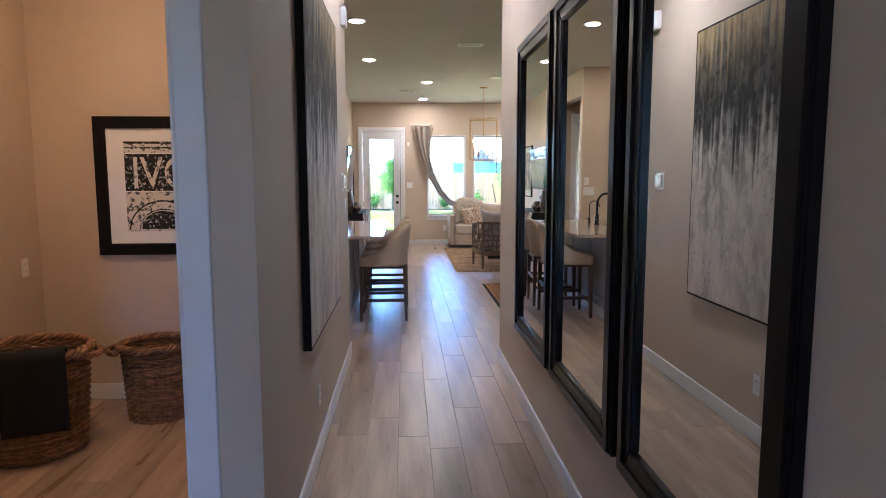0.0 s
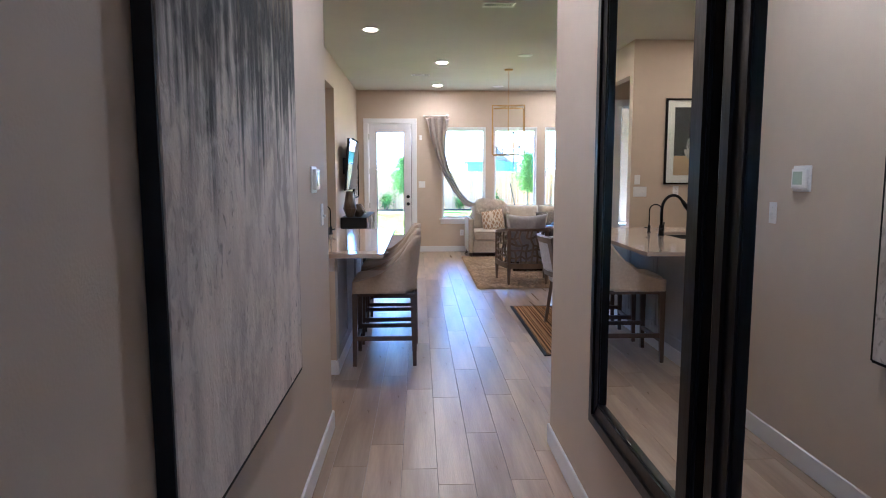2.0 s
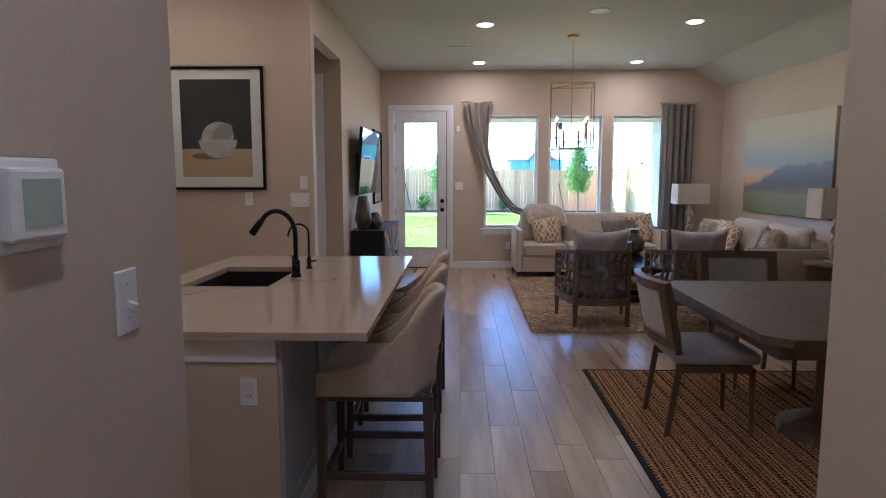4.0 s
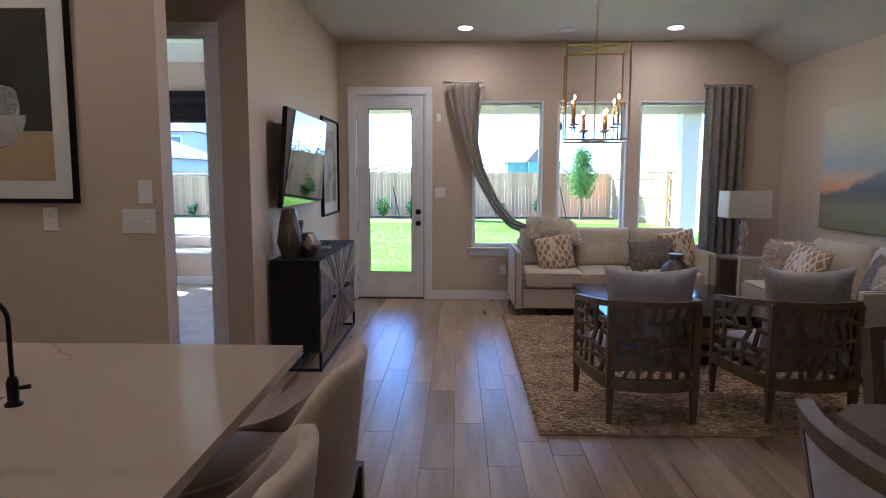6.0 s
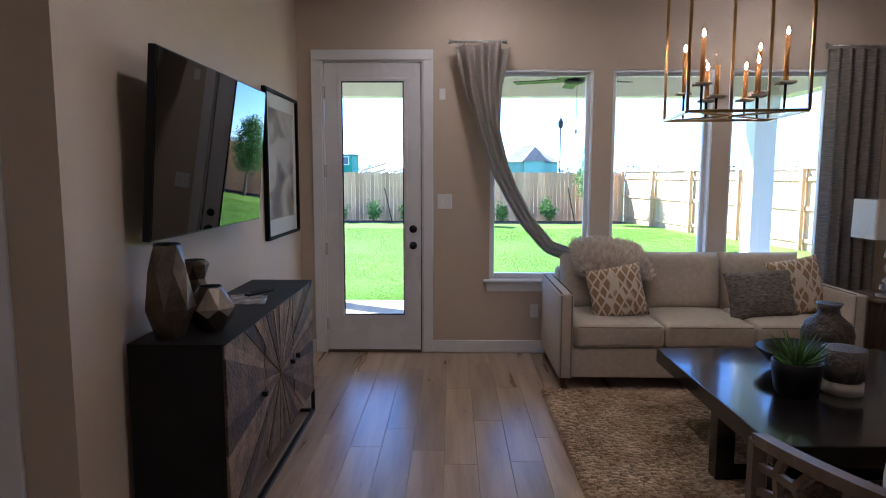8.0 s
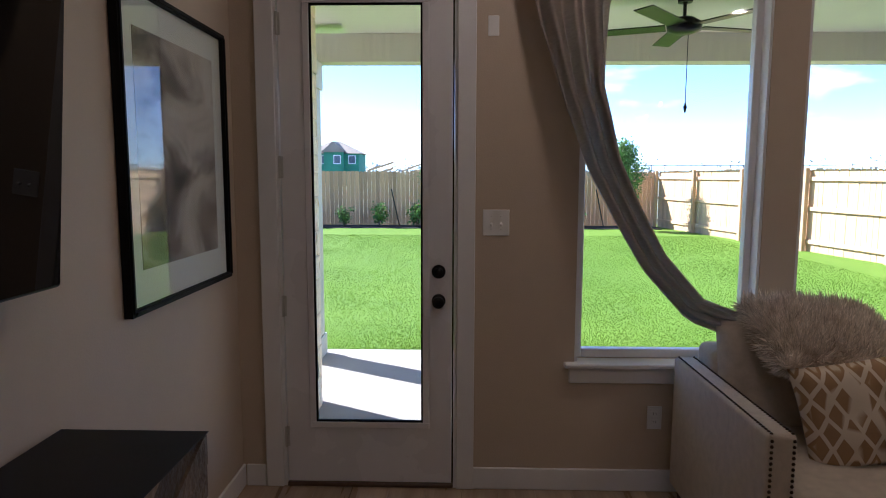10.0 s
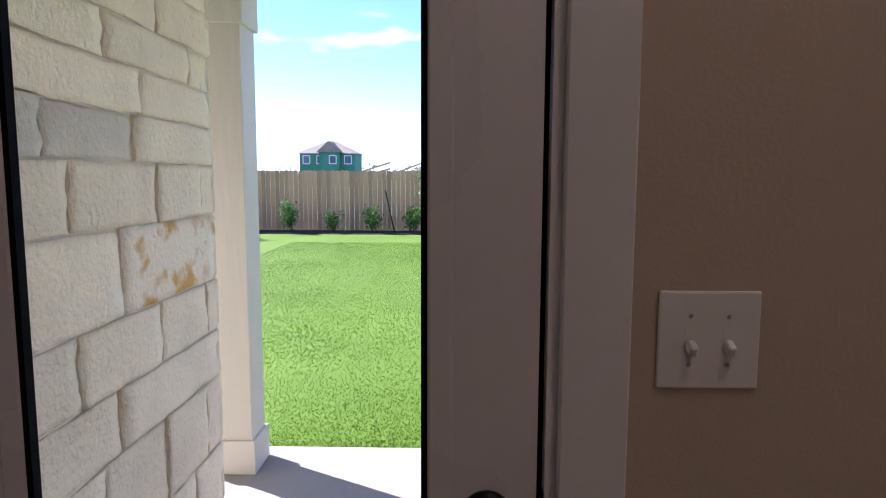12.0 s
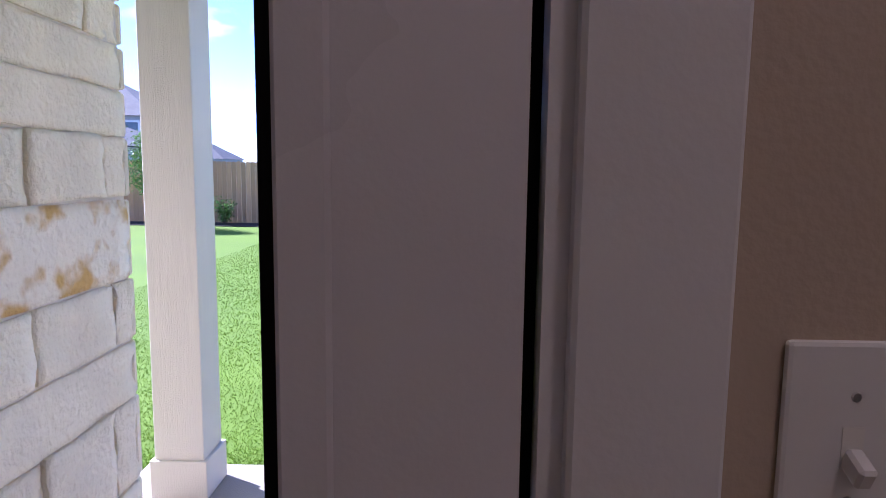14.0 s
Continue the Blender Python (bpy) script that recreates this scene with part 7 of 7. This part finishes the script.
for k, (x, y) in enumerate(((-12, 105), (-8, 120), (-4.5, 110), (4, 120))):
    bp_ = thing("lumber_pile", "stacked lumber and framing on the building site", "lumber", x, y, -0.30, 10 * k, "building site stacks")
    for j in range(4):
        part("beam", bar((-2.0, 0.3 * j, 0.14 + 0.8 * j), (2.0, 0.25 * j, 1.1 + 0.9 * j + 0.3 * (k % 2)), 0.3, 0.3), fence_wood_new, bp_)

# ---------- stone face of the bedroom wing ----------
stone_wall = tagged(new("wall_stone"), "chalky limestone block wall beside the patio", "", "", "structure")
part("mortar_bed", box(-1.219, -1.1085, FAR + 0.165, 14.12, -0.12, 3.3), mortar, stone_wall)
rnd = random.Random(14)


def stone_block(y0, y1, z0, z1, end, mat):
    bm = box(-1.117, -1.117 + rnd.uniform(0.014, 0.022), y0, y1, z0, z1, 0.0)
    bmesh.ops.subdivide_edges(bm, edges=bm.edges[:], cuts=9, use_grid_fill=True)
    sd_ = rnd.uniform(0, 50)
    for v in bm.verts:
        n_ = noise.noise(Vector((v.co.y * 7 + sd_, v.co.z * 7, sd_)))
        n2 = noise.noise(Vector((v.co.y * 22, v.co.z * 22, sd_ * 2)))
        edge_y = min(v.co.y - y0, y1 - v.co.y)
        edge_z = min(v.co.z - z0, z1 - v.co.z)
        if v.co.x > -1.11:
            v.co.x += 0.007 * n_ + 0.005 * n2 + 0.003 * noise.noise(Vector((v.co.y * 40, v.co.z * 40, sd_))) + 0.002 * noise.noise(Vector((v.co.y * 75, v.co.z * 75, sd_))) - (0.0025 if min(edge_y, edge_z) < 1e-4 else 0)
        if edge_y < 1e-4:
            v.co.y += 0.009 * n2 * (1 if not (end and v.co.y > 14) else 2.2)
        if edge_z < 1e-4:
            v.co.z += 0.008 * n_
    ob = part("stone", bm, mat, stone_wall)
    for p in ob.data.polygons:
        p.use_smooth = p.normal.x > 0.4
    return ob


# courses from the slab up, each with its upright joints; the rest is filled at random
COURSES = (-0.11, 0.12, 0.34, 0.565, 0.812, 0.975, 1.150, 1.372, 1.537, 1.660, 1.777, 1.892, 2.03, 2.19, 2.38, 2.55, 2.75, 2.95, 3.2)
JOINTS = {0.565: (13.38, 13.70, 14.0), 0.812: (13.12, 13.46), 0.975: (13.30, 13.70, 14.03), 1.150: (13.50,), 1.372: (13.30, 13.71, 14.01), 1.537: (13.22, 13.59), 1.660: (13.10, 13.63), 1.777: (13.47, 13.955), 1.892: (13.20, 13.75)}
for z, z1 in zip(COURSES, COURSES[1:]):
    cuts = [FAR + 0.17]
    if z not in JOINTS:
        while cuts[-1] < 13.75:
            cuts.append(cuts[-1] + rnd.choice((0.20, 0.32, 0.40, 0.50)))
    cuts += list(JOINTS.get(z, ())) + [14.12]
    for y0, y1 in zip(cuts, cuts[1:]):
        stone_block(y0 + 0.0035, y1 - 0.0035, z + 0.0035, z1 - 0.0035, y1 > 14.1, rust_stone if z == 1.150 and y1 == 14.12 else grey_stone if z == 1.537 and y0 < 13.5 else limestone)
for k, (z, z1) in enumerate(zip(COURSES, COURSES[1:])):
    ob = part("stone", box(-1.30, -1.105, 14.121, 14.145 + 0.006 * (k % 2), z + 0.005, z1 - 0.005, 0.006), limestone, stone_wall)

# ---------- lawn blades ----------
rs = np.random.RandomState(3)
n = 240000
yy = 15.61 + (rs.rand(n) ** 2.3) * 12.6
xx = -4.5 + rs.rand(n) * 11.5
gz = -0.165 - 0.02 * np.clip((yy - 15.7) / 14.0, 0, 1)
ang = rs.rand(n) * np.pi
hgt = (0.008 + 0.011 * rs.rand(n)) * (1 + 0.12 * np.sin(xx * 1.7 + 2 * np.sin(yy * 0.9)))
wd = 0.0045 + 0.004 * rs.rand(n) + 0.0006 * (yy - 15)
lean = (rs.rand(n, 2) - 0.5) * 0.05
V = np.empty((n * 3, 3))
V[0::3] = np.c_[xx - np.cos(ang) * wd, yy - np.sin(ang) * wd, gz - 0.01]
V[1::3] = np.c_[xx + np.cos(ang) * wd, yy + np.sin(ang) * wd, gz - 0.01]
V[2::3] = np.c_[xx + lean[:, 0], yy + lean[:, 1], gz + hgt]
me = bpy.data.meshes.new("lawn_blades")
me.from_pydata(V.tolist(), [], np.arange(n * 3).reshape(n, 3).tolist())
me.materials.append(blade_mat)
tagged(new("lawn_blades", me), "short mown grass blades of the lawn", "grass", "", "stuff")

# ---------- floor planks ----------
floor = tagged(new("floor"), "grey-brown wood plank floor running down the hall", "floor", "", "structure")
PW, PL = 0.178, 1.22
rnd = random.Random(8)
shared = {}
rest_v, rest_f = [], []
x = -3.14
while x < RX:
    y = -3.6 - rnd.uniform(0, PL)
    while y < FAR:
        y0, y1 = max(y, -3.6), min(y + PL, FAR - 0.001)
        x1 = min(x + PW, RX)
        if y1 - y0 > 0.02:
            full = y1 - y0 > PL - 0.001 and x1 - x > PW - 0.001
            near = -0.75 < x < 1.1 and y > -1.4
            if near and full:
                if "p" not in shared:
                    bm = box(-PW / 2 + 0.0007, PW / 2 - 0.0007, -PL / 2 + 0.0007, PL / 2 - 0.0007, -0.012, 0.0, 0.0012)
                    ob = part("plank", bm, plank_wood, floor)
                    shared["p"] = ob.data
                else:
                    ob = new("plank", shared["p"])
                    ob.parent = floor
                ob.location = (x + PW / 2, (y0 + y1) / 2, -0.0005)
            elif y0 > BY and x1 < LX - 0.1:
                pass
            else:
                g = 0.0007
                k = len(rest_v)
                a0, a1, b0, b1 = x + g, x1 - g, y0 + g, y1 - g
                c = 0.0012
                for zz, e_ in ((-0.0125, 0), (-0.0012, 0), (-0.0005, c)):
                    rest_v += [(a0 + e_, b0 + e_, zz), (a1 - e_, b0 + e_, zz), (a1 - e_, b1 - e_, zz), (a0 + e_, b1 - e_, zz)]
                for L0 in (0, 4):
                    for q in range(4):
                        rest_f.append((k + L0 + q, k + L0 + (q + 1) % 4, k + L0 + 4 + (q + 1) % 4, k + L0 + 4 + q))
                rest_f.append((k + 8, k + 9, k + 10, k + 11))
        y += PL
    x += PW
me = bpy.data.meshes.new("planks")
me.from_pydata(rest_v, [], rest_f)
me.materials.append(plank_wood)
ob = new("planks", me)
ob.parent = floor
tagged(ob, "further floor planks", "", "", "stuff")
